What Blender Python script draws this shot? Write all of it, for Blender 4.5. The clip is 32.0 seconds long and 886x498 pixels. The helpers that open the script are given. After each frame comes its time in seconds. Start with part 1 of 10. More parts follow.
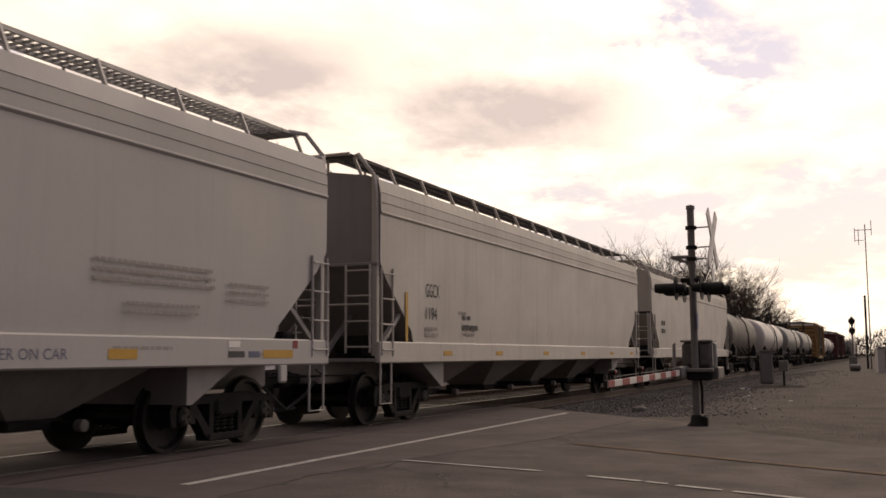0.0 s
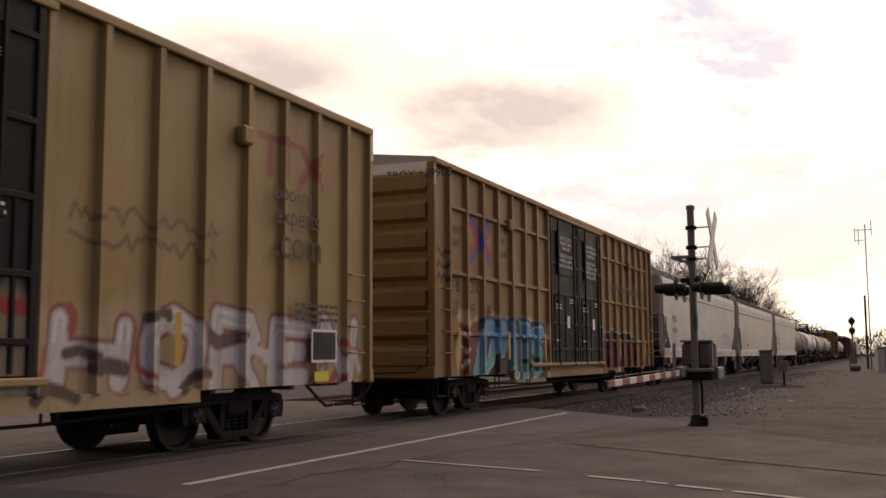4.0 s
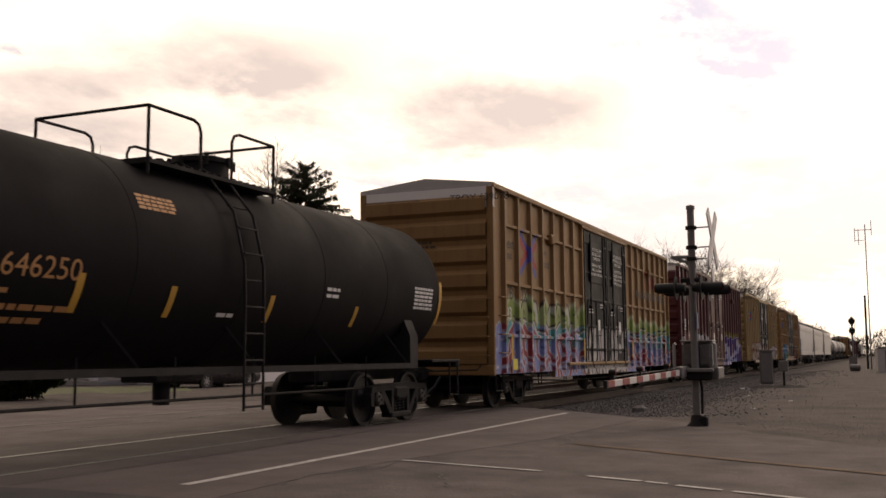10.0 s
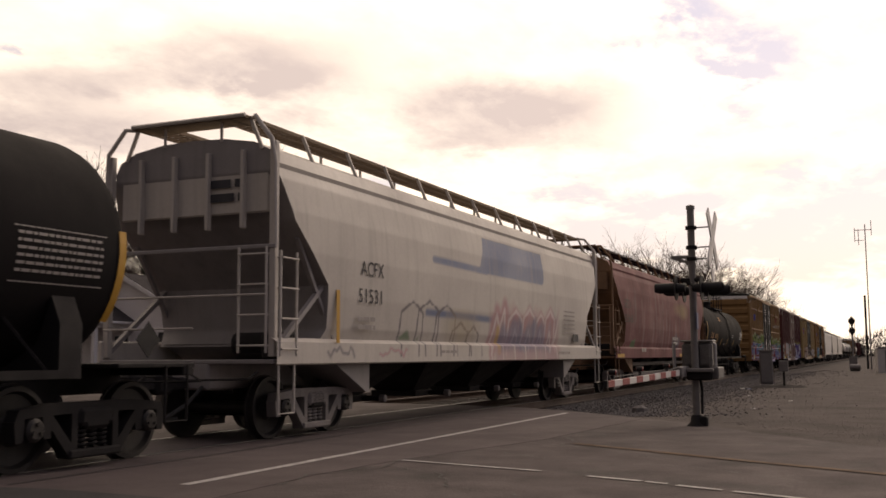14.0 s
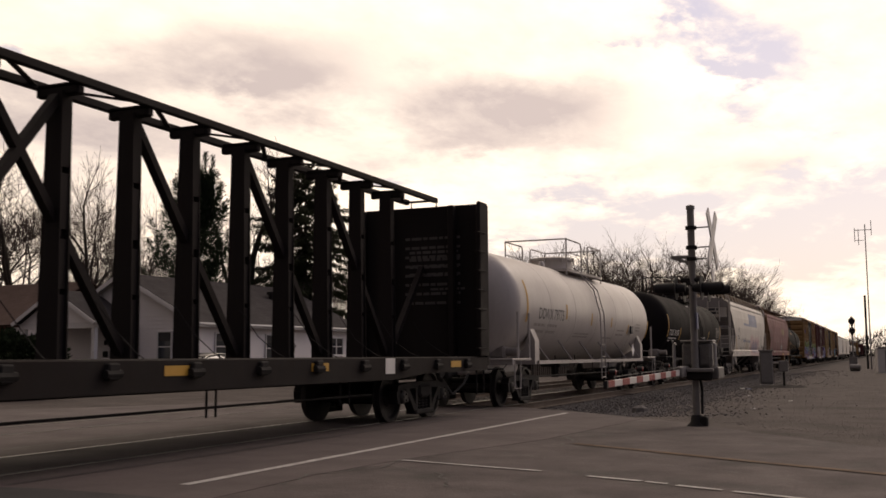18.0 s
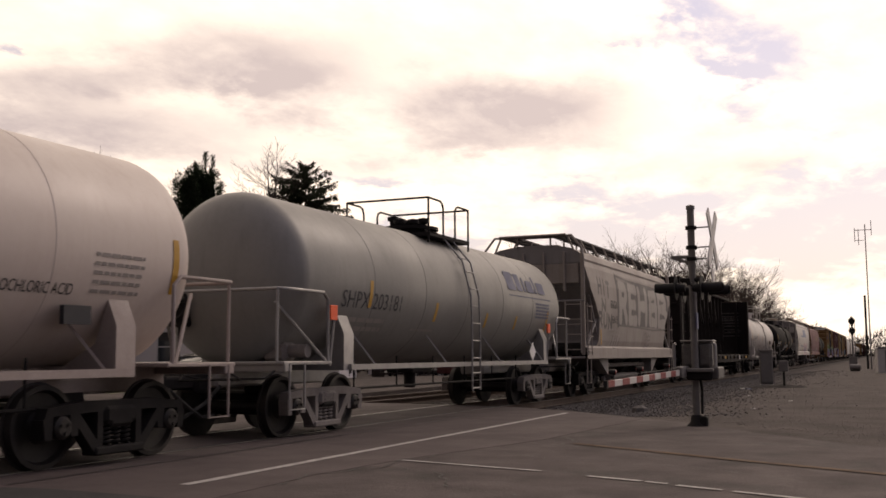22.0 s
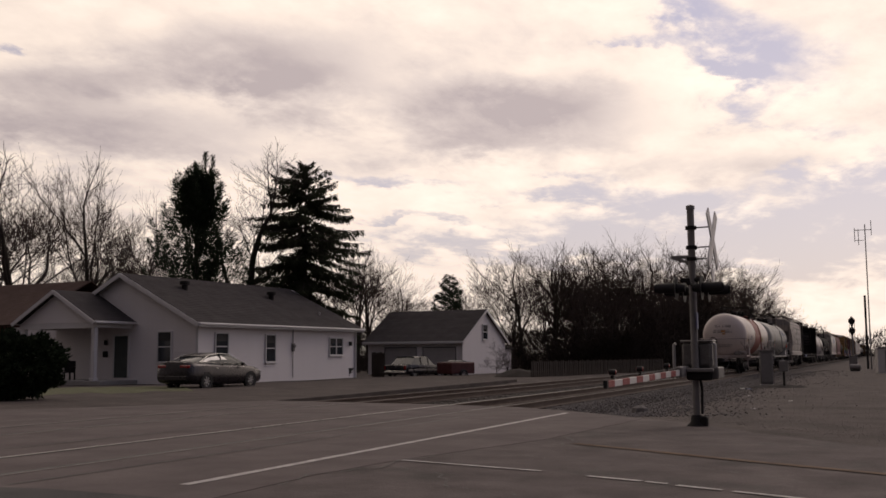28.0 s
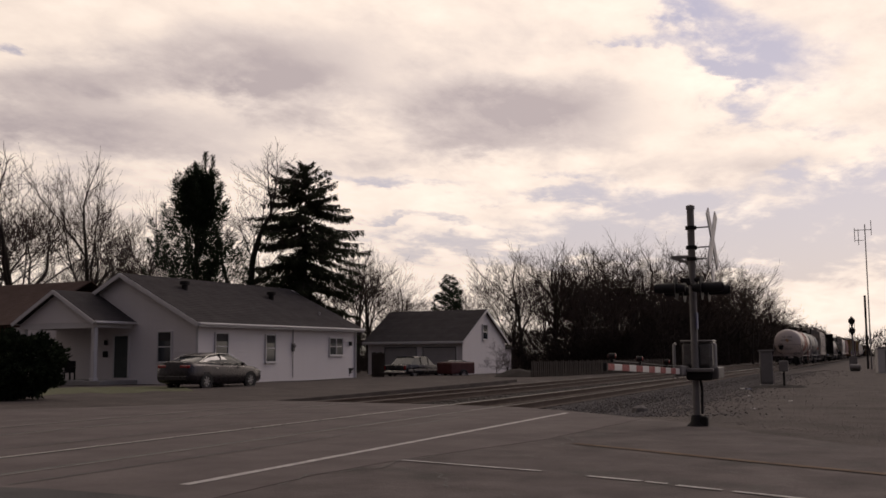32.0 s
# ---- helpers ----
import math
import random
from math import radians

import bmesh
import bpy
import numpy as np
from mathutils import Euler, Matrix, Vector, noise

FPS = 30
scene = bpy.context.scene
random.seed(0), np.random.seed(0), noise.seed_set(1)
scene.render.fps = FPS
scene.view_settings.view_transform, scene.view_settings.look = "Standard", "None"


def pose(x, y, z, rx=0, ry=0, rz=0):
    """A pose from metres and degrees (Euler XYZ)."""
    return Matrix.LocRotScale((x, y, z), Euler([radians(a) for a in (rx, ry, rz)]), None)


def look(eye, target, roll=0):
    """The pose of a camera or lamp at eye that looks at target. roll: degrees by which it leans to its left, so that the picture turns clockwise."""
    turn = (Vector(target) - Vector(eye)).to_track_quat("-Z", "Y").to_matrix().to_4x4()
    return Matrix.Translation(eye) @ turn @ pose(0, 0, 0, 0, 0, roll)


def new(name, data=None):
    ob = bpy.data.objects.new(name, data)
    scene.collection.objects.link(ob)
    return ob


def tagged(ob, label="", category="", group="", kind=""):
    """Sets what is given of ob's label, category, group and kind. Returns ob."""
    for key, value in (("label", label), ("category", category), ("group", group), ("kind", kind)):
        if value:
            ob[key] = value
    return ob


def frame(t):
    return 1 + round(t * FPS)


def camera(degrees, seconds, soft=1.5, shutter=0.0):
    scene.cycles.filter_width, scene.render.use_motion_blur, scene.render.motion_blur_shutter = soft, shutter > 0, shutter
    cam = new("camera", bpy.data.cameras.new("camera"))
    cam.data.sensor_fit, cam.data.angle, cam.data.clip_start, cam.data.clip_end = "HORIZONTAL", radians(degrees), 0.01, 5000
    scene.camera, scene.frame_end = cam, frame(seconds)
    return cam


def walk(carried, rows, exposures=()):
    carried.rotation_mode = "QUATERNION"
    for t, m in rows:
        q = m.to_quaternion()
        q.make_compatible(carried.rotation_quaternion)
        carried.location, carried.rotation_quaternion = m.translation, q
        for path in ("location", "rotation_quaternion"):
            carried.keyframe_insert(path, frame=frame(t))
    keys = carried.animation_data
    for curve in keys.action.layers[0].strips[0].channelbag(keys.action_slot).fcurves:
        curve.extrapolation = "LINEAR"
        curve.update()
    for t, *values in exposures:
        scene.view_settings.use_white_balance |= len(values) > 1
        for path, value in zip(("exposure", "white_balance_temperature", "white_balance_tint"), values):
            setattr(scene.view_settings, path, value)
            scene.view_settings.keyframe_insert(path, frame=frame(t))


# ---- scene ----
CLIP = 32.0
SPEED = 11.3                     # the train's speed, metres a second
cam = camera(47.20, CLIP, soft=1.6, shutter=0.08)
EYE = Vector((9.12, 0.0, 1.19))
YAW, PITCH = radians(23.387), radians(6.035)
AIM = EYE + Vector((-math.sin(YAW) * math.cos(PITCH), math.cos(YAW) * math.cos(PITCH), math.sin(PITCH)))
VIEW = look(EYE, AIM, -0.358)
walk(cam, [(0.0, VIEW), (CLIP, VIEW)],
     exposures=[(0.0, 0.26, 7650, 20), (3.5, 0.36, 7700, 20), (9.0, 0.44, 7650, 19), (13.0, 0.38, 7700, 20), (17.0, 0.14, 7450, 20),
                (20.0, 0.22, 7450, 20), (23.0, 0.16, 7300, 22), (25.5, -0.08, 7150, 22), (28.0, -0.22, 6950, 22), (32.0, -0.27, 6950, 22)])


# ---- sky and sun ----
SUN_AZ, SUN_EL = radians(-25.0), radians(40.0)     # azimuth from +Y towards -X
sky_world = bpy.data.worlds.new("sky")
scene.world = sky_world
sky_world.use_nodes = True


CLOUD_AHEAD = (-0.3947, 0.9127, 0.1051)
CLOUD_RIGHT = (0.9176, 0.3975, -0.0062)
CLOUD_ABOVE = (0.0475, -0.0940, 0.9944)


def build_sky(w):
    nt = w.node_tree
    nt.nodes.clear()
    N, Lk = nt.nodes.new, nt.links.new

    def math_node(op, a, b=None):
        n = N("ShaderNodeMath")
        n.operation = op
        for i, s in enumerate((a, b)):
            if s is None:
                continue
            if isinstance(s, (int, float)):
                n.inputs[i].default_value = s
            else:
                Lk(s, n.inputs[i])
        return n.outputs[0]

    def ramp(src, stops):
        n = N("ShaderNodeValToRGB")
        el = n.color_ramp.elements
        while len(el) < len(stops):
            el.new(0.5)
        for e, (p, c) in zip(el, stops):
            e.position, e.color = p, (*c, 1)
        Lk(src, n.inputs[0])
        return n.outputs[0]

    sky = N("ShaderNodeTexSky")
    sky.sky_type, sky.sun_disc = "NISHITA", False
    sky.sun_elevation, sky.sun_rotation = SUN_EL, -SUN_AZ
    sky.air_density, sky.dust_density = 1.0, 1.5
    tc = N("ShaderNodeTexCoord")
    sep = N("ShaderNodeSeparateXYZ")
    Lk(tc.outputs["Generated"], sep.inputs[0])
    zz = math_node("ADD", math_node("MAXIMUM", sep.outputs[2], 0.0), 0.20)
    comb = N("ShaderNodeCombineXYZ")
    Lk(math_node("DIVIDE", sep.outputs[0], zz), comb.inputs[0])
    Lk(math_node("DIVIDE", sep.outputs[1], zz), comb.inputs[1])

    def cloud(scale, detail, rough, off, dist=0.6):
        m = N("ShaderNodeMapping")
        m.inputs["Location"].default_value = off
        m.inputs["Rotation"].default_value = (0, 0, radians(-28))
        m.inputs["Scale"].default_value = (1.0, 0.8, 1.0)
        Lk(comb.outputs[0], m.inputs[0])
        n = N("ShaderNodeTexNoise")
        n.inputs["Scale"].default_value, n.inputs["Detail"].default_value = scale, detail
        n.inputs["Roughness"].default_value, n.inputs["Distortion"].default_value = rough, dist
        Lk(m.outputs[0], n.inputs[0])
        return n.outputs["Fac"]

    cover = cloud(1.5, 14, 0.65, (3.1, 1.7, 0.0), 0.1)
    shade = cloud(1.45, 12, 0.60, (7.3, 4.1, 2.0), 0.12)
    fine = cloud(6.0, 8, 0.62, (1.3, 9.1, 5.0), 0.2)

    def dot_with(v):
        n = N("ShaderNodeVectorMath")
        n.operation = "DOT_PRODUCT"
        Lk(tc.outputs["Generated"], n.inputs[0])
        n.inputs[1].default_value = v
        return n.outputs["Value"]

    def smooth(src, lo, hi, a=0.0, b=1.0):
        n = N("ShaderNodeMapRange")
        n.interpolation_type = "SMOOTHSTEP"
        for k, q in enumerate((lo, hi, a, b)):
            n.inputs[k + 1].default_value = q
        Lk(src, n.inputs[0])
        return n.outputs[0]

    # places in the north-western sky: across and up from a point 6 degrees over the horizon, as tangents
    ahead, right_of, above = CLOUD_AHEAD, CLOUD_RIGHT, CLOUD_ABOVE
    front = dot_with(ahead)
    safe = math_node("MAXIMUM", front, 0.15)
    flat = N("ShaderNodeCombineXYZ")
    Lk(math_node("ADD", math_node("DIVIDE", dot_with(right_of), safe), math_node("ADD", math_node("MULTIPLY", math_node("SUBTRACT", shade, 0.5), 0.26), math_node("MULTIPLY", math_node("SUBTRACT", fine, 0.5), 0.10))), flat.inputs[0])
    Lk(math_node("ADD", math_node("DIVIDE", dot_with(above), safe), math_node("ADD", math_node("MULTIPLY", math_node("SUBTRACT", cover, 0.5), 0.09), math_node("MULTIPLY", math_node("SUBTRACT", fine, 0.5), 0.045))), flat.inputs[1])
    facing = smooth(front, 0.2, 0.45)

    def banks(rows):
        """The sum of soft-edged oval banks of cloud: (across, up, half width, half height, weight)."""
        total = None
        for u, v, ru, rv, w in rows:
            m = N("ShaderNodeVectorMath")
            m.operation = "MULTIPLY_ADD"
            Lk(flat.outputs[0], m.inputs[0])
            m.inputs[1].default_value = (1 / ru, 1 / rv, 0.0)
            m.inputs[2].default_value = (-u / ru, -v / rv, 0.0)
            ln = N("ShaderNodeVectorMath")
            ln.operation = "LENGTH"
            Lk(m.outputs[0], ln.inputs[0])
            k = smooth(ln.outputs["Value"], 0.25, 1.45, w, 0.0)
            total = k if total is None else math_node("ADD", total, k)
        return math_node("MULTIPLY", total, facing)

    grey = banks([(-0.208, 0.185, 0.15, 0.034, 0.62), (-0.12, 0.155, 0.08, 0.026, 0.42), (-0.40, 0.155, 0.12, 0.022, 0.55), (-0.335, 0.115, 0.17, 0.026, 0.55),
                  (0.065, 0.130, 0.13, 0.034, 0.62), (0.125, 0.152, 0.07, 0.02, 0.35), (-0.02, 0.105, 0.10, 0.017, 0.30), (-0.16, 0.085, 0.14, 0.02, 0.22), (0.30, 0.085, 0.12, 0.015, 0.18)])
    clear = banks([(0.285, 0.215, 0.068, 0.045, 0.78), (0.325, 0.160, 0.075, 0.030, 0.72), (0.375, 0.122, 0.06, 0.018, 0.62), (0.235, 0.245, 0.045, 0.02, 0.5), (0.365, 0.205, 0.06, 0.03, 0.38), (0.27, 0.178, 0.05, 0.012, 0.5),
                   (-0.05, 0.071, 0.10, 0.0105, 0.72), (0.05, 0.054, 0.08, 0.007, 0.55), (0.15, 0.079, 0.075, 0.008, 0.5), (0.20, 0.054, 0.09, 0.018, 0.6), (0.0, 0.024, 0.09, 0.006, 0.45),
                   (0.33, 0.012, 0.26, 0.055, 0.95), (0.42, 0.080, 0.06, 0.022, 0.7), (0.09, 0.002, 0.18, 0.018, 0.55), (-0.42, 0.196, 0.025, 0.007, 0.55), (0.20, 0.205, 0.03, 0.008, 0.5)])
    # away from the banks the cover thins out at random, more so to the east
    loose = math_node("SUBTRACT", math_node("ADD", math_node("MULTIPLY", sep.outputs[0], 0.36), 0.525), cover)
    away = math_node("MULTIPLY", math_node("SUBTRACT", 1.0, facing), smooth(loose, 0.0, 0.06))
    broken = math_node("ADD", math_node("MULTIPLY", math_node("SUBTRACT", fine, 0.52), 2.6), math_node("MULTIPLY", math_node("SUBTRACT", cover, 0.5), -2.0))
    mask = math_node("MAXIMUM", smooth(math_node("ADD", clear, math_node("MULTIPLY", broken, smooth(clear, 0.05, 0.45))), 0.10, 0.95), away)
    # thick: outside the banks' half of the sky, unseen grey cloud is added to cut ambient light
    thick = math_node("ADD", math_node("ADD", grey, math_node("MULTIPLY", math_node("SUBTRACT", shade, 0.5), 1.7)), math_node("ADD", math_node("MULTIPLY", math_node("SUBTRACT", fine, 0.5), 1.0), math_node("MULTIPLY", math_node("SUBTRACT", 1.0, facing), 0.75)))
    body = ramp(math_node("ADD", math_node("MULTIPLY", thick, 0.6), 0.3), [(0.14, (12.2, 11.5, 9.9)), (0.33, (10.6, 9.9, 8.6)), (0.54, (8.15, 7.7, 7.1)), (0.80, (5.5, 5.15, 5.1))])
    hz = ramp(sep.outputs[2], [(0.0, (7.8, 7.1, 6.7)), (0.13, (7.2, 6.9, 7.0)), (0.4, (5.2, 5.4, 6.9))])
    blue = N("ShaderNodeMix")
    blue.data_type, blue.inputs[0].default_value = "RGBA", 0.72
    Lk(sky.outputs[0], blue.inputs["A"])
    Lk(hz, blue.inputs["B"])
    mix = N("ShaderNodeMix")
    mix.data_type = "RGBA"
    Lk(mask, mix.inputs[0])
    Lk(body, mix.inputs["A"])
    Lk(blue.outputs["Result"], mix.inputs["B"])
    # brightness falls from north to south; the unseen southern sky is dimmed to darken south-facing sides
    toward = dot_with((-0.10, 0.86, 0.50))
    bg = N("ShaderNodeBackground")
    Lk(math_node("ADD", math_node("MULTIPLY", toward, 0.054), 0.056), bg.inputs[1])
    Lk(mix.outputs["Result"], bg.inputs[0])
    out = N("ShaderNodeOutputWorld")
    Lk(bg.outputs[0], out.inputs[0])


build_sky(sky_world)
sun = new("sun", bpy.data.lights.new("sun", "SUN"))
sun.data.energy, sun.data.angle, sun.data.color = 0.55, radians(20), (1.0, 0.94, 0.86)
SUN_DIR = Vector((-math.sin(SUN_AZ) * math.cos(SUN_EL), math.cos(SUN_AZ) * math.cos(SUN_EL), math.sin(SUN_EL)))
sun.matrix_world = look(SUN_DIR * 100, (0, 0, 0))


# ---- materials ----
def material(name, base, rough=0.6, metal=0.0, var=0.25, scale=3.0, fine=40.0, bump=0.02, dark=None, streak=0.0, paint=False,
             rnd=0.0, spec=0.5, stain=None, stain_cover=0.45):
    """A surface with large blotches, fine grain, relief, and optional vertical streaks, stains, sprayed paint and per-piece change."""
    m = bpy.data.materials.new(name)
    m.use_nodes = True
    nt = m.node_tree
    nt.nodes.clear()
    N, Lk = nt.nodes.new, nt.links.new
    out, b = N("ShaderNodeOutputMaterial"), N("ShaderNodeBsdfPrincipled")
    Lk(b.outputs[0], out.inputs[0])
    tc = N("ShaderNodeTexCoord")
    src = tc.outputs["Object"]
    dark = dark or tuple(c * 0.55 for c in base)

    def noise_of(sc, det=5, stretch=None, seed=0.0):
        v = src
        if stretch or seed:
            mp = N("ShaderNodeMapping")
            mp.inputs["Scale"].default_value = stretch or (1, 1, 1)
            mp.inputs["Location"].default_value = (seed, seed * 1.7, seed * 0.6)
            Lk(src, mp.inputs[0])
            v = mp.outputs[0]
        n = N("ShaderNodeTexNoise")
        n.inputs["Scale"].default_value, n.inputs["Detail"].default_value, n.inputs["Roughness"].default_value = sc, det, 0.62
        Lk(v, n.inputs[0])
        return n.outputs["Fac"]

    def rng(s, lo, hi, a=0.0, c=1.0):
        n = N("ShaderNodeMapRange")
        for i, q in enumerate((lo, hi, a, c)):
            n.inputs[i + 1].default_value = q
        Lk(s, n.inputs[0])
        return n.outputs[0]

    def mixc(f, A, B):
        n = N("ShaderNodeMix")
        n.data_type = "RGBA"
        for sock, q in ((n.inputs[0], f), (n.inputs["A"], A), (n.inputs["B"], B)):
            if isinstance(q, (int, float)):
                sock.default_value = q
            elif isinstance(q, tuple):
                sock.default_value = (*q, 1)
            else:
                Lk(q, sock)
        return n.outputs["Result"]

    big, small = noise_of(scale), noise_of(fine, 3)
    col = mixc(rng(big, 0.3, 0.75, 0.0, var), base, dark)
    if rnd:
        oi = N("ShaderNodeObjectInfo")
        col = mixc(rng(oi.outputs["Random"], 0, 1, 0, rnd), col, dark)
    if paint:
        at = N("ShaderNodeAttribute")
        at.attribute_name = "spray"
        on = N("ShaderNodeAttribute")
        on.attribute_name = "spray_on"
        col = mixc(on.outputs["Fac"], col, at.outputs["Color"])
    if streak:
        st = noise_of(1.0, 4, (6.0, 6.0, 0.35), 3.0)
        col = mixc(rng(st, 0.5, 0.75, 0, streak), col, dark)
    if stain:
        col = mixc(rng(noise_of(scale * 0.6, 6, None, 5.0), 1 - stain_cover, 1 - stain_cover + 0.12), col, stain)
    col = mixc(rng(small, 0.35, 0.75, 0.0, var * 0.7), col, dark)
    Lk(col, b.inputs["Base Color"])
    b.inputs["Metallic"].default_value = metal
    b.inputs["Specular IOR Level"].default_value = spec
    Lk(rng(big, 0.3, 0.7, max(rough - 0.1, 0.03), min(rough + 0.1, 1.0)), b.inputs["Roughness"])
    if bump:
        bp = N("ShaderNodeBump")
        bp.inputs["Strength"].default_value, bp.inputs["Distance"].default_value = 0.6, bump
        Lk(small, bp.inputs["Height"])
        Lk(bp.outputs[0], b.inputs["Normal"])
    return m


def glow(name, color, strength):
    m = bpy.data.materials.new(name)
    m.use_nodes = True
    b = m.node_tree.nodes["Principled BSDF"]
    b.inputs["Base Color"].default_value = (*color, 1)
    b.inputs["Emission Color"].default_value, b.inputs["Emission Strength"].default_value = (*color, 1), strength
    return m


def glass(name, tint=(0.03, 0.035, 0.04), rough=0.05):
    m = bpy.data.materials.new(name)
    m.use_nodes = True
    b = m.node_tree.nodes["Principled BSDF"]
    b.inputs["Base Color"].default_value = (*tint, 1)
    b.inputs["Roughness"].default_value, b.inputs["Specular IOR Level"].default_value = rough, 0.6
    return m


ASPHALT = material("asphalt_pale", (0.082, 0.058, 0.059), 0.87, spec=0.45, var=0.6, scale=0.9, fine=40, bump=0.008, dark=(0.034, 0.027, 0.026), stain=(0.040, 0.032, 0.032), stain_cover=0.38)
ASPHALT_OLD = material("asphalt_worn", (0.082, 0.058, 0.058), 0.9, spec=0.45, var=0.75, scale=1.3, fine=26, bump=0.02, dark=(0.030, 0.025, 0.024), stain=(0.036, 0.029, 0.027), stain_cover=0.46)
ASPHALT_NEW = material("asphalt_fresh", (0.028, 0.026, 0.027), 0.9, var=0.4, scale=1.0, fine=50, bump=0.01)
TAR = material("tar_seal", (0.018, 0.017, 0.017), 0.6, var=0.2)
GRAVEL = material("gravel_lot", (0.082, 0.063, 0.058), 0.95, spec=0.3, var=0.9, scale=0.7, fine=22, bump=0.05, dark=(0.034, 0.028, 0.026))
BALLAST = material("ballast_stone", (0.064, 0.055, 0.052), 0.95, spec=0.1, var=0.7, scale=2.0, fine=16, bump=0.05, dark=(0.042, 0.037, 0.035))
STONE = material("crushed_stone", (0.16, 0.146, 0.14), 0.9, var=0.7, scale=9.0, fine=60, bump=0.004, dark=(0.06, 0.053, 0.05))
STONE_OILY = material("oily_crushed_stone", (0.045, 0.039, 0.036), 0.9, spec=0.15, var=0.6, scale=9.0, fine=60, bump=0.004, dark=(0.028, 0.024, 0.022))
GRASS = material("dormant_grass", (0.075, 0.085, 0.03), 0.95, var=0.6, scale=1.2, fine=30, bump=0.03, dark=(0.05, 0.045, 0.025))
RAIL_SIDE = material("rusted_rail", (0.07, 0.042, 0.03), 0.8, var=0.4, scale=4, bump=0.002)
RAIL_TOP = material("polished_rail", (0.50, 0.48, 0.46), 0.34, metal=1.0, var=0.2, scale=2, bump=0.0)
RAIL_DULL = material("dull_rail", (0.22, 0.20, 0.19), 0.55, metal=0.7, var=0.3, scale=2, bump=0.0)
TIE = material("creosote_timber", (0.055, 0.044, 0.037), 0.9, var=0.5, scale=3, bump=0.01, rnd=0.5)
LINE_WHITE = material("road_paint_white", (0.50, 0.48, 0.46), 0.8, var=0.7, scale=5, fine=14, bump=0.0, dark=(0.14, 0.125, 0.12))
LINE_YELLOW = material("road_paint_yellow", (0.15, 0.088, 0.040), 0.85, spec=0.2, var=0.9, scale=3, fine=12, bump=0.0, dark=(0.072, 0.053, 0.048))
STEEL_DARK = material("grimy_steel", (0.016, 0.014, 0.014), 0.8, spec=0.25, var=0.5, scale=3, bump=0.004, dark=(0.010, 0.009, 0.009))
STEEL_GREY = material("galvanised_steel", (0.36, 0.35, 0.34), 0.55, metal=0.5, var=0.35, scale=5, bump=0.002)
WHEEL = material("wheel_steel", (0.022, 0.019, 0.018), 0.6, metal=0.3, var=0.4, scale=4, bump=0.002)
TREAD = material("bright_tread", (0.5, 0.48, 0.46), 0.3, metal=1.0, var=0.2, bump=0.0)
FRAME_GREY = material("dusty_cast_steel", (0.22, 0.20, 0.19), 0.85, var=0.5, scale=5, bump=0.006, dark=(0.09, 0.075, 0.068))
BLACK = material("black_paint", (0.016, 0.015, 0.016), 0.6, spec=0.25, var=0.3, scale=2, bump=0.001)
RUBBER = material("rubber", (0.02, 0.02, 0.02), 0.85, var=0.2)
INK = material("stencil_black", (0.03, 0.03, 0.035), 0.7, var=0.1, bump=0.0)
INK_WHITE = material("stencil_white", (0.66, 0.64, 0.62), 0.7, var=0.25, bump=0.0)
INK_FADED = material("stencil_faded", (0.30, 0.27, 0.25), 0.7, var=0.25, bump=0.0)
YELLOW_REFLECT = material("reflective_yellow", (0.50, 0.27, 0.03), 0.6, var=0.3, scale=6, bump=0.0, dark=(0.30, 0.17, 0.03))
RED_PAINT = material("red_paint", (0.24, 0.02, 0.022), 0.55, var=0.25, scale=5)
WHITE_PAINT = material("white_paint", (0.78, 0.76, 0.73), 0.6, var=0.18, scale=3, dark=(0.5, 0.47, 0.44))


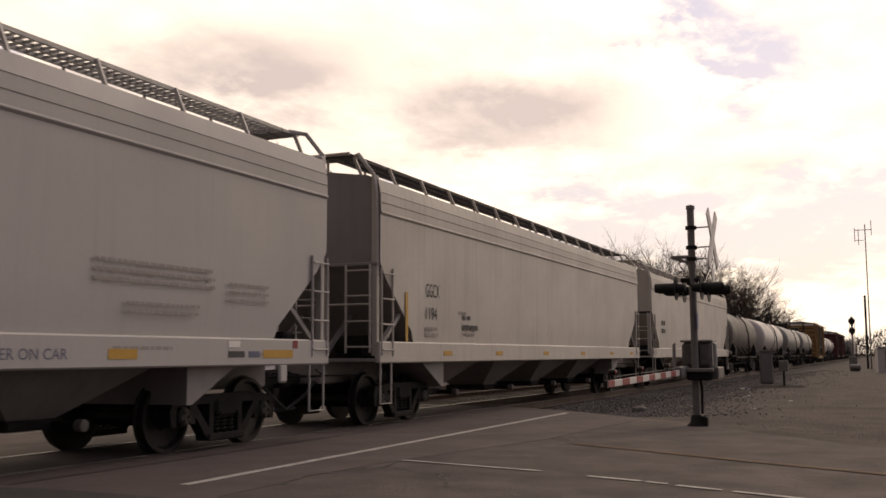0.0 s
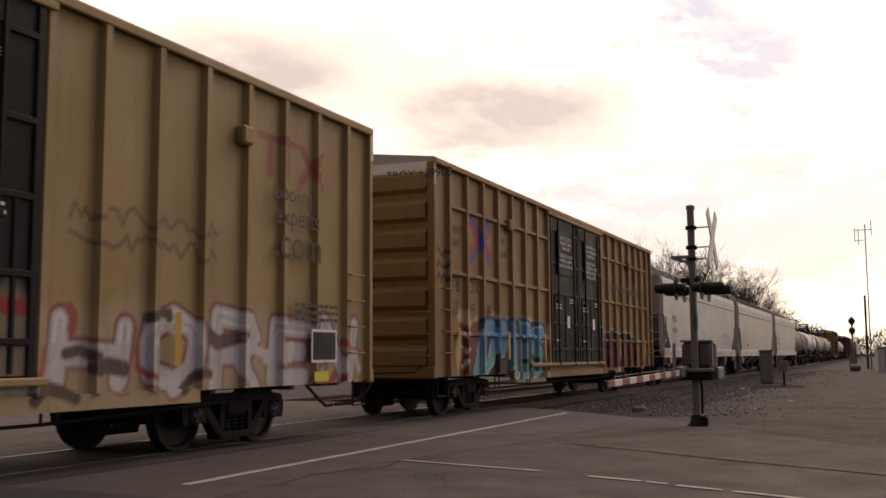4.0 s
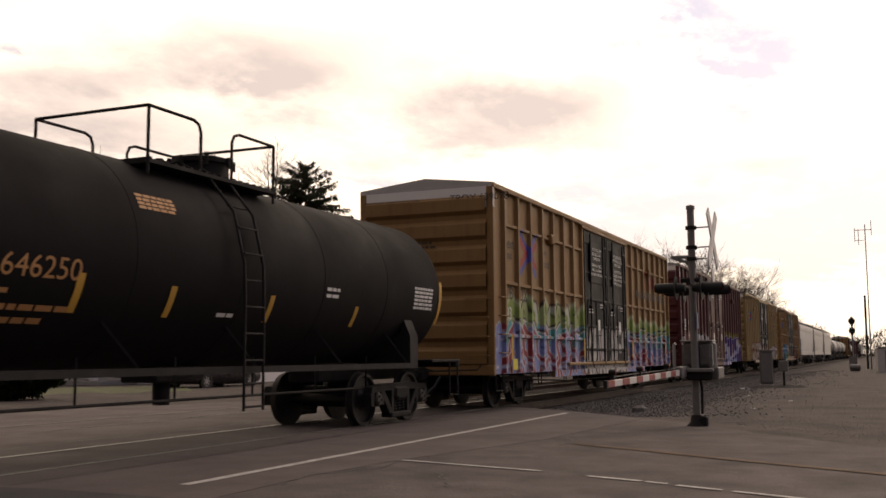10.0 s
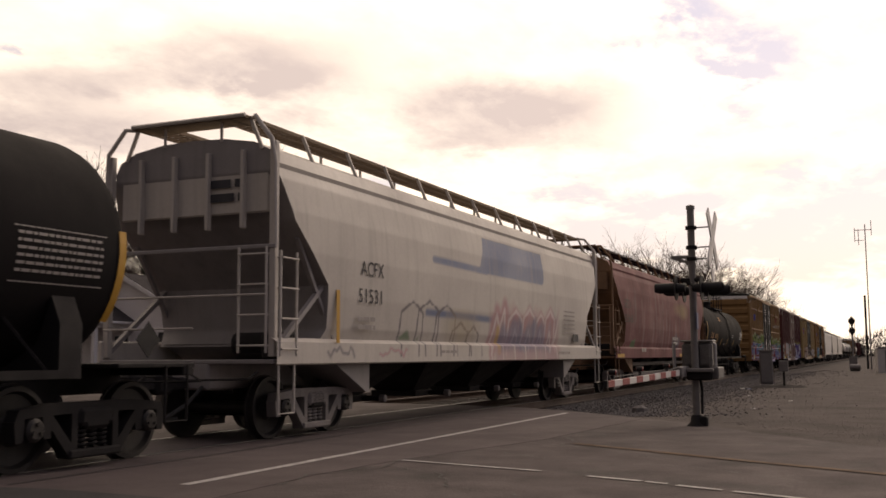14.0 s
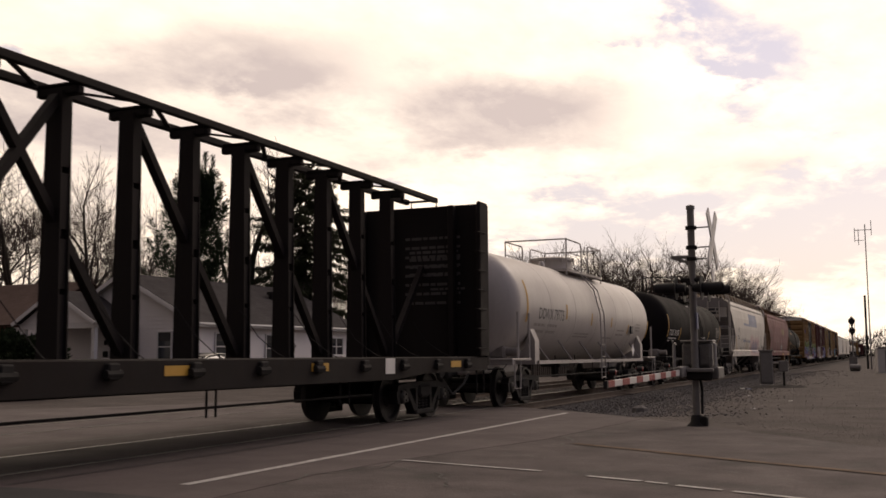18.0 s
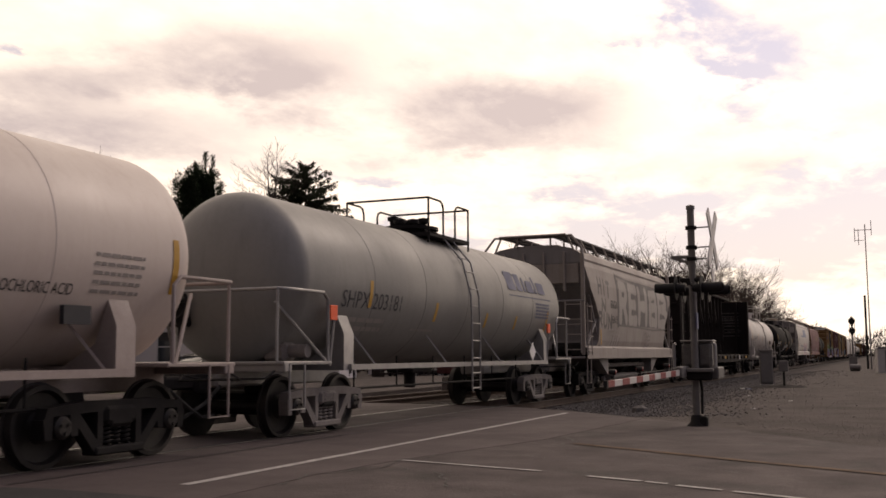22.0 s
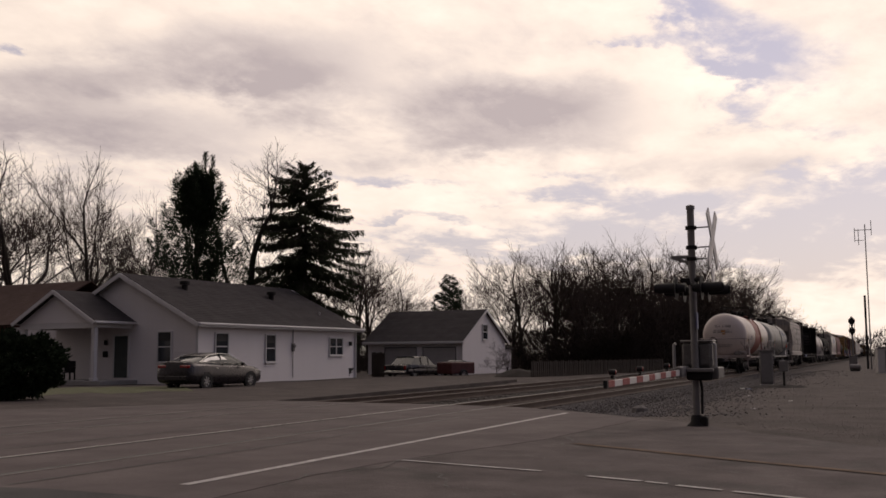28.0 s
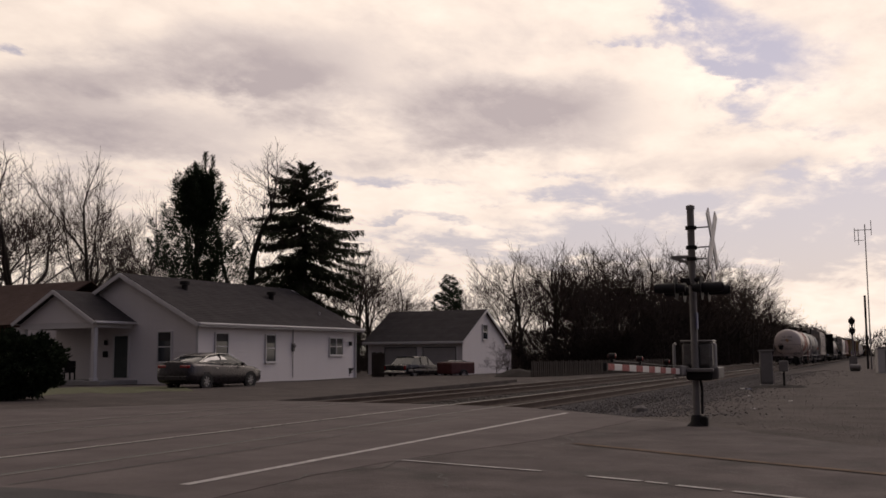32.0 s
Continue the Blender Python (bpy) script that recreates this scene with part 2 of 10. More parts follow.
# ---- mesh building ----
class Geo:
    """Collects vertices and faces for one mesh."""

    def __init__(self):
        self.v, self.f = [], []

    def add(self, verts, faces):
        n = len(self.v)
        self.v.extend(tuple(q) for q in verts)
        self.f.extend(tuple(i + n for i in f) for f in faces)
        return self

    def box(self, x0, x1, y0, y1, z0, z1, c=0.0):
        c = min(c, 0.45 * min(x1 - x0, y1 - y0, z1 - z0))
        if c <= 0:
            v = [(x, y, z) for x in (x0, x1) for y in (y0, y1) for z in (z0, z1)]
            return self.add(v, [(0, 1, 3, 2), (4, 6, 7, 5), (0, 4, 5, 1), (2, 3, 7, 6), (0, 2, 6, 4), (1, 5, 7, 3)])
        v, idx = [], {}
        for sx in (0, 1):
            for sy in (0, 1):
                for sz in (0, 1):
                    X, Y, Z = (x0, x1)[sx], (y0, y1)[sy], (z0, z1)[sz]
                    dx, dy, dz = (c, -c)[sx], (c, -c)[sy], (c, -c)[sz]
                    for a, q in (("x", (X, Y + dy, Z + dz)), ("y", (X + dx, Y, Z + dz)), ("z", (X + dx, Y + dy, Z))):
                        idx[a, sx, sy, sz] = len(v)
                        v.append(q)
        f = []
        for s in (0, 1):
            for a in "xyz":
                k = {"x": lambda p, q: (a, s, p, q), "y": lambda p, q: (a, p, s, q), "z": lambda p, q: (a, p, q, s)}[a]
                q = [idx[k(0, 0)], idx[k(1, 0)], idx[k(1, 1)], idx[k(0, 1)]]
                if (s == 0) != (a == "y"):
                    q.reverse()
                f.append(tuple(q))
        for p in (0, 1):
            for q in (0, 1):
                f.append((idx["x", p, q, 0], idx["x", p, q, 1], idx["y", p, q, 1], idx["y", p, q, 0]))
                f.append((idx["x", p, 0, q], idx["x", p, 1, q], idx["z", p, 1, q], idx["z", p, 0, q]))
                f.append((idx["y", 0, p, q], idx["y", 1, p, q], idx["z", 1, p, q], idx["z", 0, p, q]))
                for r in (0, 1):
                    f.append((idx["x", p, q, r], idx["y", p, q, r], idx["z", p, q, r]))
        return self.add(v, f)

    def tube(self, pts, r, seg=8, caps=True, r2=None):
        """A round bar along the points, from radius r to r2."""
        pts = [Vector(q) for q in pts]
        n = len(pts)
        r2 = r if r2 is None else r2
        v, f = [], []
        up = None
        for i, q in enumerate(pts):
            d = (pts[min(i + 1, n - 1)] - pts[max(i - 1, 0)]).normalized()
            if up is None:
                up = d.orthogonal().normalized()
            else:
                up = (up - d * up.dot(d))
                up = up.normalized() if up.length > 1e-6 else d.orthogonal().normalized()
            side = d.cross(up)
            rr = r + (r2 - r) * i / max(n - 1, 1)
            for k in range(seg):
                a = 2 * math.pi * k / seg
                v.append(q + (up * math.cos(a) + side * math.sin(a)) * rr)
        for i in range(n - 1):
            for k in range(seg):
                k2 = (k + 1) % seg
                f.append((i * seg + k, i * seg + k2, (i + 1) * seg + k2, (i + 1) * seg + k))
        if caps:
            f.append(tuple(reversed(range(seg))))
            f.append(tuple((n - 1) * seg + k for k in range(seg)))
        return self.add(v, f)

    def lathe(self, prof, axis="y", seg=24, at=(0, 0, 0), closed=False):
        """Turns a profile of (along, radius) round an axis."""
        v, f = [], []
        for s, r in prof:
            for k in range(seg):
                a = 2 * math.pi * k / seg
                c, d = r * math.cos(a), r * math.sin(a)
                q = {"y": (c, s, d), "x": (s, c, d), "z": (c, d, s)}[axis]
                v.append((q[0] + at[0], q[1] + at[1], q[2] + at[2]))
        n = len(prof)
        for i in range(n - 1 if not closed else n):
            j = (i + 1) % n
            for k in range(seg):
                k2 = (k + 1) % seg
                q = (i * seg + k, i * seg + k2, j * seg + k2, j * seg + k)
                f.append(q if axis == "z" or axis == "x" else tuple(reversed(q)))
        if not closed:
            a, b = tuple(range(seg)), tuple((n - 1) * seg + k for k in range(seg))
            f.append(a if axis == "y" else tuple(reversed(a)))
            f.append(tuple(reversed(b)) if axis == "y" else b)
        return self.add(v, f)

    def prism(self, poly, lo, hi, axis="x"):
        """A flat outline given thickness along an axis; the outline holds the two other coordinates in order."""
        n = len(poly)

        def q(s, p):
            return {"x": (s, p[0], p[1]), "y": (p[0], s, p[1]), "z": (p[0], p[1], s)}[axis]
        v = [q(lo, p) for p in poly] + [q(hi, p) for p in poly]
        f = [tuple(reversed(range(n))), tuple(range(n, 2 * n))]
        f += [(i, (i + 1) % n, n + (i + 1) % n, n + i) for i in range(n)]
        return self.add(v, f)

    def bar(self, a, b, w, h=None, up=(0, 0, 1)):
        """A square bar from a to b."""
        a, b = Vector(a), Vector(b)
        d = (b - a).normalized()
        s = d.cross(Vector(up))
        s = s.normalized() if s.length > 1e-5 else d.orthogonal().normalized()
        u = s.cross(d)
        h = w if h is None else h
        v = [q + s * (i * w / 2) + u * (j * h / 2) for q in (a, b) for i, j in ((-1, -1), (1, -1), (1, 1), (-1, 1))]
        return self.add(v, [(3, 2, 1, 0), (4, 5, 6, 7), (0, 1, 5, 4), (1, 2, 6, 5), (2, 3, 7, 6), (3, 0, 4, 7)])

    def grid(self, fn, nu, nv, flip=False):
        v = [fn(i / nu, j / nv) for j in range(nv + 1) for i in range(nu + 1)]
        f = []
        for j in range(nv):
            for i in range(nu):
                q = (j * (nu + 1) + i, j * (nu + 1) + i + 1, (j + 1) * (nu + 1) + i + 1, (j + 1) * (nu + 1) + i)
                f.append(tuple(reversed(q)) if flip else q)
        return self.add(v, f)

    def mesh(self, name, mats, smooth=40):
        me = bpy.data.meshes.new(name)
        me.from_pydata(self.v, [], self.f)
        for m in (mats if isinstance(mats, (list, tuple)) else [mats]):
            me.materials.append(m)
        if smooth:
            me.polygons.foreach_set("use_smooth", [True] * len(me.polygons))
            me.set_sharp_from_angle(angle=radians(smooth))
        return me


def normals_out(me):
    bm = bmesh.new()
    bm.from_mesh(me)
    bmesh.ops.recalc_face_normals(bm, faces=bm.faces)
    bm.to_mesh(me)
    bm.free()
    return me


def part(name, geo, mat, parent, label="", at=None, smooth=40, fix=True):
    """One mesh under a thing or a part. geo: a Geo or a ready mesh."""
    if isinstance(geo, Geo):
        me = geo.mesh(name, mat, smooth)
        if fix and len(me.polygons) < 4000:
            normals_out(me)
    else:
        me = geo
    ob = new(name, me)
    ob.parent = parent
    if at is not None:
        ob.matrix_basis = at if isinstance(at, Matrix) else Matrix.Translation(at)
    if label:
        ob["label"] = label
    return ob


def thing(name, label, category, m=None, group="", kind=""):
    ob = new(name)
    ob.empty_display_size = 0.3
    if m is not None:
        ob.matrix_basis = m
    return tagged(ob, label, category, group, kind)


def solid(name, geo, mat, label, category, m=None, group="", kind="", smooth=40):
    """A thing, or a piece of the setting, that is one mesh."""
    me = geo.mesh(name, mat, smooth)
    if len(me.polygons) < 4000:
        normals_out(me)
    ob = new(name, me)
    if m is not None:
        ob.matrix_basis = m
    return tagged(ob, label, category, group, kind)


# ---- lettering ----
WORDS = ["CLOSE AND LOCK", "BOTH DOORS BEFORE", "MOVING CAR", "CIERRE Y PONGA", "EL SEGURO EN AMBAS", "PUERTAS ANTES DE", "MOVER EL CARRO",
         "CLOSE THIS DOOR", "BEFORE CLOSING", "MAIN DOOR", "CIERRE ESTA PUERTA", "ANTES DE CERRAR", "LA PUERTA PRINCIPAL",
         "next", "load", "any", "road", "TB", "OX", "T", "BOX", "63", "90", "78", "99", "08", "66", "06", "76", "TBOX 639078", "TBOX 639908", "TBOX 660676",
         "EXCESS HEIGHT CAR", "RAILCAR", "POOLING", "EXPERTS", "11", "24", "22", "MULX", "91749", "GGCX", "1194", "UTLX", "646250", "SBDX", "350668",
         "ACFX", "51531", "TCBX 251507", "DOWX 79775", "MDS", "20155", "BBGX", "95615", "SHPX 203181", "TILX  112086", "HYDROCHLORIC ACID", "C", "F",
         "pooling", "experts", ".com", "83", "KC", "S", "KCS 112422", "LD LMT 215500", "LT WT  61500", "LD LMT 203000 LB  92080 KG", "LT WT  60000 LB  27220 KG", "HAMMER ON CAR", "DO NOT"]


def letter_meshes(words):
    made, obs = {}, []
    for w in words:
        cu = bpy.data.curves.new("letters", "FONT")
        cu.body, cu.size, cu.resolution_u, cu.fill_mode = w, 1.0, 3, "FRONT"
        obs.append((w, new("letters", cu)))
    deps = bpy.context.evaluated_depsgraph_get()
    for w, ob in obs:
        me = bpy.data.meshes.new_from_object(ob.evaluated_get(deps))
        xs = [v.co.x for v in me.vertices]
        ys = [v.co.y for v in me.vertices]
        x0, x1, y0, y1 = min(xs), max(xs), min(ys), max(ys)
        made[w] = (me, x0, x1, y0, y1)
    for w, ob in obs:
        cu = ob.data
        bpy.data.objects.remove(ob)
        bpy.data.curves.remove(cu)
    return made


LETTERS = letter_meshes(WORDS)
SIDE = Matrix(((0, 0, 1, 0), (1, 0, 0, 0), (0, 1, 0, 0), (0, 0, 0, 1)))      # reads along +Y, faces +X
REAR = Matrix(((1, 0, 0, 0), (0, 0, -1, 0), (0, 1, 0, 0), (0, 0, 0, 1)))     # reads along +X, faces -Y


def letters(parent, word, mat, a, b, z, h, off, face="side", wrap=None, stretch=0.0):
    """Writes word with its left end at a, bottom at z and letters h high; stretch: its full width. wrap(a, z) bends it onto a round shell."""
    me0, x0, x1, y0, y1 = LETTERS[word]
    s = h / (y1 - y0)
    sx = stretch / (x1 - x0) if stretch else s
    me = me0.copy()
    turn = SIDE if face == "side" else REAR
    for v in me.vertices:
        u, w = a + (v.co.x - x0) * sx, z + (v.co.y - y0) * s
        if wrap:
            v.co = wrap(u, w)
        elif face == "side":
            v.co = (off, u, w)
        else:
            v.co = (u, off, w)
    me.materials.clear()
    me.materials.append(mat)
    return part("lettering", me, mat, parent)


def bars(parent, mat, rows, off, seed=1, name="stencil_lines", wrap=None, rear=False):
    """Lines of small unreadable writing as plain bars: rows of (start, end, bottom, height)."""
    g, rng = Geo(), random.Random(seed)
    for a, b, z, h in rows:
        u = a
        while u < b - 0.03:
            w = min(rng.uniform(2.0, 6.0) * h * 0.7, b - u)
            if wrap:
                g.add([wrap(u, z), wrap(u + w, z), wrap(u + w, z + h), wrap(u, z + h)], [(0, 1, 2, 3)])
            elif rear:
                g.add([(u, off, z), (u + w, off, z), (u + w, off, z + h), (u, off, z + h)], [(0, 1, 2, 3)])
            else:
                g.add([(off, u, z), (off, u + w, z), (off, u + w, z + h), (off, u, z + h)], [(0, 1, 2, 3)])
            u += w + h * 0.55
    return part(name, g, mat, parent, smooth=0, fix=False)


# ---- ground, road and tracks ----
TRACK_B = -4.35                  # centre of the second track
ROAD_EDGE = [(-6.6, 24.2), (-5.6, 24.0), (-1.0, 23.3), (1.2, 22.6), (2.7, 21.5), (4.3, 19.9), (5.9, 18.35), (7.4, 16.1), (8.9, 14.4), (12.5, 11.8), (34.0, 0.5)]


def ground_height(x, y):
    """The lie of the land: level by the road, a shallow trough along the tracks."""
    h = -0.10 + 0.03 * noise.noise(Vector((x * 0.25, y * 0.25, 0))) + 0.05 * noise.noise(Vector((x * 0.06, y * 0.06, 4)))
    mid = abs(x + 2.2)
    if mid < 7.0:
        h -= 0.24 * min(1.0, (7.0 - mid) / 2.5)
    if -30 < y < 27 and h > -0.12:
        h = -0.12
    return h


def build_ground():
    def spread(lo, hi, fine_lo, fine_hi, step):
        a = list(np.arange(fine_lo, fine_hi, step))
        d, q = step, fine_hi
        while q < hi:
            a.append(q)
            d *= 1.35
            q += d
        a.append(hi)
        d, q = step * 1.35, fine_lo - step
        while q > lo:
            a.insert(0, q)
            d *= 1.35
            q -= d
        a.insert(0, lo)
        return a
    xs, ys = spread(-3500, 3500, -30, 26, 0.7), spread(-3500, 4500, -8, 80, 0.8)
    g = Geo()
    g.v = [(x, y, ground_height(x, y)) for y in ys for x in xs]
    n = len(xs)
    g.f = [(j * n + i, j * n + i + 1, (j + 1) * n + i + 1, (j + 1) * n + i) for j in range(len(ys) - 1) for i in range(n - 1)]
    solid("ground", g, GRAVEL, "grey-brown gravel and bare earth beside the railway", "ground", kind="structure", smooth=60)


def build_road():
    def slab(name, poly, top, mat, label, cat="road", low=-0.3):
        g = Geo().prism(poly, low, top, "z")
        return solid(name, g, mat, label, cat, kind="structure", smooth=20)
    left = [(-60, -40), (3.8, -40), (3.8, 7.8), (3.75, 9.1), (3.9, 10.7), (4.6, 14.0), (4.9, 19.3)]
    cross = left + [(2.7, 21.5), (1.2, 22.6), (-1.0, 23.3), (-5.6, 24.0), (-6.6, 24.2), (-7.8, 21.4), (-8.8, 19.4), (-10.4, 17.8), (-16, 13), (-60, -8)]
    slab("road_crossing", cross, 0.0, ASPHALT, "pale worn asphalt of the level crossing", low=-0.24)
    right = [(3.8, -40), (60, -40), (60, -12), (34.0, 0.5), (12.5, 11.8), (8.9, 14.4), (7.4, 16.1), (5.9, 18.35), (4.9, 19.3), (4.6, 14.0), (3.9, 10.7), (3.75, 9.1), (3.8, 7.8)]
    slab("road", right, -0.004, ASPHALT_OLD, "cracked and patched grey asphalt road", low=-0.24)
    slab("road_patch", [(-6, -6), (9, -6), (6.0, 6.2), (3.4, 7.15), (2.1, 7.25), (1.4, 7.15), (-3, 6.3)], 0.006, ASPHALT_NEW, "fresh dark asphalt patch on the road", low=-0.2)
    # driveway in front of the house
    slab("driveway", [(-6.7, 24.3), (-7.9, 21.3), (-10.5, 17.7), (-16, 13), (-34, 8), (-40, 26), (-24, 33), (-17, 44), (-8.4, 50), (-7.3, 34)], -0.03, GRAVEL, "gravel driveway in front of the white house", "driveway", low=-0.26)


def build_markings():
    def line(name, pts, w, mat, label, seed):
        g, rng = Geo(), random.Random(seed)
        for (x0, y0), (x1, y1) in pts:
            d = Vector((x1 - x0, y1 - y0, 0))
            s = Vector((-d.y, d.x, 0)).normalized() * (w / 2)
            k = max(2, int(d.length / 0.35))
            rows = []
            for i in range(k + 1):
                q = Vector((x0, y0, 0.0045)) + d * (i / k)
                rows += [q - s * rng.uniform(0.8, 1.1), q + s * rng.uniform(0.8, 1.1)]
            g.add(rows, [(2 * i, 2 * i + 2, 2 * i + 3, 2 * i + 1) for i in range(k)])
        me = g.mesh(name, mat, 0)
        tagged(new(name, me), label, "road marking", kind="structure")
    line("crossing_line", [((3.02, 7.95), (3.0, 20.6))], 0.125, LINE_WHITE, "worn white line along the railway crossing", 1)
    line("lane_line", [((3.95, 10.72), (5.8, 10.2)), ((6.35, 9.95), (6.95, 9.72)), ((7.0, 9.7), (7.22, 9.6)), ((7.32, 9.52), (7.75, 9.33)), ((7.85, 9.28), (9.6, 8.5)), ((10.0, 8.3), (14.0, 6.4))],
         0.08, LINE_WHITE, "broken white lane line on the road", 2)
    line("centre_line", [((5.2, 13.5), (6.0, 13.02)), ((6.0, 13.02), (7.5, 12.05)), ((7.5, 12.05), (9.2, 11.05)), ((9.2, 11.05), (16.0, 7.0))], 0.16, LINE_YELLOW, "faded yellow centre line on the road", 3)
    # cracks and tar seams in the asphalt
    rng = random.Random(5)
    for name, pts in (("crack", [(3.85, 8.2), (3.7, 9.1), (4.1, 10.0), (3.95, 10.7), (4.4, 12.4)]), ("crack", [(4.7, 14.6), (5.2, 13.75), (5.0, 13.2), (5.6, 12.9)]),
                      ("crack", [(5.75, 10.22), (6.3, 10.0), (6.4, 9.92)]), ("crack", [(4.0, 10.2), (4.9, 9.6), (5.4, 8.7), (6.4, 8.3)]), ("crack", [(4.7, 12.0), (5.6, 11.4), (7.2, 11.1), (8.4, 10.2)]),
                      ("crack", [(4.1, 8.0), (4.9, 7.7), (5.6, 7.9)]), ("seam", [(-9.5, 17.6), (-8.0, 20.0), (-7.0, 22.6), (-6.4, 23.9)]), ("seam", [(-5.9, 13.6), (-5.4, 15.8), (-4.6, 17.6)]),
                      ("seam", [(-9.0, 11.0), (-6.3, 15.2), (-5.9, 19.2), (-6.1, 22.5)]), ("seam", [(1.45, 7.4), (1.45, 22.2)]), ("seam", [(-1.6, 7.4), (-1.6, 23.1)])):
        g = Geo()
        rows = []
        fine = []
        for (x0, y0), (x1, y1) in zip(pts, pts[1:]):
            n = 8
            fine += [(x0 + (x1 - x0) * i / n + rng.uniform(-0.05, 0.05), y0 + (y1 - y0) * i / n + rng.uniform(-0.05, 0.05)) for i in range(n)]
        for i, (x, y) in enumerate(fine):
            w = rng.uniform(0.004, 0.015) if name == "crack" else rng.uniform(0.012, 0.03)
            rows += [(x - w, y, 0.005), (x + w, y, 0.005)]
        g.add(rows, [(2 * i, 2 * i + 1, 2 * i + 3, 2 * i + 2) for i in range(len(fine) - 1)])
        tagged(new("road_" + name, g.mesh("road_" + name, TAR, 0)), "dark tar-filled crack in the asphalt", "road crack", kind="structure")


def rail_profile():
    h = 0.0
    return [(-0.07, -0.18), (0.07, -0.18), (0.07, -0.165), (0.012, -0.145), (0.010, -0.05), (0.036, -0.04), (0.037, -0.008), (0.03, h), (-0.03, h), (-0.037, -0.008), (-0.036, -0.04), (-0.010, -0.05), (-0.012, -0.145), (-0.07, -0.165)]


def build_tracks():
    for cx, word in ((0.0, "near"), (TRACK_B, "far")):
        for side in (-1, 1):
            prof = rail_profile()
            g = Geo()
            x = cx + side * 0.7535
            g.prism([(x + a, b) for a, b in prof], -60, 900, "y")
            rail = solid("rail", g, RAIL_SIDE, "rusty steel rail with a polished running surface", "rail", group="rails of the two tracks", smooth=30)
            cap = Geo().box(x - 0.017, x + 0.017, -60, 900, 0.001, 0.006)
            part("running_surface", cap, RAIL_TOP if (cx == 0 and side < 0) else RAIL_DULL, rail, "bright worn rail head", smooth=0)
            # the groove beside the rail where the road crosses
            gx = x - side * 0.07
            part("flangeway", Geo().box(gx - 0.032, gx + 0.032, -40, 23.4 + side * 0.2, 0.003, 0.007), TAR, rail, "dark groove in the crossing", smooth=0)
        bed = Geo().prism([(cx - 2.5, -0.5), (cx - 1.75, -0.205), (cx + 1.75, -0.205), (cx + 2.5, -0.5)], 22.6, 900, "y")
        solid("ballast_bed", bed, BALLAST, "grey crushed-stone bed under the %s track" % ("used" if cx == 0 else "second"), "ballast", kind="structure")
        tie = Geo().box(-1.3, 1.3, -0.11, 0.11, -0.30, -0.178, 0.012).mesh("tie", TIE)
        normals_out(tie)
        rng = random.Random(int(cx) + 40)
        for k in range(110):
            ob = new("tie", tie)
            ob.matrix_basis = pose(cx + rng.uniform(-0.03, 0.03), 23.9 + 0.52 * k, rng.uniform(-0.012, 0.006), 0, 0, rng.uniform(-1.2, 1.2))
            tagged(ob, "dark creosoted timber tie under the rails", "railway tie", group="ties of the tracks")
        far = Geo()
        for k in range(110, 900):
            y = 23.9 + 0.52 * k
            far.box(cx - 1.3, cx + 1.3, y - 0.11, y + 0.11, -0.30, -0.178)
        tagged(new("far_ties", far.mesh("far_ties", TIE, 0)), "row of dark timber ties far along the track", "railway ties", kind="stuff")


def scatter_stones(name, count, place, size, mat, label, seed):
    """Loose stones, each an uneven six-cornered lump, joined into one mesh."""
    rng = np.random.RandomState(seed)
    P = np.array([place(rng) for _ in range(count)])
    s = rng.uniform(size[0], size[1], count)
    base = np.array([(1, 0, 0), (-1, 0, 0), (0, 1, 0), (0, -1, 0), (0, 0, 1), (0, 0, -1)], float)
    jit = rng.uniform(0.6, 1.25, (count, 6, 1))
    ang = rng.uniform(0, 6.28, count)
    tilt = rng.uniform(-0.7, 0.7, count)
    V = base[None] * jit * s[:, None, None] * np.array([1, 0.85, 0.7])
    ct, st = np.cos(tilt)[:, None], np.sin(tilt)[:, None]
    V[..., 0], V[..., 2] = V[..., 0] * ct - V[..., 2] * st, V[..., 0] * st + V[..., 2] * ct
    ca, sa = np.cos(ang)[:, None], np.sin(ang)[:, None]
    V[..., 0], V[..., 1] = V[..., 0] * ca - V[..., 1] * sa, V[..., 0] * sa + V[..., 1] * ca
    V += P[:, None, :]
    F = np.array([(0, 2, 4), (2, 1, 4), (1, 3, 4), (3, 0, 4), (2, 0, 5), (1, 2, 5), (3, 1, 5), (0, 3, 5)])
    F = (F[None] + 6 * np.arange(count)[:, None, None]).reshape(-1, 3)
    me = bpy.data.meshes.new(name)
    me.from_pydata(V.reshape(-1, 3).tolist(), [], F.tolist())
    me.materials.append(mat)
    tagged(new(name, me), label, "stones", kind="stuff")


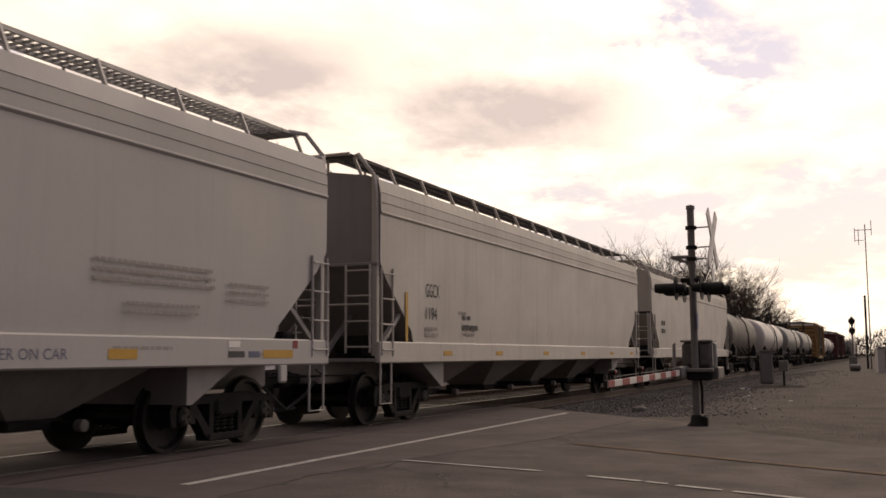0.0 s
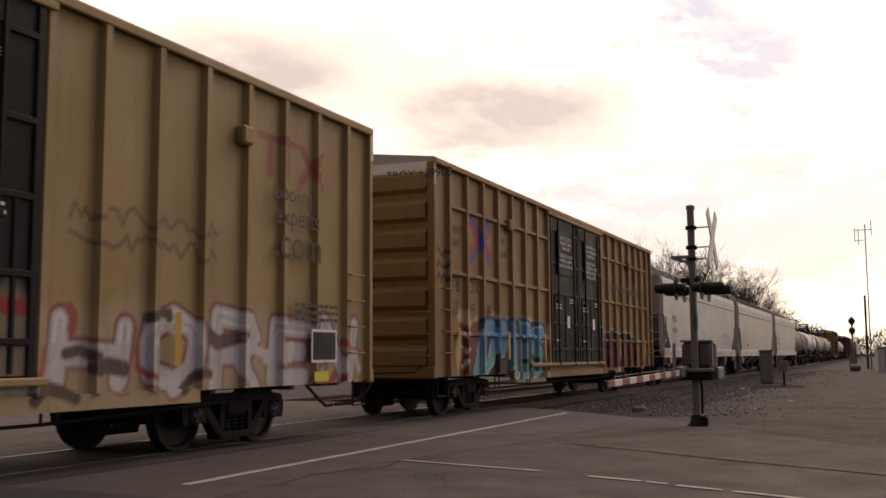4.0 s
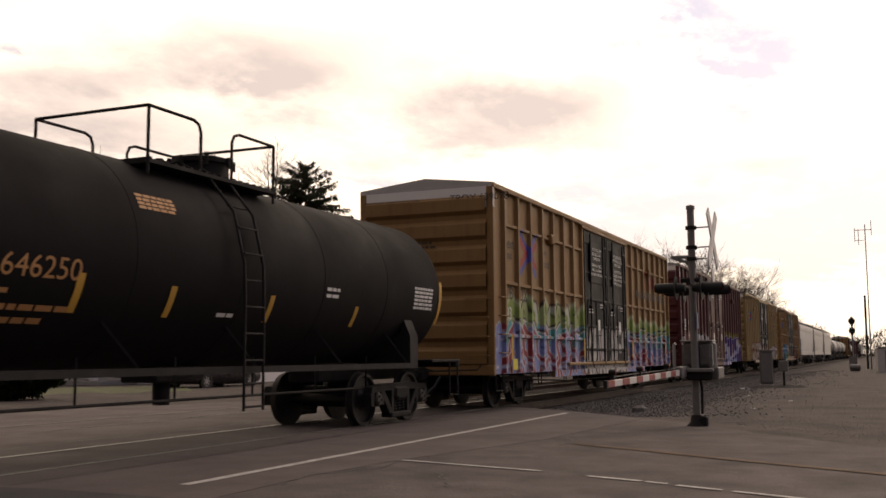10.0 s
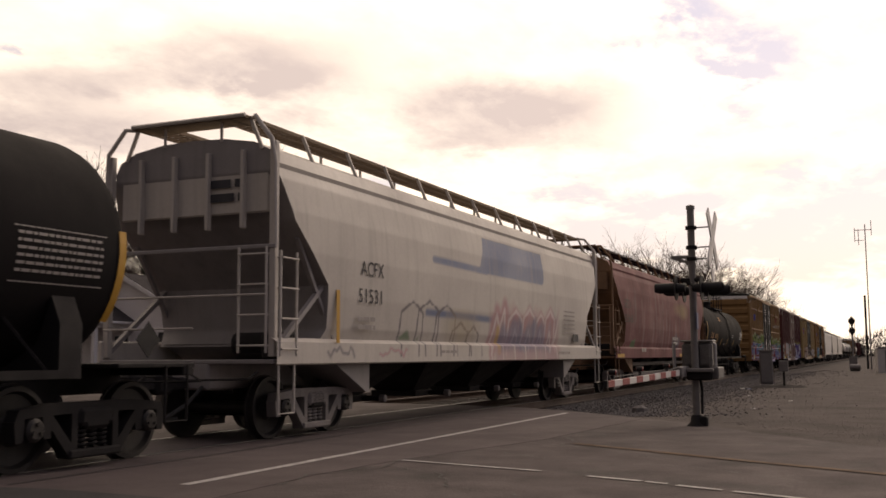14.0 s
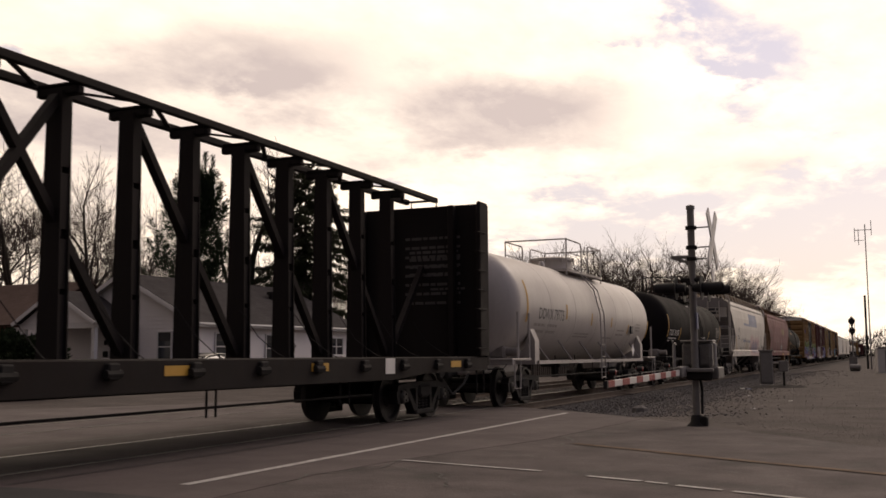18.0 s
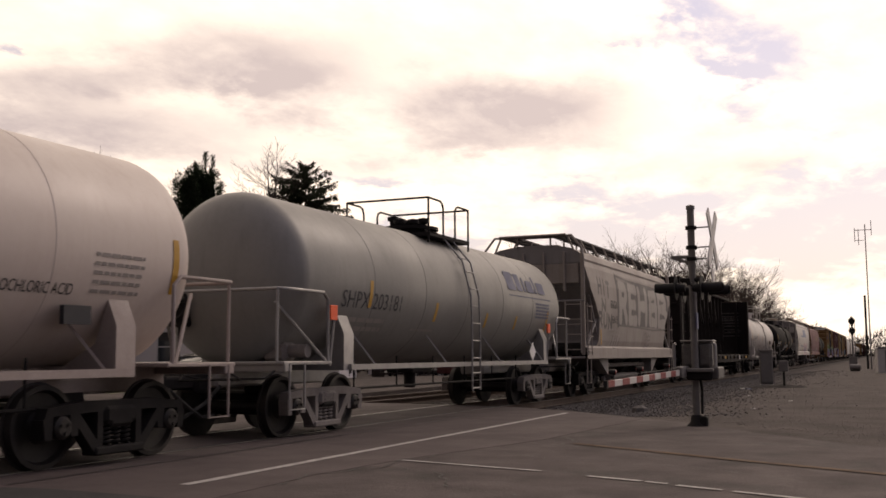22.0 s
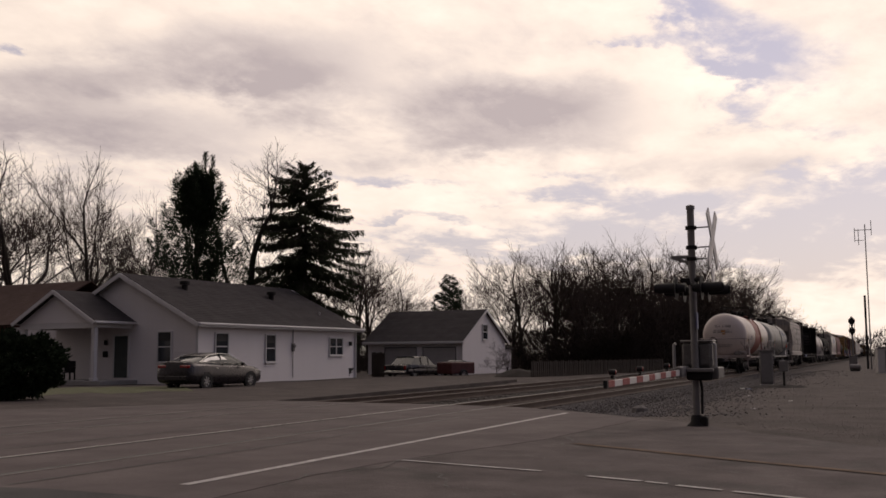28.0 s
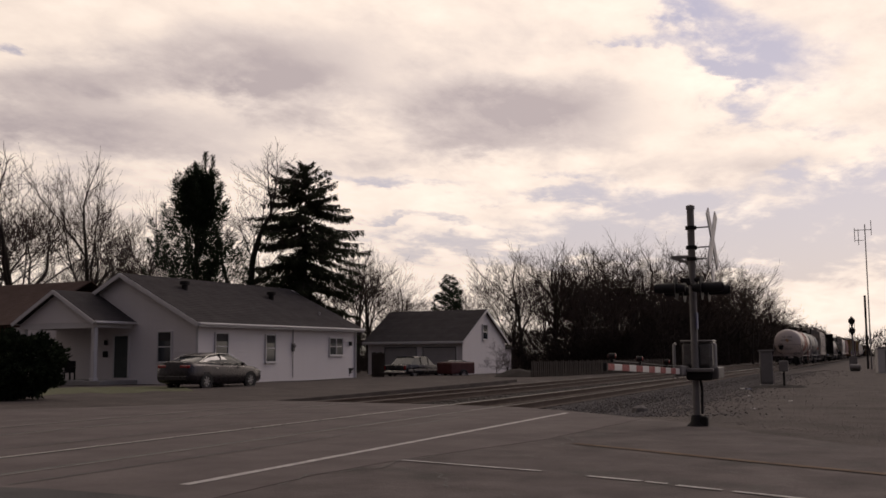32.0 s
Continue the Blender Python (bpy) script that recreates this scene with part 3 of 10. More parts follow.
def build_stones():
    def shoulder(r):
        x = 0.95 + abs(r.normal(0, 1.0)) * 1.9
        y = 22.0 + r.uniform(0, 1) ** 1.6 * 60
        if x > 1.9 and y < 19.6 + max(0, 3.6 - (x - 1.9)) + 0.2:
            y += 2.5
        z = -0.19 if x < 1.75 else max(-0.19 - (x - 1.75) * 0.35, ground_height(x, y) + 0.005)
        return x, y, z

    def between(r):
        x = r.uniform(-3.0, -0.0) if r.rand() < 0.6 else r.uniform(-6.6, -3.2)
        return x, 24.4 + r.uniform(0, 1) ** 1.5 * 50, -0.215

    def verge(r):
        x, y = r.uniform(3.2, 9.5), 0
        y = 20.4 + max(0, 5.9 - x) * 0.6 + r.uniform(0, 1) ** 1.8 * 32
        if x > 6:
            y -= (x - 6) * 1.2
        return x, y, ground_height(x, y) + 0.004
    scatter_stones("ballast_stones", 15000, shoulder, (0.022, 0.055), STONE, "pale grey crushed ballast stones on the track shoulder", 1)
    scatter_stones("ballast_stones", 8000, between, (0.025, 0.055), STONE_OILY, "crushed ballast stones between the rails", 2)
    scatter_stones("loose_gravel", 3000, verge, (0.005, 0.012), STONE, "loose gravel scattered over the verge", 3)


build_ground()
build_road()
build_markings()
build_tracks()
build_stones()


# ---- running gear of the wagons ----
def wheelset_mesh():
    g = Geo()
    for s in (-1, 1):
        prof = [(0.62, 0.10), (0.66, 0.16), (0.665, 0.40), (0.68, 0.455), (0.685, 0.482), (0.715, 0.484), (0.72, 0.462), (0.815, 0.452), (0.82, 0.40), (0.76, 0.37), (0.75, 0.18), (0.80, 0.13), (0.82, 0.10)]
        g.lathe([(s * a, r) for a, r in prof], "x", 28, closed=True)
    g.lathe([(-1.0, 0.075), (-0.8, 0.09), (0.8, 0.09), (1.0, 0.075)], "x", 12)
    for s in (-1, 1):
        g.lathe([(s * 0.93, 0.125), (s * 1.09, 0.125), (s * 1.12, 0.09)], "x", 14)
        for k in range(3):
            a = k * 2.094
            g.lathe([(s * 1.10, 0.022), (s * 1.14, 0.022)], "x", 6, at=(0, 0.06 * math.cos(a), 0.06 * math.sin(a)))
    return normals_out(g.mesh("wheelset", [WHEEL], 35))


WHEELSET = wheelset_mesh()
TREAD_RING = normals_out(Geo().lathe([(0.735, 0.4625), (0.805, 0.4545), (0.805, 0.452), (0.735, 0.46)], "x", 28, closed=True).lathe([(-0.735, 0.4625), (-0.805, 0.4545), (-0.805, 0.452), (-0.735, 0.46)], "x", 28, closed=True).mesh("tread", [TREAD], 35))


def side_frame_mesh(mat):
    g = Geo()
    t0, t1 = 0.92, 1.08
    out = [(-1.16, 0.52), (-1.10, 0.66), (-0.75, 0.70), (-0.45, 0.72), (0.45, 0.72), (0.75, 0.70), (1.10, 0.66), (1.16, 0.52), (1.10, 0.36), (1.04, 0.36), (1.02, 0.57), (0.76, 0.57), (0.74, 0.40), (0.62, 0.40), (0.34, 0.13), (-0.34, 0.13), (-0.62, 0.40), (-0.74, 0.40), (-0.76, 0.57), (-1.02, 0.57), (-1.04, 0.36), (-1.10, 0.36)]
    # top chord, diagonals and columns
    g.prism([(-1.16, 0.52), (-1.10, 0.67), (-0.6, 0.72), (0.6, 0.72), (1.10, 0.67), (1.16, 0.52), (1.03, 0.58), (0.5, 0.60), (-0.5, 0.60), (-1.03, 0.58)], t0, t1, "x")
    for s in (-1, 1):
        g.prism([(s * 1.16, 0.55), (s * 1.13, 0.34), (s * 1.03, 0.34), (s * 1.02, 0.58)], t0, t1, "x")
        g.prism([(s * 0.78, 0.60), (s * 0.76, 0.36), (s * 0.66, 0.36), (s * 0.64, 0.60)], t0, t1, "x")
        g.prism([(s * 0.78, 0.60), (s * 0.64, 0.60), (s * 0.22, 0.13), (s * 0.38, 0.13)], t0, t1, "x")
        g.prism([(s * 0.36, 0.62), (s * 0.27, 0.62), (s * 0.27, 0.20), (s * 0.36, 0.20)], t0, t1, "x")
    g.box(t0 - 0.04, t1 + 0.03, -0.40, 0.40, 0.12, 0.215, 0.02)
    g.box(t0 - 0.02, t1 + 0.04, -0.26, 0.26, 0.46, 0.66, 0.04)
    return normals_out(g.mesh("side_frame", [mat], 30))


def spring_mesh(mat):
    g = Geo()
    for k in range(3):
        pts = []
        for i in range(33):
            a = i / 32 * 5 * 2 * math.pi
            pts.append((1.0 + 0.06 * math.cos(a), -0.16 + k * 0.16 + 0.06 * math.sin(a), 0.215 + 0.245 * i / 32))
        g.tube(pts, 0.017, 5)
    return g.mesh("spring", [mat], 60)


def bolster_mesh(mat):
    g = Geo().box(-1.12, 1.12, -0.2, 0.2, 0.42, 0.66, 0.04)
    g.box(-0.3, 0.3, -0.28, 0.28, 0.62, 0.82, 0.03)
    for s in (-1, 1):
        g.box(-0.75, 0.75, s * 0.42 - 0.06, s * 0.42 + 0.06, 0.30, 0.42, 0.02)
        g.bar((0.7, s * 0.44, 0.36), (0.1, s * 0.2, 0.48), 0.05)
    return normals_out(g.mesh("bolster", [mat], 30))


GEAR = {}
for word, mat in (("dark", STEEL_DARK), ("grey", FRAME_GREY)):
    right = side_frame_mesh(mat)
    GEAR[word] = (right, spring_mesh(mat), bolster_mesh(STEEL_DARK))
SPINNING = []                    # wheelsets that turn, with their place along the train


def add_truck(car, y, along, kind="dark", spin=True):
    frame_me, spring_me, bol_me = GEAR[kind]
    truck = part("truck", bol_me, None, car, at=(0, y, 0))
    for s in (1, -1):
        turn = Matrix.Identity(4) if s > 0 else pose(0, 0, 0, 0, 0, 180)
        part("side_frame", frame_me, None, truck, "dusty grey cast-steel side frame" if kind == "grey" else "grimy dark side frame", at=turn)
        part("spring_set", spring_me, None, truck, at=turn)
    for dy in (-0.889, 0.889):
        w = part("wheelset", WHEELSET, None, truck, "steel wheels on an axle", at=(0, dy, 0.457))
        if spin:
            SPINNING.append((w, dy, along + y + dy))
    return truck


def add_coupler(car, y, s):
    g = Geo().box(-0.09, 0.09, min(y, y + s * 0.95), max(y, y + s * 0.95), 0.74, 0.92, 0.03)
    g.box(-0.17, 0.15, min(y + s * 0.90, y + s * 1.24), max(y + s * 0.90, y + s * 1.24), 0.69, 0.99, 0.05)
    part("coupler", g, STEEL_DARK, car, "grimy knuckle coupler")
    h = Geo().tube([(0.35, y, 0.78), (0.36, y + s * 0.35, 0.56), (0.3, y + s * 0.8, 0.36), (0.2, y + s * 1.22, 0.36)], 0.028, 6)
    part("brake_hose", h, RUBBER, car, "black rubber air hose")
    lever = Geo().tube([(1.3, y + s * 0.05, 1.0), (1.3, y + s * 0.28, 0.9), (0.3, y + s * 0.3, 0.88), (0.15, y + s * 0.6, 0.95)], 0.016, 6)
    part("uncoupling_lever", lever, STEEL_DARK, car)


def ladder(car, mat, x, y0, y1, zs, r=0.014, stiles=True, face="side"):
    """Rungs and stiles on a wagon's side (x fixed) or end (y fixed at x)."""
    def q(a, z, o=0.0):
        return (x + o, a, z) if face == "side" else (a, x - o, z)
    if not stiles:
        for z in zs:
            part("grab_iron", Geo().tube([q(y0, z, -0.05), q(y0, z, 0.03), q(y1, z, 0.03), q(y1, z, -0.05)], r, 6), mat, car)
        return None
    g = Geo()
    for z in zs:
        g.tube([q(y0, z, -0.05), q(y0, z, 0.03), q(y1, z, 0.03), q(y1, z, -0.05)], r, 6)
    if stiles:
        for a in (y0, y1):
            g.tube([q(a, zs[0] - 0.1, 0.0), q(a, zs[-1] + 0.1, 0.0)], 0.02, 6)
    return part("ladder", g, mat, car)


def stirrup(car, mat, x, y0, y1, top, low):
    g = Geo().tube([(x, y0, top), (x, y0, low), (x, y1, low), (x, y1, top)], 0.018, 6)
    return part("stirrup_step", g, mat, car)


# ---- sprayed paint ----
STROKES = {}
STROKES["A"] = [[(0, 0), (0.4, 1), (0.6, 1), (1, 0)], [(0.2, 0.35), (0.8, 0.35)]]
STROKES["B"] = [[(0, 0), (0, 1), (0.7, 1), (0.85, 0.75), (0.6, 0.52), (0, 0.52)], [(0.6, 0.52), (1, 0.3), (0.8, 0), (0, 0)]]
STROKES["E"] = [[(1, 1), (0, 1), (0, 0), (1, 0)], [(0, 0.5), (0.8, 0.5)]]
STROKES["H"] = [[(0, 0), (0, 1)], [(1, 0), (1, 1)], [(0, 0.5), (1, 0.5)]]
STROKES["C"] = [[(1, 0.85), (0.6, 1), (0.15, 0.85), (0, 0.5), (0.15, 0.15), (0.6, 0), (1, 0.15)]]
STROKES["D"] = [[(0, 0), (0, 1), (0.6, 1), (1, 0.65), (1, 0.35), (0.6, 0), (0, 0)]]
STROKES["G"] = [[(1, 0.85), (0.6, 1), (0.15, 0.85), (0, 0.5), (0.15, 0.15), (0.6, 0), (1, 0.15), (1, 0.45), (0.6, 0.45)]]
STROKES["L"] = [[(0, 1), (0, 0), (1, 0)]]
STROKES["J"] = [[(1, 1), (1, 0.2), (0.6, 0), (0.1, 0.1), (0, 0.4)]]
STROKES["K"] = [[(0, 0), (0, 1)], [(1, 1), (0.1, 0.5), (1, 0)]]
STROKES["I"] = [[(0.5, 0), (0.5, 1)]]
STROKES["M"] = [[(0, 0), (0.1, 1), (0.5, 0.4), (0.9, 1), (1, 0)]]
STROKES["N"] = [[(0, 0), (0, 1), (1, 0), (1, 1)]]
STROKES["O"] = [[(0.5, 0), (0.1, 0.2), (0, 0.5), (0.1, 0.8), (0.5, 1), (0.9, 0.8), (1, 0.5), (0.9, 0.2), (0.5, 0)]]
STROKES["P"] = [[(0, 0), (0, 1), (0.8, 1), (1, 0.75), (0.8, 0.5), (0, 0.5)]]
STROKES["R"] = [[(0, 0), (0, 1), (0.8, 1), (0.95, 0.75), (0.7, 0.5), (0, 0.5)], [(0.5, 0.5), (1, 0)]]
STROKES["S"] = [[(1, 0.9), (0.6, 1), (0.1, 0.85), (0.1, 0.6), (0.9, 0.4), (0.9, 0.12), (0.4, 0), (0, 0.1)]]
STROKES["T"] = [[(0, 1), (1, 1)], [(0.5, 1), (0.5, 0)]]
STROKES["U"] = [[(0, 1), (0, 0.3), (0.3, 0), (0.7, 0), (1, 0.3), (1, 1)]]
STROKES["W"] = [[(0, 1), (0.2, 0), (0.5, 0.7), (0.8, 0), (1, 1)]]
STROKES["Y"] = [[(0, 1), (0.5, 0.5), (1, 1)], [(0.5, 0.5), (0.5, 0)]]
STROKES["Z"] = [[(0, 1), (1, 1), (0, 0), (1, 0)]]
STROKES["a"] = [[(0.1, 0.9), (0.9, 1), (1, 0)], [(1, 0.55), (0.1, 0.5), (0.1, 0.05), (1, 0.0)]]
STROKES["2"] = [[(0, 0.8), (0.5, 1), (0.95, 0.75), (0, 0), (1, 0)]]


class Spray:
    """A wall of sprayed paint, kept as a fine raster over a wagon's side (along, up)."""

    def __init__(self, y0, y1, z0, z1, res=0.028):
        self.y0, self.z0, self.res = y0, z0, res
        self.n, self.m = int((y1 - y0) / res) + 1, int((z1 - z0) / res) + 1
        self.a = np.zeros((self.m, self.n, 4))
        self.Y, self.Z = np.meshgrid(y0 + res * np.arange(self.n), z0 + res * np.arange(self.m))
        self.box = (y0, y1, z0, z1)

    def put(self, dist, color, soft=0.02, op=1.0):
        k = np.clip(0.5 - dist / (2 * soft), 0, 1)[..., None] * op
        c = np.array([*color, 1.0])
        al = self.a[..., 3:4]
        new_al = k + al * (1 - k)
        rgb = np.where(new_al > 1e-6, (c[:3] * k + self.a[..., :3] * al * (1 - k)) / np.maximum(new_al, 1e-6), 0)
        self.a = np.concatenate([rgb, new_al], axis=2)

    def dist_line(self, pts):
        d = np.full(self.Y.shape, 1e3)
        for (ay, az), (by, bz) in zip(pts, pts[1:]):
            vy, vz = by - ay, bz - az
            L = max(vy * vy + vz * vz, 1e-9)
            t = np.clip(((self.Y - ay) * vy + (self.Z - az) * vz) / L, 0, 1)
            d = np.minimum(d, np.hypot(self.Y - ay - t * vy, self.Z - az - t * vz))
        return d

    def stroke(self, pts, r, color, soft=0.02, op=1.0):
        self.put(self.dist_line(pts) - r, color, soft, op)

    def disc(self, cy, cz, ry, rz, color, soft=0.03, op=1.0):
        d = (np.hypot((self.Y - cy) / ry, (self.Z - cz) / rz) - 1) * min(ry, rz)
        self.put(d, color, soft, op)

    def cloud(self, y0, y1, z0, z1, color, seed, soft=0.06, op=1.0):
        """A wavy-edged patch."""
        rng = random.Random(seed)
        ph = [rng.uniform(0, 6.28) for _ in range(6)]
        wob = 0.09 * np.sin(self.Y * 3.1 + ph[0]) + 0.06 * np.sin(self.Y * 7.3 + ph[1]) + 0.04 * np.sin(self.Y * 13 + ph[2])
        wsd = 0.07 * np.sin(self.Z * 6 + ph[3])
        d = np.maximum(np.maximum(y0 + wsd - self.Y, self.Y - y1 - wsd), np.maximum(z0 - self.Z, self.Z - z1 - wob))
        self.put(d, color, soft, op)

    def word(self, text, y0, y1, z0, z1, fill, line, fat=0.13, edge=0.05, shine=None, seed=1, wild=0.12, shadow=None):
        """Fat outlined letters."""
        rng = random.Random(seed)
        n = len(text)
        w = (y1 - y0) / n
        shapes = []
        for i, ch in enumerate(text):
            a, b = y0 + i * w + 0.16 * w, y0 + (i + 1) * w - 0.16 * w
            lo, hi = z0 + fat + rng.uniform(-0.5, 0.5) * wild, z1 - fat + rng.uniform(-0.6, 0.4) * wild
            lean = rng.uniform(-wild, wild)
            d = np.full(self.Y.shape, 1e3)
            for line_pts in STROKES[ch]:
                pts = [(a + (b - a) * p + lean * (q - 0.5) + rng.uniform(-wild, wild) * 0.25, lo + (hi - lo) * q + rng.uniform(-wild, wild) * 0.3) for p, q in line_pts]
                d = np.minimum(d, self.dist_line(pts))
            shapes.append((d, rng.random()))
        if shadow:
            for d, _ in shapes:
                self.put(d - fat - edge * 2.2, shadow, 0.03)
        for d, r in shapes:
            self.put(d - fat - edge, line, 0.02)
            c = tuple(fill[0][k] * (1 - r) + fill[-1][k] * r for k in range(3))
            self.put(d - fat, c, 0.02)
            if len(fill) > 1:
                lowmask = np.maximum(d - fat * 0.85, self.Z - (z0 + (z1 - z0) * (0.25 + 0.3 * r)))
                self.put(lowmask, fill[0], 0.08, 0.8)
            if shine:
                self.put(np.abs(d - fat * 0.45) - 0.012 + 0.05 * (self.Z < z0 + 0.6 * (z1 - z0)), shine, 0.02)

    def shards(self, y0, y1, z0, z1, colors, count, seed, size=(0.2, 0.55), line=None):
        """Interlocked angular arrows and wedges, as in a wildstyle piece."""
        rng = random.Random(seed)
        for _ in range(count):
            cy, cz, s, a = rng.uniform(y0, y1), rng.uniform(z0, z1), rng.uniform(*size), rng.uniform(0, 6.28)
            k = rng.randint(2, 3)
            pts = [(cy, cz)]
            for i in range(k):
                a += rng.uniform(-1.3, 1.3)
                pts.append((pts[-1][0] + math.cos(a) * s, min(max(pts[-1][1] + math.sin(a) * s * 0.8, z0), z1)))
            r = rng.uniform(0.03, 0.10)
            d = self.dist_line(pts) - r
            if line:
                self.put(d - 0.022, line, 0.015)
            self.put(d, rng.choice(colors), 0.02)

    def color_of(self, ob):
        """Lays the paint onto a mesh by where its points stand."""
        me = ob.data
        co = np.empty(len(me.vertices) * 3)
        me.vertices.foreach_get("co", co)
        co = co.reshape(-1, 3)
        j = np.clip(np.rint((co[:, 1] - self.y0) / self.res).astype(int), 0, self.n - 1)
        i = np.clip(np.rint((co[:, 2] - self.z0) / self.res).astype(int), 0, self.m - 1)
        col = self.a[i, j].copy()
        out = (co[:, 1] < self.box[0]) | (co[:, 1] > self.box[1]) | (co[:, 2] < self.box[2]) | (co[:, 2] > self.box[3]) | (co[:, 0] < 0.3)
        col[out] = 0
        at = me.color_attributes.new("spray", "FLOAT_COLOR", "POINT")
        at.data.foreach_set("color", col.astype(np.float32).ravel())
        on = me.attributes.new("spray_on", "FLOAT", "POINT")
        on.data.foreach_set("value", col[:, 3].astype(np.float32))


# ---- boxcars ----
def boxcar(along, paint, door_mat, label, spray=None, crossbars=True, spec=None, frame_kind="dark", spin=True, plain=False, white_top=True):
    """A 60-foot high-cube boxcar, centred at along on the train."""
    L, E, S, HW = 9.525, 4.92, 0.80, 1.515
    car = thing("boxcar", label, "boxcar", pose(0, along, 0), group="wagons of the train")
    # side sheets, pieced round the door opening
    def sheet(y0, y1, z0, z1, x=HW, fine=False):
        g = Geo()
        zc = [z0, z1]
        if fine and spray:
            zt = min(z1, spray.box[3] + 0.03)
            nz = max(1, int((zt - z0) / spray.res))
            zc = [z0 + (zt - z0) * i / nz for i in range(nz + 1)] + ([z1] if zt < z1 else [])
        ny = max(1, int((y1 - y0) / (spray.res if (fine and spray) else 0.9)))
        yc = [y0 + (y1 - y0) * i / ny for i in range(ny + 1)]
        g.v = [(x, y, z) for z in zc for y in yc]
        k = len(yc)
        g.f = [(j * k + i, j * k + i + 1, (j + 1) * k + i + 1, (j + 1) * k + i) for j in range(len(zc) - 1) for i in range(k - 1)]
        return g
    D0, D1 = -2.46, 2.53
    for y0, y1, z0, z1 in ((-L, D0, S, E - 0.1), (D1, L, S, E - 0.1), (D0, D1, S, 1.0)):
        ob = part("side_sheet", sheet(y0, y1, z0, z1, fine=True), paint, car, smooth=0, fix=False)
        if spray:
            spray.color_of(ob)
    low = sheet(-5.15, 5.15, 0.66, S + 0.03, HW + 0.05, fine=True)
    ob = part("side_sill", low, paint, car, smooth=0, fix=False)
    if spray:
        spray.color_of(ob)
    part("sill_web", Geo().box(HW - 0.05, HW + 0.048, -5.15, 5.15, 0.66, S + 0.02), paint, car)
    # core: far side, floor, roof
    core = Geo().box(-HW, HW - 0.03, -L + 0.02, L - 0.02, S + 0.1, E - 0.12)
    part("body", core, paint, car, smooth=0)
    roof = Geo().prism([(-1.60, E - 0.10), (1.60, E - 0.10), (1.60, E - 0.02), (0.0, E + 0.16), (-1.60, E - 0.02)], -L - 0.02, L + 0.02, "y")
    for k in range(14):
        y = -L + 0.7 + k * 1.355
        roof.prism([(-1.56, E - 0.02), (1.56, E - 0.02), (0.0, E + 0.20)], y - 0.04, y + 0.04, "y")
    part("roof", roof, STEEL_GREY if not plain else paint, car, smooth=20)
    eave = Geo().box(1.56, 1.615, -L - 0.02, L + 0.02, E - 0.14, E - 0.03, 0.015)
    part("eave_rail", eave, paint, car)
    # ribs
    ys = [-L + 0.03] + [-8.77 + 0.895 * k for k in range(7)] + [D0 - 0.06, D1 + 0.06] + [8.77 - 0.895 * k for k in range(6, -1, -1)] + [L - 0.03]
    rib_plain = None
    for y in ys:
        w = 0.085 if abs(y) < L - 0.1 else 0.05
        if spray:
            zt = spray.box[3] + 0.03
            nz = int((zt - S) / spray.res)
            zs = [S + 0.02 + (zt - S) * i / nz for i in range(nz + 1)] + [E - 0.12]
            g = Geo()
            prof = [(HW - 0.005, -w), (1.6, -w * 0.55), (1.6, 0.0), (1.6, w * 0.55), (HW - 0.005, w)]
            g.v = [(x, y + o, z) for z in zs for x, o in prof]
            g.f = [(5 * j + i, 5 * j + i + 1, 5 * j + i + 6, 5 * j + i + 5) for j in range(len(zs) - 1) for i in range(4)]
            ob = part("side_post", g, paint, car, smooth=0, fix=False)
            spray.color_of(ob)
        else:
            if rib_plain is None:
                rib_plain = normals_out(Geo().prism([(HW - 0.005, -w), (1.6, -w * 0.55), (1.6, w * 0.55), (HW - 0.005, w)], S + 0.02, E - 0.12, "z").mesh("side_post", [paint], 0))
            part("side_post", rib_plain, None, car, at=(0, y, 0))
    if crossbars:
        for z in (4.08, 2.79, 1.63):
            for y0, y1 in ((ys[1], D0 - 0.06), (D1 + 0.06, 8.77)):
                g = Geo()
                ny = int((y1 - y0) / (0.03 if spray and z < spray.box[3] else 3))
                yc = [y0 + (y1 - y0) * i / ny for i in range(ny + 1)]
                prof = [(HW - 0.004, z - 0.055), (1.58, z - 0.03), (1.58, z + 0.03), (HW - 0.004, z + 0.055)]
                g.v = [(x, y, zz) for y in yc for x, zz in prof]
                g.f = [(4 * j + i, 4 * j + 4 + i, 4 * j + 5 + i, 4 * j + 1 + i) for j in range(ny) for i in range(3)]
                ob = part("side_rail", g, paint, car, smooth=0, fix=False)
                if spray:
                    spray.color_of(ob)
    # corrugated ends with a pale upper plate
    for s in (-1, 1):
        g = Geo()
        rows = []
        z, k = S + 0.15, 0
        while z < 4.25:
            rows += [(z, 0.0), (z + 0.08, 0.09), (z + 0.34, 0.09), (z + 0.44, 0.0)]
            z += 0.545
        for x0, x1 in ((-1.44, 1.44),):
            vs = [(x, s * (L + d - 0.01), zz) for zz, d in rows for x in (x0, x1)]
            g.add(vs, [(2 * i, 2 * i + 1, 2 * i + 3, 2 * i + 2) for i in range(len(rows) - 1)])
        for x in (-1.52, 1.52):
            part("corner_post", Geo().box(x - 0.08, x + 0.08, s * L - 0.03, s * L + 0.05, S, E - 0.1, 0.015), paint, car)
        part("end_sill", Geo().box(-1.6, 1.6, s * L - 0.06, s * L + 0.09, S - 0.02, S + 0.2, 0.02), paint, car)
        part("car_end", g, paint, car, "corrugated steel end", smooth=30)
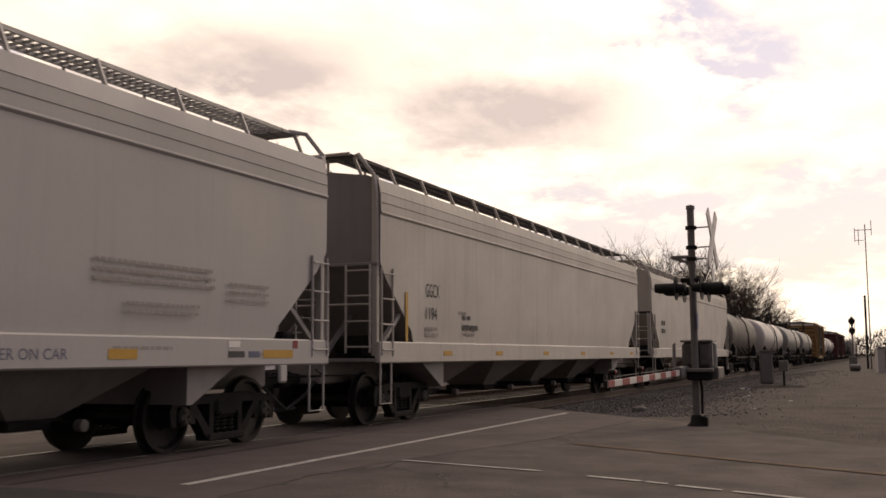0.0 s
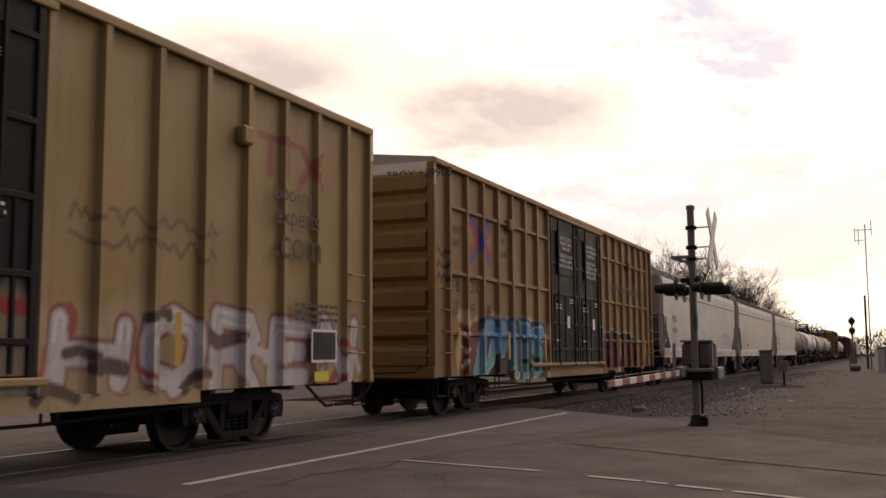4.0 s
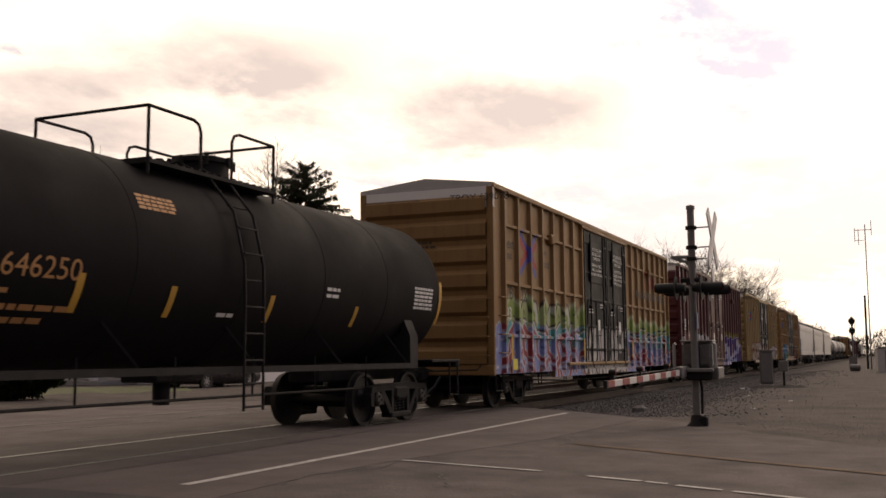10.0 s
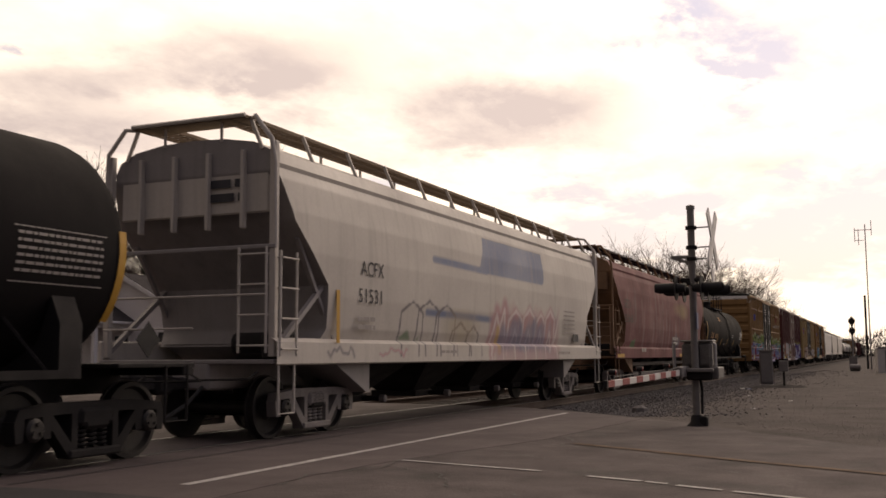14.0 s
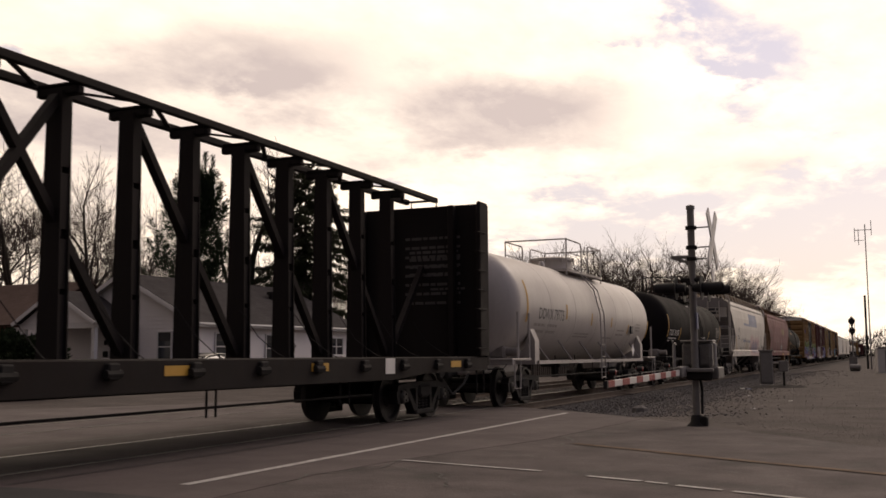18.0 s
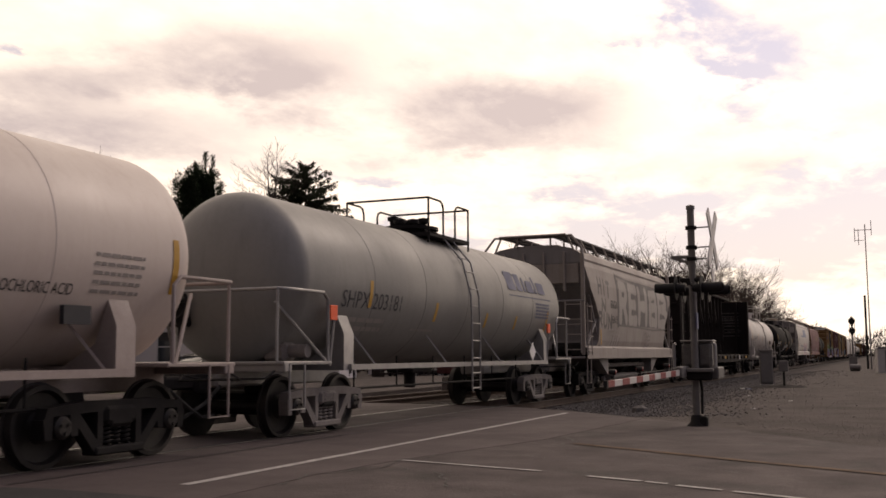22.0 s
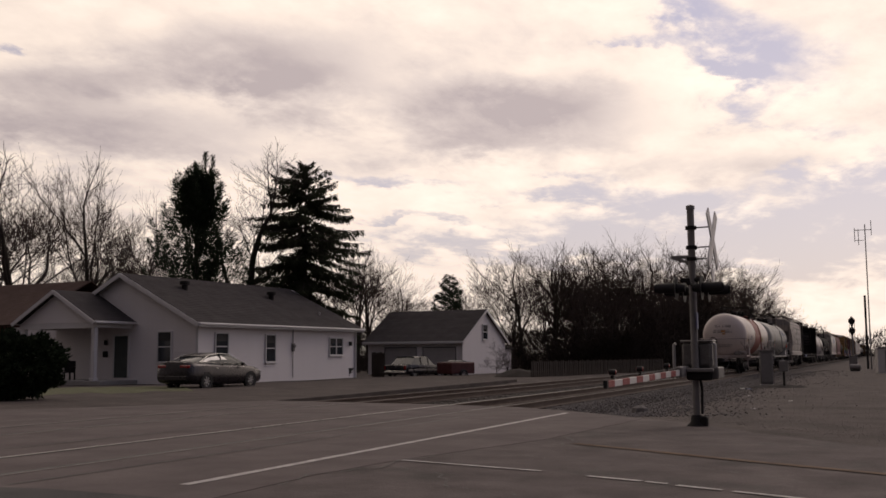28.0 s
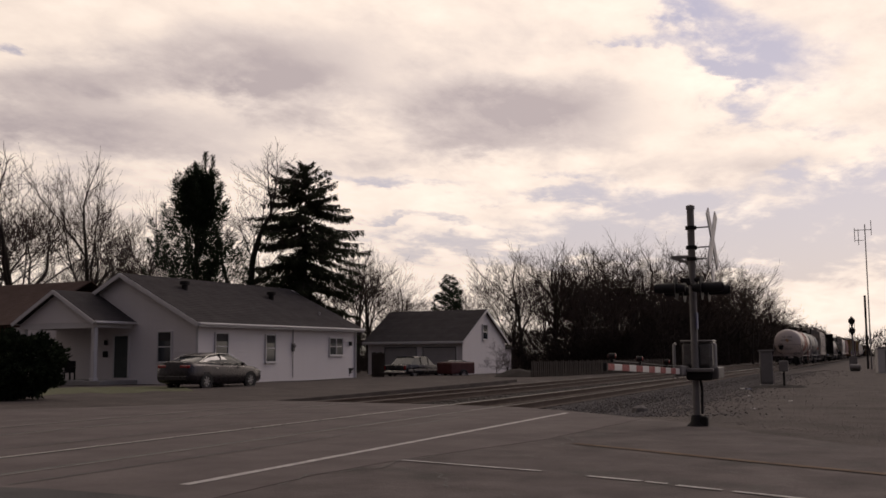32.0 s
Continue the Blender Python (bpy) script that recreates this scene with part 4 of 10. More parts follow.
        plate = Geo().prism([(-1.6, 4.36), (1.6, 4.36), (1.6, E - 0.02), (0, E + 0.14), (-1.6, E - 0.02)], s * L - 0.02, s * L + 0.06, "y")
        part("end_plate", plate, WHITE_PAINT if white_top else paint, car, "dirty white upper end plate")
        ladder(car, paint, s * (L + 0.12), -1.5, -1.1, [1.2 + 0.4 * k for k in range(8)], face="end")
        for z in (1.2, 1.6, 2.0, 2.4):
            part("grab_iron", Geo().tube([(1.0, s * (L + 0.05), z), (1.0, s * (L + 0.16), z), (1.5, s * (L + 0.16), z), (1.5, s * (L + 0.05), z)], 0.013, 6), paint, car)
        # roof-level latch box seen on the side
        if s < 0:
            part("side_bracket", Geo().box(1.52, 1.66, -5.55, -5.25, 3.95, 4.2, 0.03), paint, car)
            part("side_bracket", Geo().box(1.52, 1.66, 5.85, 6.1, 3.95, 4.2, 0.03), paint, car)
        ladder(car, paint, 1.615, s * (L - 0.55) - 0.22, s * (L - 0.55) + 0.22, [1.25, 1.65, 2.05, 2.45], stiles=False)
        stirrup(car, STEEL_DARK, 1.56, s * (L - 0.35) - 0.2, s * (L - 0.35) + 0.2, S + 0.02, 0.45)
        add_coupler(car, s * L, s)
    # the two plug doors
    for y0, y1 in ((D0 + 0.03, 0.05), (0.10, D1 - 0.03)):
        door = Geo()
        door.box(1.50, 1.585, y0, y1, 1.0, E - 0.22, 0.02)
        d = part("door", door, door_mat, car)
        if spray:
            skin = part("door_skin", sheet(y0 + 0.02, y1 - 0.02, 1.03, 2.75, 1.5875, fine=True), door_mat, d, smooth=0, fix=False)
            spray.color_of(skin)
        post = Geo()
        for z in (1.35, 2.0, 2.75, 3.5, 4.35):
            post.box(1.58, 1.615, y0 + 0.05, y1 - 0.05, z - 0.035, z + 0.035, 0.01)
        for k in range(3):
            yy = y0 + 0.3 + k * (y1 - y0 - 0.6) / 2
            post.box(1.58, 1.61, yy - 0.03, yy + 0.03, 1.05, 2.72, 0.01)
        for yy in (y0 + 0.06, y1 - 0.06):
            post.box(1.58, 1.615, yy - 0.05, yy + 0.05, 1.0, E - 0.25, 0.01)
        part("door_ribs", post, door_mat, d)
        for yy in (y0 + 0.55, y1 - 0.55):
            part("lock_rod", Geo().tube([(1.635, yy, 0.95), (1.635, yy, E - 0.3)], 0.022, 7), door_mat, d)
            for zb in (0.93, 2.5):
                part("rod_bracket", Geo().box(1.58, 1.67, yy - 0.05, yy + 0.05, zb, zb + 0.085, 0.01), door_mat, d)
        part("door_handle", Geo().tube([(1.65, (y0 + y1) / 2 - 0.3, 1.75), (1.65, (y0 + y1) / 2 + 0.3, 1.75)], 0.02, 6), door_mat, d)
        sign = Geo().box(1.618, 1.624, (y0 + y1) / 2 - 0.72, (y0 + y1) / 2 + 0.72, 3.25, 4.33)
        part("door_plate", sign, door_mat, d)
        decal = Geo().box(1.628, 1.632, (y0 + y1) / 2 + 0.05, (y0 + y1) / 2 + 0.27, 1.9, 2.2)
        part("placard", decal, WHITE_PAINT, d, "small white placard")
    part("door_track", Geo().box(1.57, 1.66, D0 - 1.7, D1 + 0.1, 0.93, 1.01, 0.015), paint, car)
    part("door_track", Geo().box(1.56, 1.64, D0 - 0.2, D1 + 0.1, E - 0.24, E - 0.15, 0.015), paint, car)
    # lower sill and underframe
    under = Geo().box(-0.25, 0.25, -L + 0.1, L - 0.1, 0.72, 1.0, 0.02)
    for k in range(9):
        y = -L + 2.2 + k * 1.83
        under.box(-1.5, 1.5, y - 0.06, y + 0.06, 0.74, 0.86, 0.01)
    part("underframe", under, STEEL_DARK, car)
    rig = Geo().tube([(1.2, -L + 3.3, 0.62), (1.2, -3.0, 0.52), (1.2, 3.0, 0.52), (1.2, L - 3.3, 0.62)], 0.02, 6)
    for y in (-5.4, -5.15, -3.2, -3.0, 3.0, 3.2):
        rig.tube([(1.2, y, 0.82), (1.2, y, 0.5)], 0.017, 6)
    part("brake_rigging", rig, STEEL_DARK, car)
    for s in (-1, 1):
        add_truck(car, s * 6.6, along, frame_kind, spin)
    return car


# ---- covered hoppers ----
FLAT = [(1.50, 1.36), (1.53, 1.9), (1.54, 2.75), (1.545, 3.54), (1.575, 3.57), (1.575, 3.585), (1.556, 3.60), (1.556, 3.73), (1.542, 3.735), (1.542, 3.75), (1.554, 3.755), (1.550, 3.90), (1.536, 3.905), (1.536, 3.92), (1.545, 3.925), (1.50, 4.14), (1.30, 4.22), (0.6, 4.32), (0.0, 4.34)]
ROUND = [(1.42, 1.36), (1.50, 1.62), (1.555, 2.1), (1.575, 2.7), (1.55, 3.25), (1.47, 3.70), (1.40, 3.86), (1.42, 3.92), (1.33, 4.10), (1.05, 4.24), (0.55, 4.32), (0.0, 4.34)]


def hopper(along, half, paint, label, style="flat", walk_mat=STEEL_GREY, end_mat=None, frame_kind="dark", spray=None, outlets=4, spin=True, post_mat=None, pipes=False, tall_posts=True, board="grating"):
    """A covered grain or plastics hopper, 2 x half long."""
    car = thing("covered_hopper", label, "hopper car", pose(0, along, 0), group="wagons of the train")
    prof = FLAT if style == "flat" else ROUND
    end_mat, post_mat = end_mat or paint, post_mat or paint

    def reach(z):
        if style == "flat":
            return half - 0.08 if z > 2.66 else half - 0.08 - 1.40 * min(1.0, (2.66 - z) / 1.16)
        cut = [(1.36, 1.28), (1.60, 1.45), (2.26, 1.40), (3.12, 0.47), (3.80, 0.16), (9.0, 0.14)]
        for (za, ca), (zb, cb) in zip(cut, cut[1:]):
            if z <= zb:
                return half - ca - (cb - ca) * max(0.0, z - za) / (zb - za)
        return half - 0.14
    rows = []
    for (x0, z0), (x1, z1) in zip(prof, prof[1:]):
        n = max(1, int((z1 - z0) / (0.030 if spray and z0 < spray.box[3] else 0.22)))
        rows += [(x0 + (x1 - x0) * i / n, z0 + (z1 - z0) * i / n) for i in range(n)]
    rows.append(prof[-1])
    for s in (1, -1):
        ny = int(half * 2 / (0.028 if spray and s > 0 else 0.6))
        g = Geo()
        for x, z in rows:
            r = reach(z)
            g.v += [(s * x, -r + 2 * r * i / ny, z) for i in range(ny + 1)]
        k = ny + 1
        for j in range(len(rows) - 1):
            for i in range(ny):
                q = (j * k + i, j * k + i + 1, (j + 1) * k + i + 1, (j + 1) * k + i)
                g.f.append(q if s > 0 else tuple(reversed(q)))
        me = g.mesh("body_side", paint, 25)
        ob = part("body_side", me, paint, car)
        if spray and s > 0:
            spray.color_of(ob)
    for s in (-1, 1):
        g = Geo()
        for x, z in rows:
            r = reach(z)
            g.v += [(-x, s * r, z), (-x * 0.33, s * r, z), (x * 0.33, s * r, z), (x, s * r, z)]
        for j in range(len(rows) - 1):
            for i in range(3):
                g.f.append((4 * j + i, 4 * j + i + 1, 4 * j + i + 5, 4 * j + i + 4))
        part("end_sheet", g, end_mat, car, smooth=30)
        # slope sheet running down to the outlet, with its stiffeners
        g = Geo()
        lo, hi = half - 3.0, reach(prof[0][1])
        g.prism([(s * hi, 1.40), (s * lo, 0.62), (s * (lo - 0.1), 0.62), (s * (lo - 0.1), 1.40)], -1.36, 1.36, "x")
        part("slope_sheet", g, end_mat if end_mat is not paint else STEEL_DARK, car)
        g = Geo()
        brace = Geo()
        for x in (-1.44, -0.5, 0.5, 1.44) if style == "flat" else (-1.44, 1.44):
            g.box(x - 0.05, x + 0.05, s * (half - 0.1) - 0.05, s * (half - 0.1) + 0.05, 1.2, 4.2 if abs(x) > 1 and tall_posts else 2.7, 0.01)
            brace.bar((x, s * (half - 0.1), 1.25), (x, s * (half - 1.5), 2.3), 0.07)
            brace.bar((x, s * (half - 1.9), 1.2), (x, s * (half - 0.7), 2.9), 0.06)
        part("end_frame", g, post_mat, car)
        brace.box(-1.5, 1.5, s * (half - 0.06) - 0.03, s * (half - 0.06) + 0.03, 2.69, 2.75, 0.01)
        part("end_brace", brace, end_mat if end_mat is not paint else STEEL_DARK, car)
        if style != "flat":
            e = s * (half - 0.2)
            plate = part("end_plate", Geo().box(-1.30, 1.30, e - 0.03, e + 0.03, 3.22, 4.12, 0.02), post_mat, car)
            for x in (-0.9, -0.3, 0.3, 0.9):
                part("rib", Geo().box(x - 0.03, x + 0.03, e + s * 0.07 - 0.05, e + s * 0.07 + 0.05, 3.0, 4.12, 0.01), post_mat, plate)
        deck = Geo().box(-1.5, 1.5, min(s * (half - 1.6), s * half), max(s * (half - 1.6), s * half), 1.10, 1.16, 0.01)
        deck.box(-0.45, 0.45, min(s * (half - 2.6), s * half), max(s * (half - 2.6), s * half), 0.74, 1.12, 0.03)
        part("end_platform", deck, end_mat, car, "platform over the end sill")
        ladder(car, post_mat, 1.56, s * (half - 0.09) - 0.0 - (0.42 if s > 0 else 0.0), s * (half - 0.09) + (0.42 if s < 0 else 0.0), [1.30 + 0.42 * k for k in range(4)])
        ladder(car, post_mat, s * (half + 0.02), 0.95, 1.4, [1.35 + 0.42 * k for k in range(4)], face="end")
        g = Geo().tube([(-1.4, s * (half + 0.04), 2.05), (1.4, s * (half + 0.04), 2.05)], 0.016, 6)
        g.tube([(-1.4, s * (half + 0.04), 1.6), (0.2, s * (half + 0.04), 1.6)], 0.016, 6)
        part("grab_irons", g, post_mat, car)
        stirrup(car, post_mat, 1.52, s * (half - 0.32) - 0.2, s * (half - 0.32) + 0.2, 1.1, 0.42)
        g = Geo().box(0.9, 1.35, s * (half - 0.75) - 0.15, s * (half - 0.75) + 0.15, 1.16, 1.55, 0.04)
        g.tube([(0.3, s * (half - 0.9), 1.4), (0.9, s * (half - 0.9), 1.4)], 0.16, 12)
        part("brake_gear", g, STEEL_DARK, car)
        add_coupler(car, s * half, s)
        add_truck(car, s * (half - 1.9), along, frame_kind, spin)
    # side sill
    for s in (1, -1):
        g = Geo()
        x = s * 1.56
        n = int(half * 2 / 0.03) if spray and s > 0 else 6
        a, b = -half + 0.02, half - 0.02
        pr = [(x - s * 0.03, 1.08), (x + s * 0.0, 1.10), (x, 1.40), (x - s * 0.10, 1.46)]
        nz = 12 if spray and s > 0 else 1
        pts = [pr[0]] + [(x, 1.10 + 0.30 * i / nz) for i in range(nz + 1)] + [pr[3]]
        if spray and s > 0:
            g.v = [(px, a + (b - a) * i / n, pz) for px, pz in pts for i in range(n + 1)]
            g.f = [(j * (n + 1) + i, j * (n + 1) + i + 1, (j + 1) * (n + 1) + i + 1, (j + 1) * (n + 1) + i) for j in range(len(pts) - 1) for i in range(n)]
        else:
            g.box(min(x, x - s * 0.10), max(x, x - s * 0.10), a, b, 1.08, 1.44, 0.02)
        ob = part("side_sill", g, paint, car, smooth=30, fix=not spray)
        if spray and s > 0:
            spray.color_of(ob)
    # outlet hoppers and gates
    for k in range(outlets):
        w = (2 * half - 5.6) / outlets
        y = -half + 2.8 + w * (k + 0.5)
        g = Geo()
        t, bt = w * 0.48, 0.36
        top = [(-1.38, y - t, 1.38), (1.38, y - t, 1.38), (1.38, y + t, 1.38), (-1.38, y + t, 1.38)]
        low = [(-0.42, y - bt, 0.52), (0.42, y - bt, 0.52), (0.42, y + bt, 0.52), (-0.42, y + bt, 0.52)]
        g.add(top + low, [(0, 1, 5, 4), (1, 2, 6, 5), (2, 3, 7, 6), (3, 0, 4, 7), (4, 5, 6, 7)])
        out = part("outlet_hopper", g, end_mat if style == "flat" else STEEL_DARK, car, smooth=0)
        g = Geo().box(-0.5, 0.5, y - 0.42, y + 0.42, 0.40, 0.52, 0.02)
        g.tube([(-0.75, y + 0.25, 0.45), (0.85, y + 0.25, 0.45)], 0.05, 8)
        part("outlet_gate", g, STEEL_DARK, out)
        g = Geo().lathe([(0.85, 0.07), (0.95, 0.07), (0.97, 0.04)], "x", 12, at=(0, y + 0.25, 0.45))
        part("gate_handle", g, FRAME_GREY, out)
    if pipes:
        g = Geo().tube([(0.95, -half + 4.6, 0.50), (0.95, half - 4.0, 0.50)], 0.11, 10)
        g.tube([(1.05, -half + 4.2, 0.88), (1.05, half - 3.0, 0.88)], 0.07, 10)
        part("discharge_pipe", g, FRAME_GREY, car, "grey pneumatic discharge pipes")
    mid = Geo().box(-0.2, 0.2, -half + 2, half - 2, 0.95, 1.12)
    part("centre_sill", mid, STEEL_DARK, car)
    # running boards, their posts and the hatches
    brk = {s: normals_out(Geo().bar((s * 0.99, 0, 4.60), (s * 1.20, 0, 4.12), 0.05, 0.035, (0, 1, 0)).mesh("board_bracket", [post_mat], 0)) for s in (1, -1)}
    leg = {s: normals_out(Geo().bar((s * 0.5, 0, 4.58), (s * 0.5, 0, 4.28), 0.04).mesh("board_leg", [post_mat], 0)) for s in (1, -1)}
    for s in (1, -1):
        g = Geo()
        for x in (0.52, 0.74, 0.97):
            g.box(s * x - 0.02, s * x + 0.02, -half + 0.02, half - 0.02, 4.56, 4.61)
        n = int(2 * half / 0.13)
        for k in range(n + 1):
            y = -half + 0.04 + k * (2 * half - 0.08) / n
            g.box(min(s * 0.52, s * 0.97), max(s * 0.52, s * 0.97), y - 0.016, y + 0.016, 4.575, 4.60)
        if board == "plank":
            g.box(min(s * 0.54, s * 0.95), max(s * 0.54, s * 0.95), -half + 0.03, half - 0.03, 4.603, 4.62)
        part("running_board", g, walk_mat, car, "open steel grating walkway" if board == "grating" else "dark steel plank walkway", smooth=0)
        n = int(2 * half / 1.35)
        for k in range(n + 1):
            y = -half + 0.15 + k * (2 * half - 0.3) / n
            part("board_bracket", brk[s], None, car, at=(0, y, 0))
            part("board_leg", leg[s], None, car, at=(0, y, 0))
    for k in range(max(3, outlets * 2)):
        n = max(3, outlets * 2)
        y = -half + 1.2 + (k + 0.5) * (2 * half - 2.4) / n
        g = Geo().box(-0.4, 0.4, y - 0.42 * (2 * half / n) * 0.9, y + 0.42 * (2 * half / n) * 0.9, 4.32, 4.46, 0.04)
        part("roof_hatch", g, paint, car)
    for s in (-1, 1):
        g = Geo()
        for k in (1, -1):
            g.tube([(k * 0.97, s * (half - 0.25), 4.60), (k * 1.15, s * (half - 0.04), 4.58), (k * 1.44, s * (half - 0.02), 4.22), (k * 1.48, s * (half - 0.05), 3.9), (k * 1.48, s * (half - 0.08), 2.7)], 0.035, 8)
        g.tube([(-1.0, s * half, 4.60), (1.0, s * half, 4.60)], 0.03, 6)
        part("corner_rail", g, post_mat, car, "bent handrail at the wagon's corner")
        g = Geo().box(-1.0, 1.0, s * (half - 0.24) - 0.22, s * (half - 0.24) + 0.22, 4.56, 4.60)
        part("end_walkway", g, walk_mat, car)
    return car


# ---- tank cars ----
TANK_R, TANK_Z = 1.345, 2.40


def shell_at(u, z, lift=0.006):
    """A point on the tank's near side at height z."""
    d = max(-0.999, min(0.999, (z - TANK_Z) / TANK_R))
    return ((TANK_R + lift) * math.sqrt(1 - d * d), u, TANK_Z + (TANK_R + lift) * d)


def tank_car(along, half, paint, label, truck=None, band=None, rail_mat=STEEL_GREY, dome="plain", stripes=(), frame_kind="dark", spin=True, end_rail=True, rail_h=0.95, ladder_side=True, deck_half=1.25, struts=0, ladder_mat=None, head=0.75, deck_at=0.0, dome_at=0.0):
    """A tank car on a stub frame; half is half its length over the end sills."""
    car = thing("tank_car", label, "tank car", pose(0, along, 0), group="wagons of the train")
    hb = half - head                       # half the shell
    cyl, prof = hb - 0.62, []
    for i in range(10):
        a = i / 9 * math.pi / 2
        prof.append((-cyl - 0.62 * math.cos(a), max(0.02, TANK_R * math.sin(a))))
    seams = [-cyl + k * 2 * cyl / 6 for k in range(1, 6)]
    prof += [(-a, r) for a, r in reversed(prof[:10])]
    shell = Geo().lathe(prof, "y", 56, at=(0, 0, TANK_Z))
    tank = part("tank", shell, paint, car, smooth=50)
    ring = Geo().lathe([(-0.02, TANK_R - 0.006), (0, TANK_R + 0.005), (0.02, TANK_R - 0.006)], "y", 56, at=(0, 0, TANK_Z)).mesh("weld_seam", [paint], 50)
    for q in seams:
        part("weld_seam", ring, None, tank, at=(0, q, 0))
    if band:
        y0, y1, mat = band
        part("centre_band", Geo().lathe([(y0, TANK_R + 0.009), (y1, TANK_R + 0.009)], "y", 56, at=(0, 0, TANK_Z)), mat, car, "painted band round the tank")
    for y, z0, z1 in stripes:
        g = Geo()
        n = 8
        for k in range(n):
            za, zb = z0 + (z1 - z0) * k / n, z0 + (z1 - z0) * (k + 1) / n
            g.add([shell_at(y, za), shell_at(y + 0.11, za), shell_at(y + 0.11, zb), shell_at(y, zb)], [(0, 1, 2, 3)])
        part("reflective_strip", g, YELLOW_REFLECT, car, "yellow reflective strip", smooth=0, fix=False)
    # frame, saddles, end platforms
    for s in (-1, 1):
        g = Geo().box(-0.3, 0.3, min(s * (half - 3.6), s * half), max(s * (half - 3.6), s * half), 0.76, 1.12, 0.03)
        g.box(-1.42, 1.42, s * (half - 0.12) - 0.1, s * (half - 0.12) + 0.1, 0.98, 1.10, 0.015)
        g.box(-1.42, 1.42, min(s * (half - 1.35), s * half), max(s * (half - 1.35), s * half), 1.08, 1.13, 0.01)
        part("end_frame", g, rail_mat if rail_mat is not STEEL_DARK else STEEL_DARK, car)
        y = s * (half - 2.0)
        g = Geo().prism([(-1.35, 0.98), (1.35, 0.98), (1.35, 1.55), (1.22, 1.85), (1.05, 1.35), (0.6, 1.10), (-0.6, 1.10), (-1.05, 1.35), (-1.22, 1.85), (-1.35, 1.55)], y - 0.16, y + 0.16, "y")
        part("saddle", g, rail_mat, car, "bolster saddle under the tank")
        if end_rail:
            g = Geo()
            e = s * half
            for k in (1, -1):
                g.tube([(k * 1.4, e - s * 1.25, 1.12), (k * 1.4, e - s * 1.25, 2.05), (k * 1.4, e - s * 1.12, 2.16), (k * 1.4, e - s * 0.1, 2.16), (k * 1.3, e, 2.16), (0, e, 2.16)], 0.026, 8)
                g.tube([(k * 1.3, e, 2.16), (k * 1.3, e, 1.12)], 0.022, 8)
                g.tube([(k * 1.40, e - s * 1.2, 1.12), (k * 1.0, e - s * 0.4, 2.0)], 0.025, 6)
            part("end_handrail", g, rail_mat, car)
        stirrup(car, rail_mat, 1.42, e0 := s * (half - 0.35) - 0.2, e0 + 0.4, 1.1, 0.45)
        if s < 0:
            g = Geo().lathe([(0.0, 0.24), (0.03, 0.27), (0.06, 0.24), (0.03, 0.21)], "y", 18, at=(-0.62, -half + 0.12, 2.0), closed=True)
            for k in range(3):
                a = k * 2.1
                g.tube([(-0.62, -half + 0.15, 2.0), (-0.62 + 0.24 * math.cos(a), -half + 0.15, 2.0 + 0.24 * math.sin(a))], 0.015, 5)
            g.tube([(-0.62, -half + 0.3, 2.0), (-0.62, -half + 0.3, 1.15)], 0.02, 6)
            g.box(-0.8, -0.44, -half + 0.2, -half + 0.42, 1.65, 2.1, 0.05)
            part("hand_brake", g, STEEL_DARK, car)
            g = Geo().box(0.55, 0.95, -half + 0.75, -half + 1.1, 1.13, 1.42, 0.05)
            g.tube([(0.95, -half + 0.92, 1.28), (1.25, -half + 0.92, 1.28)], 0.1, 10)
            g.tube([(0.55, -half + 0.9, 1.33), (0.0, -half + 1.2, 1.40), (-0.5, -half + 1.0, 1.3)], 0.03, 6)
            part("brake_valve", g, FRAME_GREY, car)
        add_coupler(car, s * half, s)
        add_truck(car, s * (truck or half - 1.6), along, frame_kind, spin)
    # side sill with struts
    for k in (1, -1):
        g = Geo().bar((k * 1.38, -half + 2.0, 1.03), (k * 1.38, half - 2.0, 1.03), 0.05, 0.09)
        n = struts or int(half / 1.3)
        for i in range(n):
            y = -half + 2.6 + i * (2 * half - 5.2) / max(n - 1, 1)
            g.bar((k * 1.38, y + 0.25, 1.06), (k * 1.06, y - 0.05, 1.62), 0.05, 0.03)
        part("side_rail", g, rail_mat, car)
    # fittings platform on top, open where the ladder comes up
    DH, top, DC = deck_half, TANK_Z + TANK_R, deck_at
    g = Geo()
    for k in (1, -1):
        g.box(min(k * 0.50, k * 0.95), max(k * 0.50, k * 0.95), DC - DH, DC + DH, top - 0.16, top - 0.11)
    deck_mat = STEEL_DARK if rail_mat is STEEL_DARK or dome == "fittings" else rail_mat
    deck = part("top_platform", g, deck_mat, car, smooth=0)
    n = 18
    slat = Geo().box(-0.95, 0.95, -0.02, 0.02, top - 0.11, top - 0.085).mesh("slat", [deck_mat], 0)
    for i in range(n):
        part("slat", slat, None, deck, at=(0, DC - DH + 0.03 + i * (2 * DH - 0.06) / (n - 1), 0))
    hoop_mat = STEEL_DARK if dome != "white" else rail_mat
    zt, zm = top + rail_h, top + rail_h * 0.5
    for a in (-1, 1):
        g = Geo()
        e, f = DC + a * DH, DC + a * min(0.35, DH * 0.3)
        for k in (1, -1):
            g.tube([(k * 0.92, e, top - 0.3), (k * 0.92, e, zt)], 0.022, 7)
            g.tube([(k * 0.92, e, zt), (k * 0.92, f + a * 0.16, zt), (k * 0.92, f + a * 0.05, zt - 0.04), (k * 0.92, f, zt - 0.14), (k * 0.92, f, top - 0.1)], 0.022, 7)
            if dome == "white":
                g.tube([(k * 0.92, e, zm), (k * 0.92, f, zm)], 0.016, 6)
        g.tube([(-0.92, e, zt), (0.92, e, zt)], 0.022, 7)
        part("top_handrail", g, hoop_mat, car)
